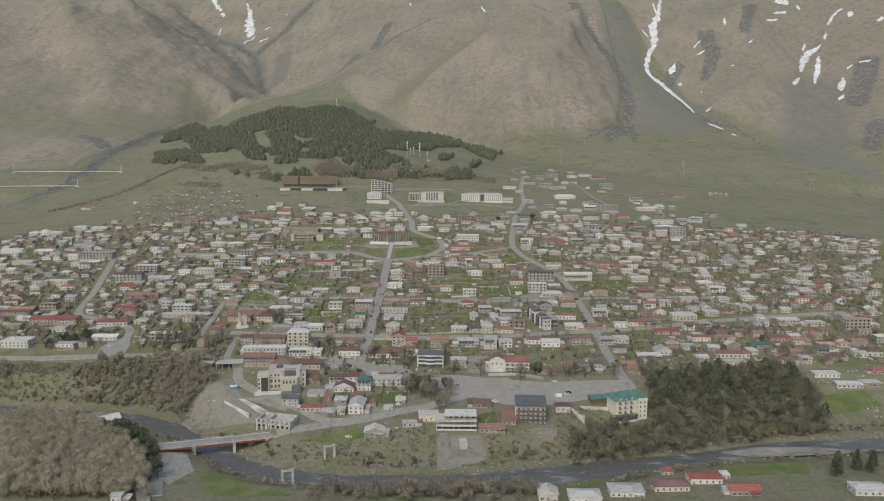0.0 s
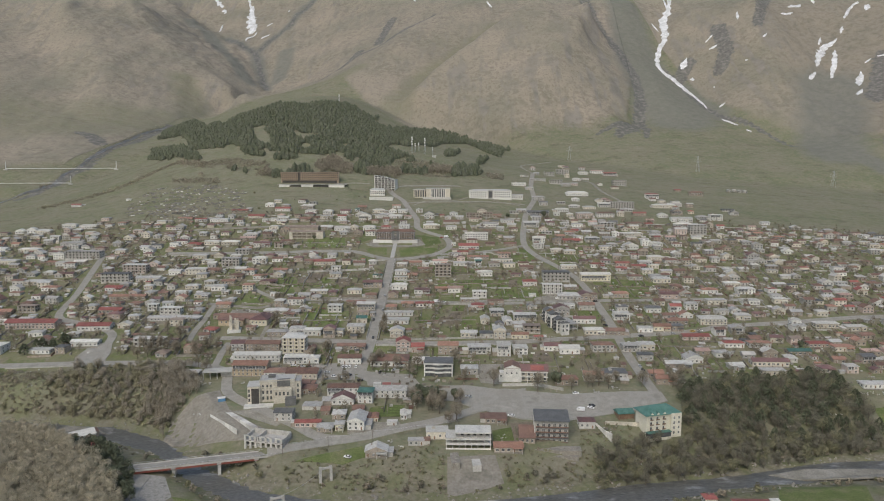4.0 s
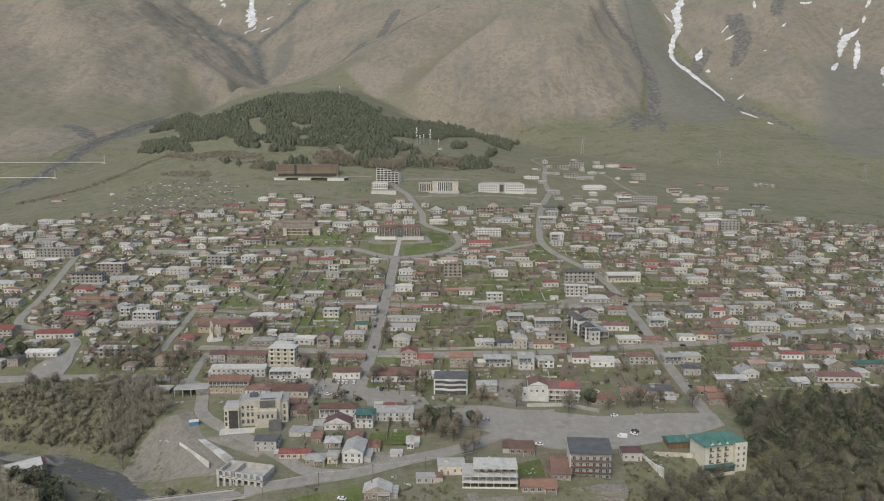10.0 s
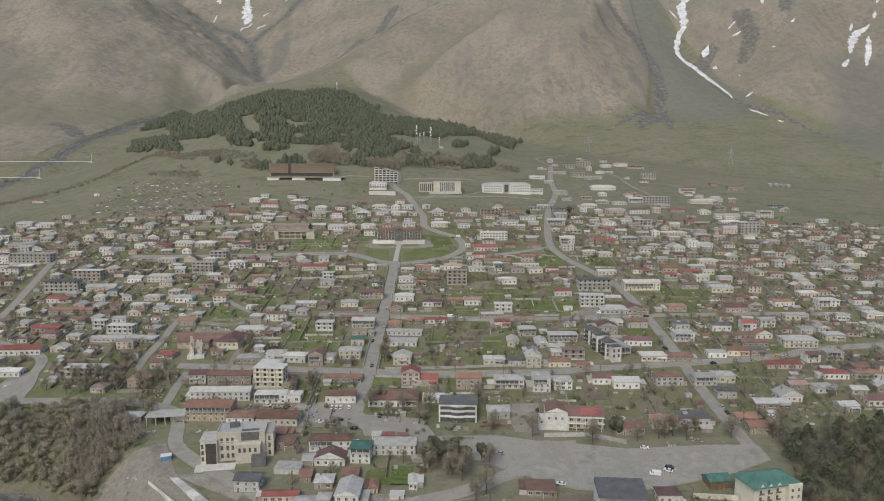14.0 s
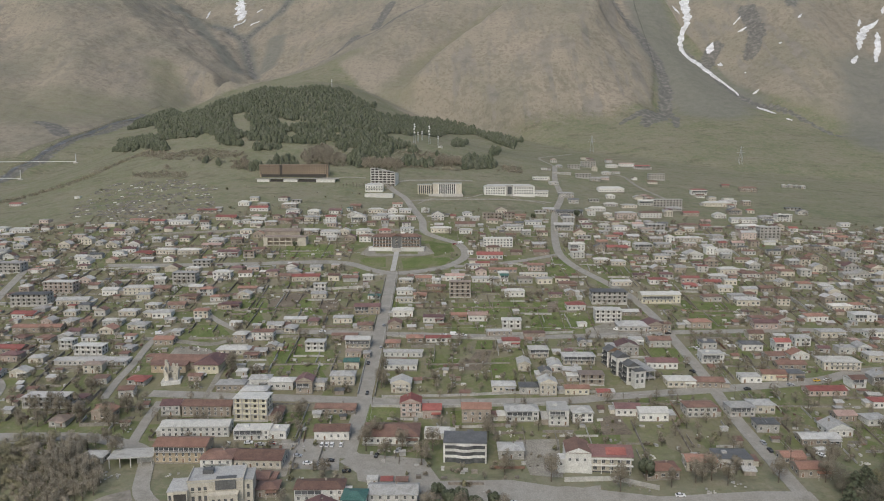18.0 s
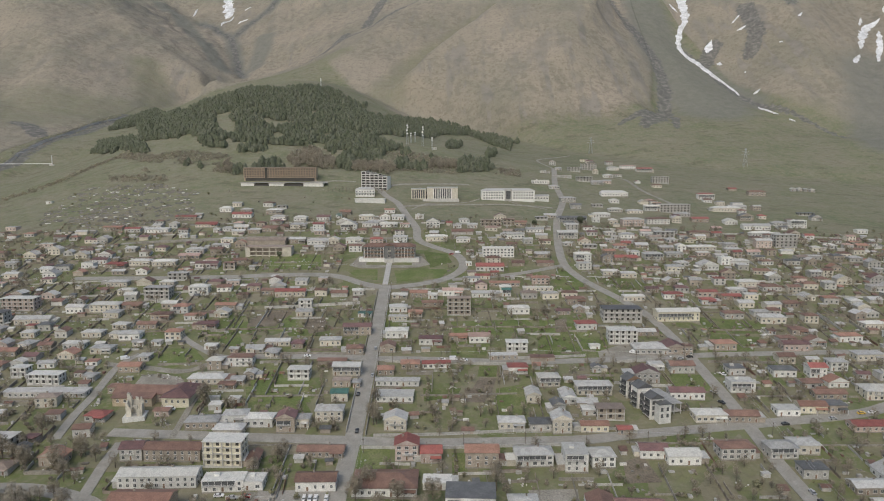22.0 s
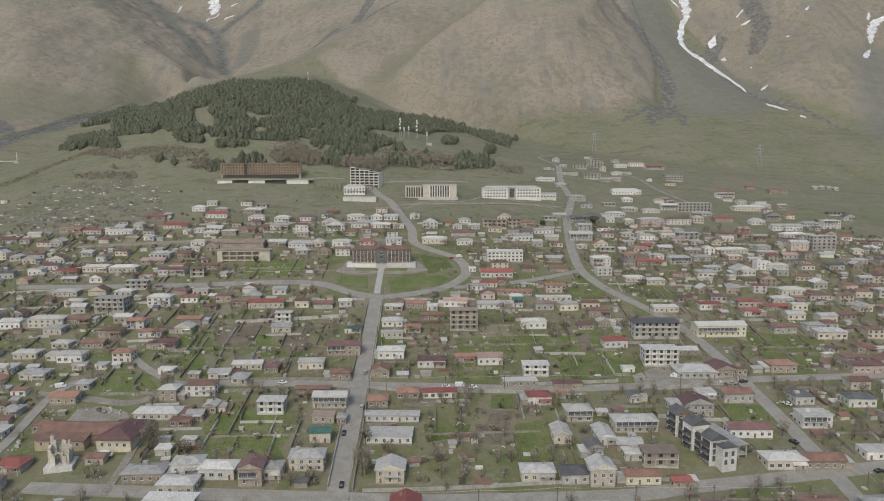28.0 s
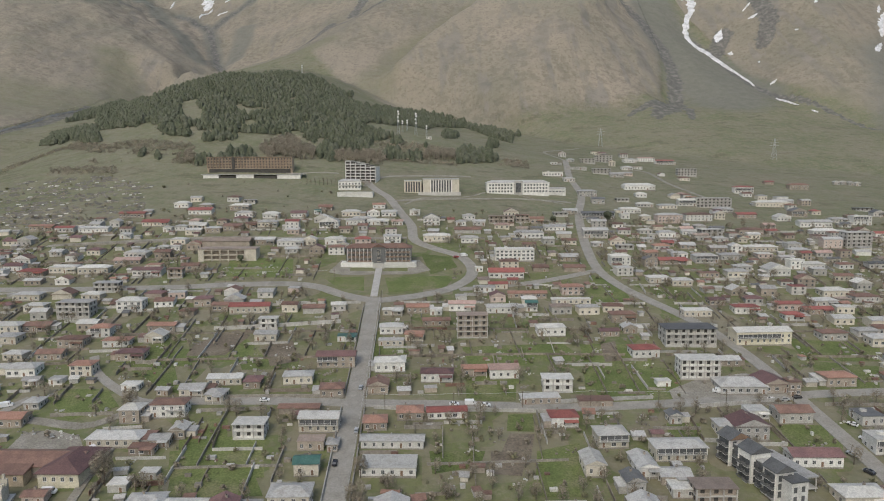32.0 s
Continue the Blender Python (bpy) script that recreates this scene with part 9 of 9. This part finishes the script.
plant(tree_kind("pine_tree", "round", [PINE], "dark green spreading pine tree", 9, 3.4, 900, 0.45, 22), [(-22, 512), (-17, 505), (-24, 500), (-6, 503), (2, 505), (74, 528), (-163, 893), (281, 600), (-12, 507), (130, 1010), (80, 1000)], 32)
plant(tree_kind("pine_tree", "pine", [PINE], "dark green pine tree by the river", 13, 3.0, 900, 0.7, 23), [(250, 401), (256, 397), (233, 392), (262, 404)], 33)

# ---- bridge and river bank ----


def bridge():
    me = thing("bridge", -145, 436.5, "concrete road bridge with red steel girders over the river", "bridge", 15.5, z=-6.2)
    L = 82
    block(me, "deck", -L / 2, L / 2, -4.2, 4.2, -0.9, 0, CONCRETE)
    block(me, "carriageway", -L / 2, L / 2, -3.2, 3.2, 0.004, 0.06, ASPHALT)
    for s in (-1, 1):
        block(me, "girder", -L / 2 + 4, L / 2 - 10, s * 3.7 - 0.2, s * 3.7 + 0.2, -2.2, -0.9, RUST)
        block(me, "parapet", -L / 2, L / 2, s * 4.1 - 0.12, s * 4.1 + 0.12, 0, 0.35, CONCRETE)
        rail = block(me, "rail", -L / 2, L / 2, s * 4.1 - 0.05, s * 4.1 + 0.05, 0.95, 1.05, STEEL)
        for i in range(21):
            part("rail_post", column_thin(0.95), rail, place=pose(-L / 2 + 1 + i * 4, s * 4.1, 0.05))
    for x in (-16, 9, 30):
        block(me, "pier", x - 0.9, x + 0.9, -3, 3, -12, -2.0, CONCRETE)
        block(me, "pier_cap", x - 1.2, x + 1.2, -4, 4, -2.0, -0.9, CONCRETE)
    block(me, "abutment", -L / 2 - 6, -L / 2 + 1.5, -5, 5, -9, -0.1, RUBBLE)
    block(me, "abutment", L / 2 - 3, L / 2 + 1, -5, 5, -9, -0.9, RUBBLE)


bridge()
ribbon("bank_road", [(-183, 426), (-189, 414), (-184, 396), (-170, 372), (-158, 350), (-150, 325), (-150, 290)], 6.5, GRAVEL, lift=1.2, label="pale gravel road on the near bank")
plate("gravel_bar", [(184, 438), (209, 446), (247, 447), (275, 442), (300, 438), (262, 433), (230, 430), (200, 432)], GRAVEL, "pale gravel bar in the river", 1.7, "gravel bar")
plate("gravel_bar", [(-262, 508), (-240, 503), (-228, 494), (-246, 496), (-268, 502)], GRAVEL, "pale gravel bar in the river", 1.7, "gravel bar")


def portal(x, y, turn, label):
    me = thing("bridge_portal", x, y, label, "ruin", turn)
    for s in (-1, 1):
        block(me, "pillar", s * 3 - 0.7, s * 3 + 0.7, -0.7, 0.7, -2, 9, CONCRETE)
    block(me, "beam", -3.7, 3.7, -0.5, 0.5, 7.6, 8.6, CONCRETE)
    return me


portal(-71, 421, 20, "old concrete portal of a lost footbridge on grass")
portal(-91, 391, 20, "old concrete portal of a lost footbridge by the water")


def cable(a, b, sag, r=0.06, name="cable", label="slack steel cable between portals"):
    c = bpy.data.curves.new(name, "CURVE")
    c.dimensions, c.bevel_depth = "3D", r
    s = c.splines.new("POLY")
    s.points.add(12)
    for i in range(13):
        u = i / 12
        s.points[i].co = (*(Vector(a).lerp(Vector(b), u) - Vector((0, 0, sag * 4 * u * (1 - u)))), 1)
    c.materials.append(STEEL)
    tagged(new(name, c), label, "cable")


cable((-71, 421, at(-71, 421) + 8.6), (-91, 391, at(-91, 391) + 8.6), 2.0)
house(-246, 480, 30, 12, 0.9, "gWw", 40)
house(-222, 462, 8, 7, 1, "gRc", 20)
house(-174, 355, 6.5, 6, 1.6, "gSw")


def slope_works():
    """Channel, kerbs and machines on the bare slope below the hotel."""
    me = thing("concrete_channel", -135, 480, "white concrete steps and kerbs down a bare gravel slope", "steps", -45)
    for i in range(9):
        block(me, "step", -20 + i * 4.2, -16.2 + i * 4.2, -1.6, 1.6, -2, 2.0 - 0.05 * i, WALL_MAT["w"] if i in (1, 2, 5, 6) else CONCRETE)
    for i in range(7):
        block(me, "kerb", -24 + i * 5, -19.3 + i * 5, -9.2, -8.8, -3, 0.7, WALL_MAT["w"])
    tank = thing("blue_tank", -156, 507, "blue plastic sheeting over stacked material", "tank", 20)
    block(tank, "stack", -2.4, 2.4, -1.6, 1.6, -1, 2.2, shade("blue_plastic", [(0.07, 0.18, 0.32), (0.12, 0.26, 0.42)], 0.5, size=1))
    block(tank, "lid", -2.6, 2.6, -1.8, 1.8, 2.2, 2.5, TRIM)


slope_works()

# ---- vehicles ----
PAINT = {"white": shade("white_paint", [(0.66, 0.66, 0.65), (0.74, 0.74, 0.73)], 0.3, size=2, stain=0.06, spec=0.5), "silver": shade("silver_paint", [(0.38, 0.39, 0.4), (0.45, 0.46, 0.47)], 0.3, metal=0.3, size=2, stain=0.06), "black": shade("black_paint", [(0.025, 0.025, 0.028), (0.04, 0.04, 0.042)], 0.25, size=2, stain=0.05, spec=0.5), "red": shade("red_paint", [(0.3, 0.04, 0.035), (0.36, 0.06, 0.05)], 0.3, size=2, stain=0.06), "yellow": shade("yellow_paint", [(0.6, 0.38, 0.05), (0.66, 0.44, 0.08)], 0.3, size=2, stain=0.06)}
TYRE = shade("tyre_rubber", [(0.02, 0.02, 0.02), (0.03, 0.03, 0.03)], 0.9, size=1)


def ring(n, r, w):
    v = [(r * math.cos(i * 6.283 / n), y, r * math.sin(i * 6.283 / n)) for y in (-w / 2, w / 2) for i in range(n)]
    f = [tuple(range(n)), tuple(range(2 * n - 1, n - 1, -1))] + [(i, n + i, n + (i + 1) % n, (i + 1) % n) for i in range(n)]
    return v, f


def loft(sections):
    """A body through cross-sections (x, half width, low, high)."""
    v, f = [], []
    for x, w, lo, hi in sections:
        v += [(x, -w, lo), (x, w, lo), (x, w * 0.96, hi), (x, -w * 0.96, hi)]
    for i in range(len(sections) - 1):
        for j in range(4):
            f.append((4 * i + j, 4 * i + (j + 1) % 4, 4 * i + 4 + (j + 1) % 4, 4 * i + 4 + j))
    k = 4 * (len(sections) - 1)
    return v, f + [(0, 3, 2, 1), (k, k + 1, k + 2, k + 3)]


def vehicle(colour, van=False):
    me = tagged(new("van" if van else "car"), "%s parked %s on the asphalt" % (colour, "van" if van else "passenger car"), "van" if van else "car", "parked vehicles")
    if van:
        body = loft([(-2.6, 0.95, 0.35, 2.2), (1.3, 0.98, 0.35, 2.25), (1.9, 0.95, 0.35, 1.35), (2.6, 0.9, 0.4, 1.05)])
        glass = loft([(0.9, 0.99, 1.3, 2.05), (1.38, 0.97, 1.3, 2.05), (1.92, 0.9, 1.25, 1.42)])
    else:
        body = loft([(-2.15, 0.8, 0.4, 0.95), (-1.9, 0.86, 0.3, 1.0), (0.9, 0.88, 0.3, 1.0), (1.9, 0.85, 0.32, 0.85), (2.15, 0.75, 0.4, 0.7)])
        glass = loft([(-1.75, 0.76, 0.98, 1.02), (-1.15, 0.7, 0.98, 1.42), (0.3, 0.7, 0.98, 1.44), (1.05, 0.76, 0.98, 1.02)])
    part("body", mesh_of("body", *body, [PAINT[colour]]), me)
    part("window_band" if van else "cabin_glass", mesh_of("cabin_glass", *glass, [GLASS]), me)
    if not van:
        part("roof_panel", mesh_of("roof_panel", *loft([(-1.1, 0.66, 1.4, 1.46), (0.25, 0.66, 1.42, 1.48)]), [PAINT[colour]]), me)
    wheel = once("wheel", lambda: mesh_of("wheel", *ring(10, 0.33, 0.22), [TYRE]))
    for x in (-1.35, 1.35):
        for y in (-0.82, 0.82):
            part("wheel", wheel, me, place=pose(x, y, 0.33))
    for y in (-0.6, 0.6):
        part("headlight", once("headlight", lambda: Shape().box(-0.04, 0.04, -0.16, 0.16, -0.08, 0.08).mesh("headlight", [TRIM])), me, place=pose(2.56 if van else 2.1, y, 0.72))
    return me


SPOTS = {
    "white": [(-80.4, 556, 90), (-78, 556, 90), (-75.5, 556, 90), (-70.9, 556, 90), (-84.7, 540, 0), (-76.9, 538.6, 20), (-118, 558.8, 5), (-19.6, 692, 0), (123.6, 694.2, 0), (147.6, 673.4, 130), (145.7, 662.1, 130), (85.8, 516.2, 0), (92.1, 496.9, 150), (38.3, 485.4, 170), (165.3, 549.1, 120), (211, 629.7, 5), (-61.1, 437.8, 165), (-103.8, 697.3, 0), (-5.9, 690.5, 0)],
    "silver": [(-90.7, 546.4, 0), (-80, 538.6, 60), (-111.5, 557.2, 0), (-60.8, 671.2, 88), (129.3, 694.3, 0), (133.9, 651.2, 120), (141.5, 559, 95), (186.1, 623.5, 8), (-62.1, 707.9, 88), (298.9, 653.5, 8), (-42, 551.8, 70), (11.5, 510.3, 160)],
    "black": [(-74.1, 542.1, 0), (-65.1, 533.4, 10), (-63.6, 610.7, 90), (-66.9, 648.5, 88), (136.1, 696.5, 10), (133.5, 639.5, 120), (158.2, 617.7, 8), (141.8, 552, 95), (-52.3, 546.8, 80), (93.5, 499.5, 150)],
    "red": [(-106, 558, -8), (-9, 902, 20)],
    "yellow": [(204.6, 629, 5)],
}


def park(me, spots, paved=0.36):
    for i, (x, y, r) in enumerate(spots):
        z = at(x, y) + paved
        slope = math.degrees(math.atan(0.145))
        c, s = math.cos(radians(r)), math.sin(radians(r))
        m = pose(x, y, z) @ pose(0, 0, 0, slope) @ pose(0, 0, 0, 0, 0, r)
        if i == 0:
            me.matrix_basis = m
        else:
            copy_thing(me, m)


for colour, spots in SPOTS.items():
    park(vehicle(colour), spots)
park(vehicle("white", True), [(102, 701.5, 160), (-12.4, 692.2, 0), (-218.7, 699.9, 20), (-163.2, 661.5, 140), (-166.8, 634.9, 0), (85, 494, 170), (-60, 935, 0), (-3, 905, 15)])

# ---- poles, masts and pylons ----


def pole_kind():
    me = tagged(new("utility_pole"), "grey wooden utility pole with crossarm", "pole", "utility poles")
    v, f = ring(8, 0.14, 8.4)
    part("post", mesh_of("post", [(x, z, y + 3.6) for x, y, z in v], f, [BARK]), me)
    part("crossarm", Shape().box(-0.9, 0.9, -0.07, 0.07, 7.0, 7.15).mesh("crossarm", [BARK]), me)
    for x in (-0.75, 0, 0.75):
        part("insulator", once("insulator", lambda: Shape().box(-0.06, 0.06, -0.06, 0.06, 7.15, 7.4).mesh("insulator", [TRIM])), me, place=pose(x, 0, 0))
    return me


pole = pole_kind()
lines = [[(-58.5, 560 + 32 * i) for i in range(9)], [(-50 + 30 * i, 688.5) for i in range(7)], [(-40 + 30 * i, 596) for i in range(6)], [(146, 540 + 33 * i) for i in range(5)], [(120 - 3 * i, 760 + 34 * i) for i in range(6)], [(-200 + 36 * i, 855) for i in range(4)], [(-100 + 26 * i, 442 + 6 * i) for i in range(5)]]
first = True
for row in lines:
    tops = []
    for x, y in row:
        m = pose(x, y, at(x, y))
        if first:
            pole.matrix_basis, first = m, False
        else:
            copy_thing(pole, m)
        tops.append((x, y, at(x, y) + 7.4))
    for a, b in zip(tops, tops[1:]):
        for o in (-0.75, 0.75):
            cable((a[0] + o, a[1], a[2]), (b[0] + o, b[1], b[2]), 0.5, 0.03, "power_line", "thin sagging overhead power line")


def lattice(name, label, category, group, h, foot, arms=()):
    """A four-legged lattice mast with crossed braces."""
    me = tagged(new(name), label, category, group)

    def bar(n, p, q, r):
        p, q = Vector(p), Vector(q)
        L = (q - p).length
        ob = part(n, Shape().box(-r, r, -r, r, 0, L).mesh(n, [STEEL]), me)
        ob.matrix_basis = Matrix.Translation(p) @ (q - p).to_track_quat("Z", "Y").to_matrix().to_4x4()

    legs = [(-1, -1), (1, -1), (1, 1), (-1, 1)]
    for a, b in legs:
        bar("leg", (a * foot, b * foot, -1), (a * 0.35, b * 0.35, h), 0.11)
    n = max(4, int(h / 5))
    for i in range(n):
        r0, r1 = foot + (0.35 - foot) * i / n, foot + (0.35 - foot) * (i + 1) / n
        v, f = [], []
        for (a, b), (c, d) in zip(legs, legs[1:] + legs[:1]):
            p, q, r = Vector((a * r0, b * r0, h * i / n)), Vector((c * r1, d * r1, h * (i + 1) / n)), 0.07
            k = len(v)
            v += [p + Vector((r, 0, 0)), p + Vector((-r, r, 0)), p + Vector((-r, -r, 0)), q + Vector((r, 0, 0)), q + Vector((-r, r, 0)), q + Vector((-r, -r, 0))]
            f += [(k, k + 1, k + 4, k + 3), (k + 1, k + 2, k + 5, k + 4), (k + 2, k, k + 3, k + 5)]
        part("bracing", mesh_of("bracing", v, f, [STEEL]), me)
    for z, w in arms:
        bar("arm", (-w, 0, z), (w, 0, z), 0.15)
    return me


def stand(me, spots):
    for i, (x, y) in enumerate(spots):
        m = pose(x, y, at(x, y))
        if i == 0:
            me.matrix_basis = m
        else:
            copy_thing(me, m)


mast = lattice("radio_mast", "tall grey lattice radio mast with white dishes", "mast", "masts on the hill", 30, 1.6)
for z, a in ((28, 0), (25, 40), (21, -40), (16, 10)):
    v, f = ring(12, 1.3, 0.7)
    part("dish", once("dish", lambda: mesh_of("dish", v, f, [TRIM])), mast, place=pose(0.8 * math.sin(radians(a)), -0.9, z, 0, 0, a))
stand(mast, [(-65, 1331), (-42, 1333)])
small = lattice("antenna_mast", "small grey lattice antenna mast with white panels", "mast", "masts on the hill", 15, 0.9)
for z in (14, 11):
    part("panel", once("panel", lambda: Shape().box(-1.0, 1.0, -0.3, 0.3, -0.9, 0.9).mesh("panel", [TRIM])), small, place=pose(0, -0.8, z))
stand(small, [(-54, 1358), (-28, 1334), (-60, 1345), (-250, 1700)])
stand(lattice("pylon", "grey lattice power pylon in the meadow", "pylon", "power pylons", 30, 3.2, ((24, 6), (20, 7), (28, 4))), [(488, 1433), (720, 1371), (257, 1548)])
house(-25, 1322, 8, 6, 0.9, "fWw")
house(-572, 1129, 17, 9, 1, "gRw")
house(-489, 1123, 8, 6, 0.8, "fWw")
house(128, 1262, 9, 7, 1, "fWw")
house(-80, 1206, 10, 7, 1, "gBb")


def pipe_bridge(x0, y0, x1, y1):
    """A pipe hung level across the river bed between two posts on footings."""
    me = thing("pipe_bridge", x1, y1, "long pale pipe hung level between two posts over a river bed", "pipe", 0, "pipe bridges")
    z = at(x1, y1)
    dx, dy, dz = x0 - x1, y0 - y1, max(at(x0, y0) - z, -2) + 1.4
    L = math.hypot(dx, dy)
    v, f = ring(10, 0.55, L)
    side = Vector((dx / L, dy / L, 0))
    pipe = part("pipe", mesh_of("pipe", v, f, [TRIM]), me)
    pipe.matrix_basis = Matrix.Translation((dx / 2, dy / 2, 2.6)) @ side.to_track_quat("Y", "Z").to_matrix().to_4x4()
    for px, py, pz in ((0, 0, 0), (dx, dy, dz - 1.4)):
        post = part("post", Shape().box(-0.5, 0.5, -0.5, 0.5, -6, 16).mesh("post", [STEEL]), me, place=pose(px, py, pz))
        part("footing", Shape().box(-4.5, 3, -1.5, 1.5, -6, 1.6).mesh("footing", [CONCRETE]), post)
    for s in (0.25, 0.5, 0.75):
        part("hanger", Shape().box(-0.12, 0.12, -0.12, 0.12, 2.6, 4.0).mesh("hanger", [STEEL]), me, place=pose(dx * s, dy * s, 0))


ribbon("side_stream", [(-775, 1200), (-769, 1296), (-737, 1326), (-730, 1420), (-726, 1472), (-730, 1557), (-729, 1689), (-701, 1830)], 9, WATER, label="narrow dark stream coming down the valley side", category="stream")
pipe_bridge(-900, 1335, -702, 1358)
pipe_bridge(-852, 1407, -654, 1441)
ribbon("hill_track", [(150, 1300), (138, 1370), (150, 1430), (215, 1520)], 4, GRAVEL, label="pale track winding up the meadow")


def graves():
    rng = random.Random(4)
    sh = Shape()
    xs, ys = [p[0] for p in GRAVES], [p[1] for p in GRAVES]
    for _ in range(1900):
        x, y = rng.uniform(min(xs), max(xs)), rng.uniform(min(ys), max(ys))
        if not inside(x, y, GRAVES) or grain(np.array([x / 35]), np.array([y / 12]), 36)[0] < -0.1:
            continue
        z, w = at(x, y), rng.uniform(0.6, 2.0)
        sh.box(x - w, x + w, y - w * 0.6, y + w * 0.6, z - 0.5, z + rng.uniform(0.25, 0.7), rng.choice((0, 0, 0, 2, 2, 1)))
        if rng.random() < 0.6:
            sh.box(x - 0.45, x + 0.45, y + w * 0.4, y + w * 0.4 + 0.2, z, z + rng.uniform(0.7, 1.6), rng.choice((0, 0, 2)))
        if rng.random() < 0.35:
            for s in (-1, 1):
                sh.box(x - w - 0.6, x + w + 0.6, y + s * (w * 0.6 + 0.5) - 0.05, y + s * (w * 0.6 + 0.5) + 0.05, z - 0.4, z + 0.9, 2)
    tagged(new("gravestones", sh.mesh("gravestones", [RUBBLE, WALL_MAT["w"], SCREE2])), "scattered pale and dark stones of a hillside graveyard", "stones", kind="stuff")
    wood("meadow_bushes", scatter(GRAVES, 22, 41, 0.7) + scatter([(-420, 1020), (-120, 1020), (-120, 1130), (-420, 1230)], 24, 42, 0.4, clear=True), "round", [PALETWIG, SPRING, PALETWIG, BARK], "low brown bushes on the meadow", "bushes", leaf=0.5, n=50, size=(1.2, 2.8), wide=0.6, seed=43, trunks=False)


graves()
# row of young trees below the long hotel
wood("young_tree_row", [(-150 + 4.2 * i, 1108 - 0.3 * i) for i in range(16)], "bare", [TWIG, BARK], "row of slim young leafless trees", "trees", leaf=0.9, n=40, size=(6, 9), wide=0.2, seed=44)
rocks = random.Random(12)


def boulders():
    sh = Shape()
    for _ in range(700):
        x = rocks.uniform(-300, 330)
        y = lerp_x(x, RIVER) + rocks.choice((-1, 1)) * rocks.uniform(9, 19)
        r, z = rocks.uniform(0.4, 1.5), at(x, y)
        a = [rocks.uniform(0.6, 1) for _ in range(6)]
        sh.add([(x - r * a[0], y, z), (x + r * a[1], y, z), (x, y - r * a[2], z), (x, y + r * a[3], z), (x, y, z + r * a[4]), (x, y, z - r)], [(0, 2, 4), (2, 1, 4), (1, 3, 4), (3, 0, 4), (2, 0, 5), (1, 2, 5), (3, 1, 5), (0, 3, 5)])
    tagged(new("boulders", sh.mesh("boulders", [RUBBLE])), "grey boulders along the river edge", "boulders", kind="stuff")


boulders()
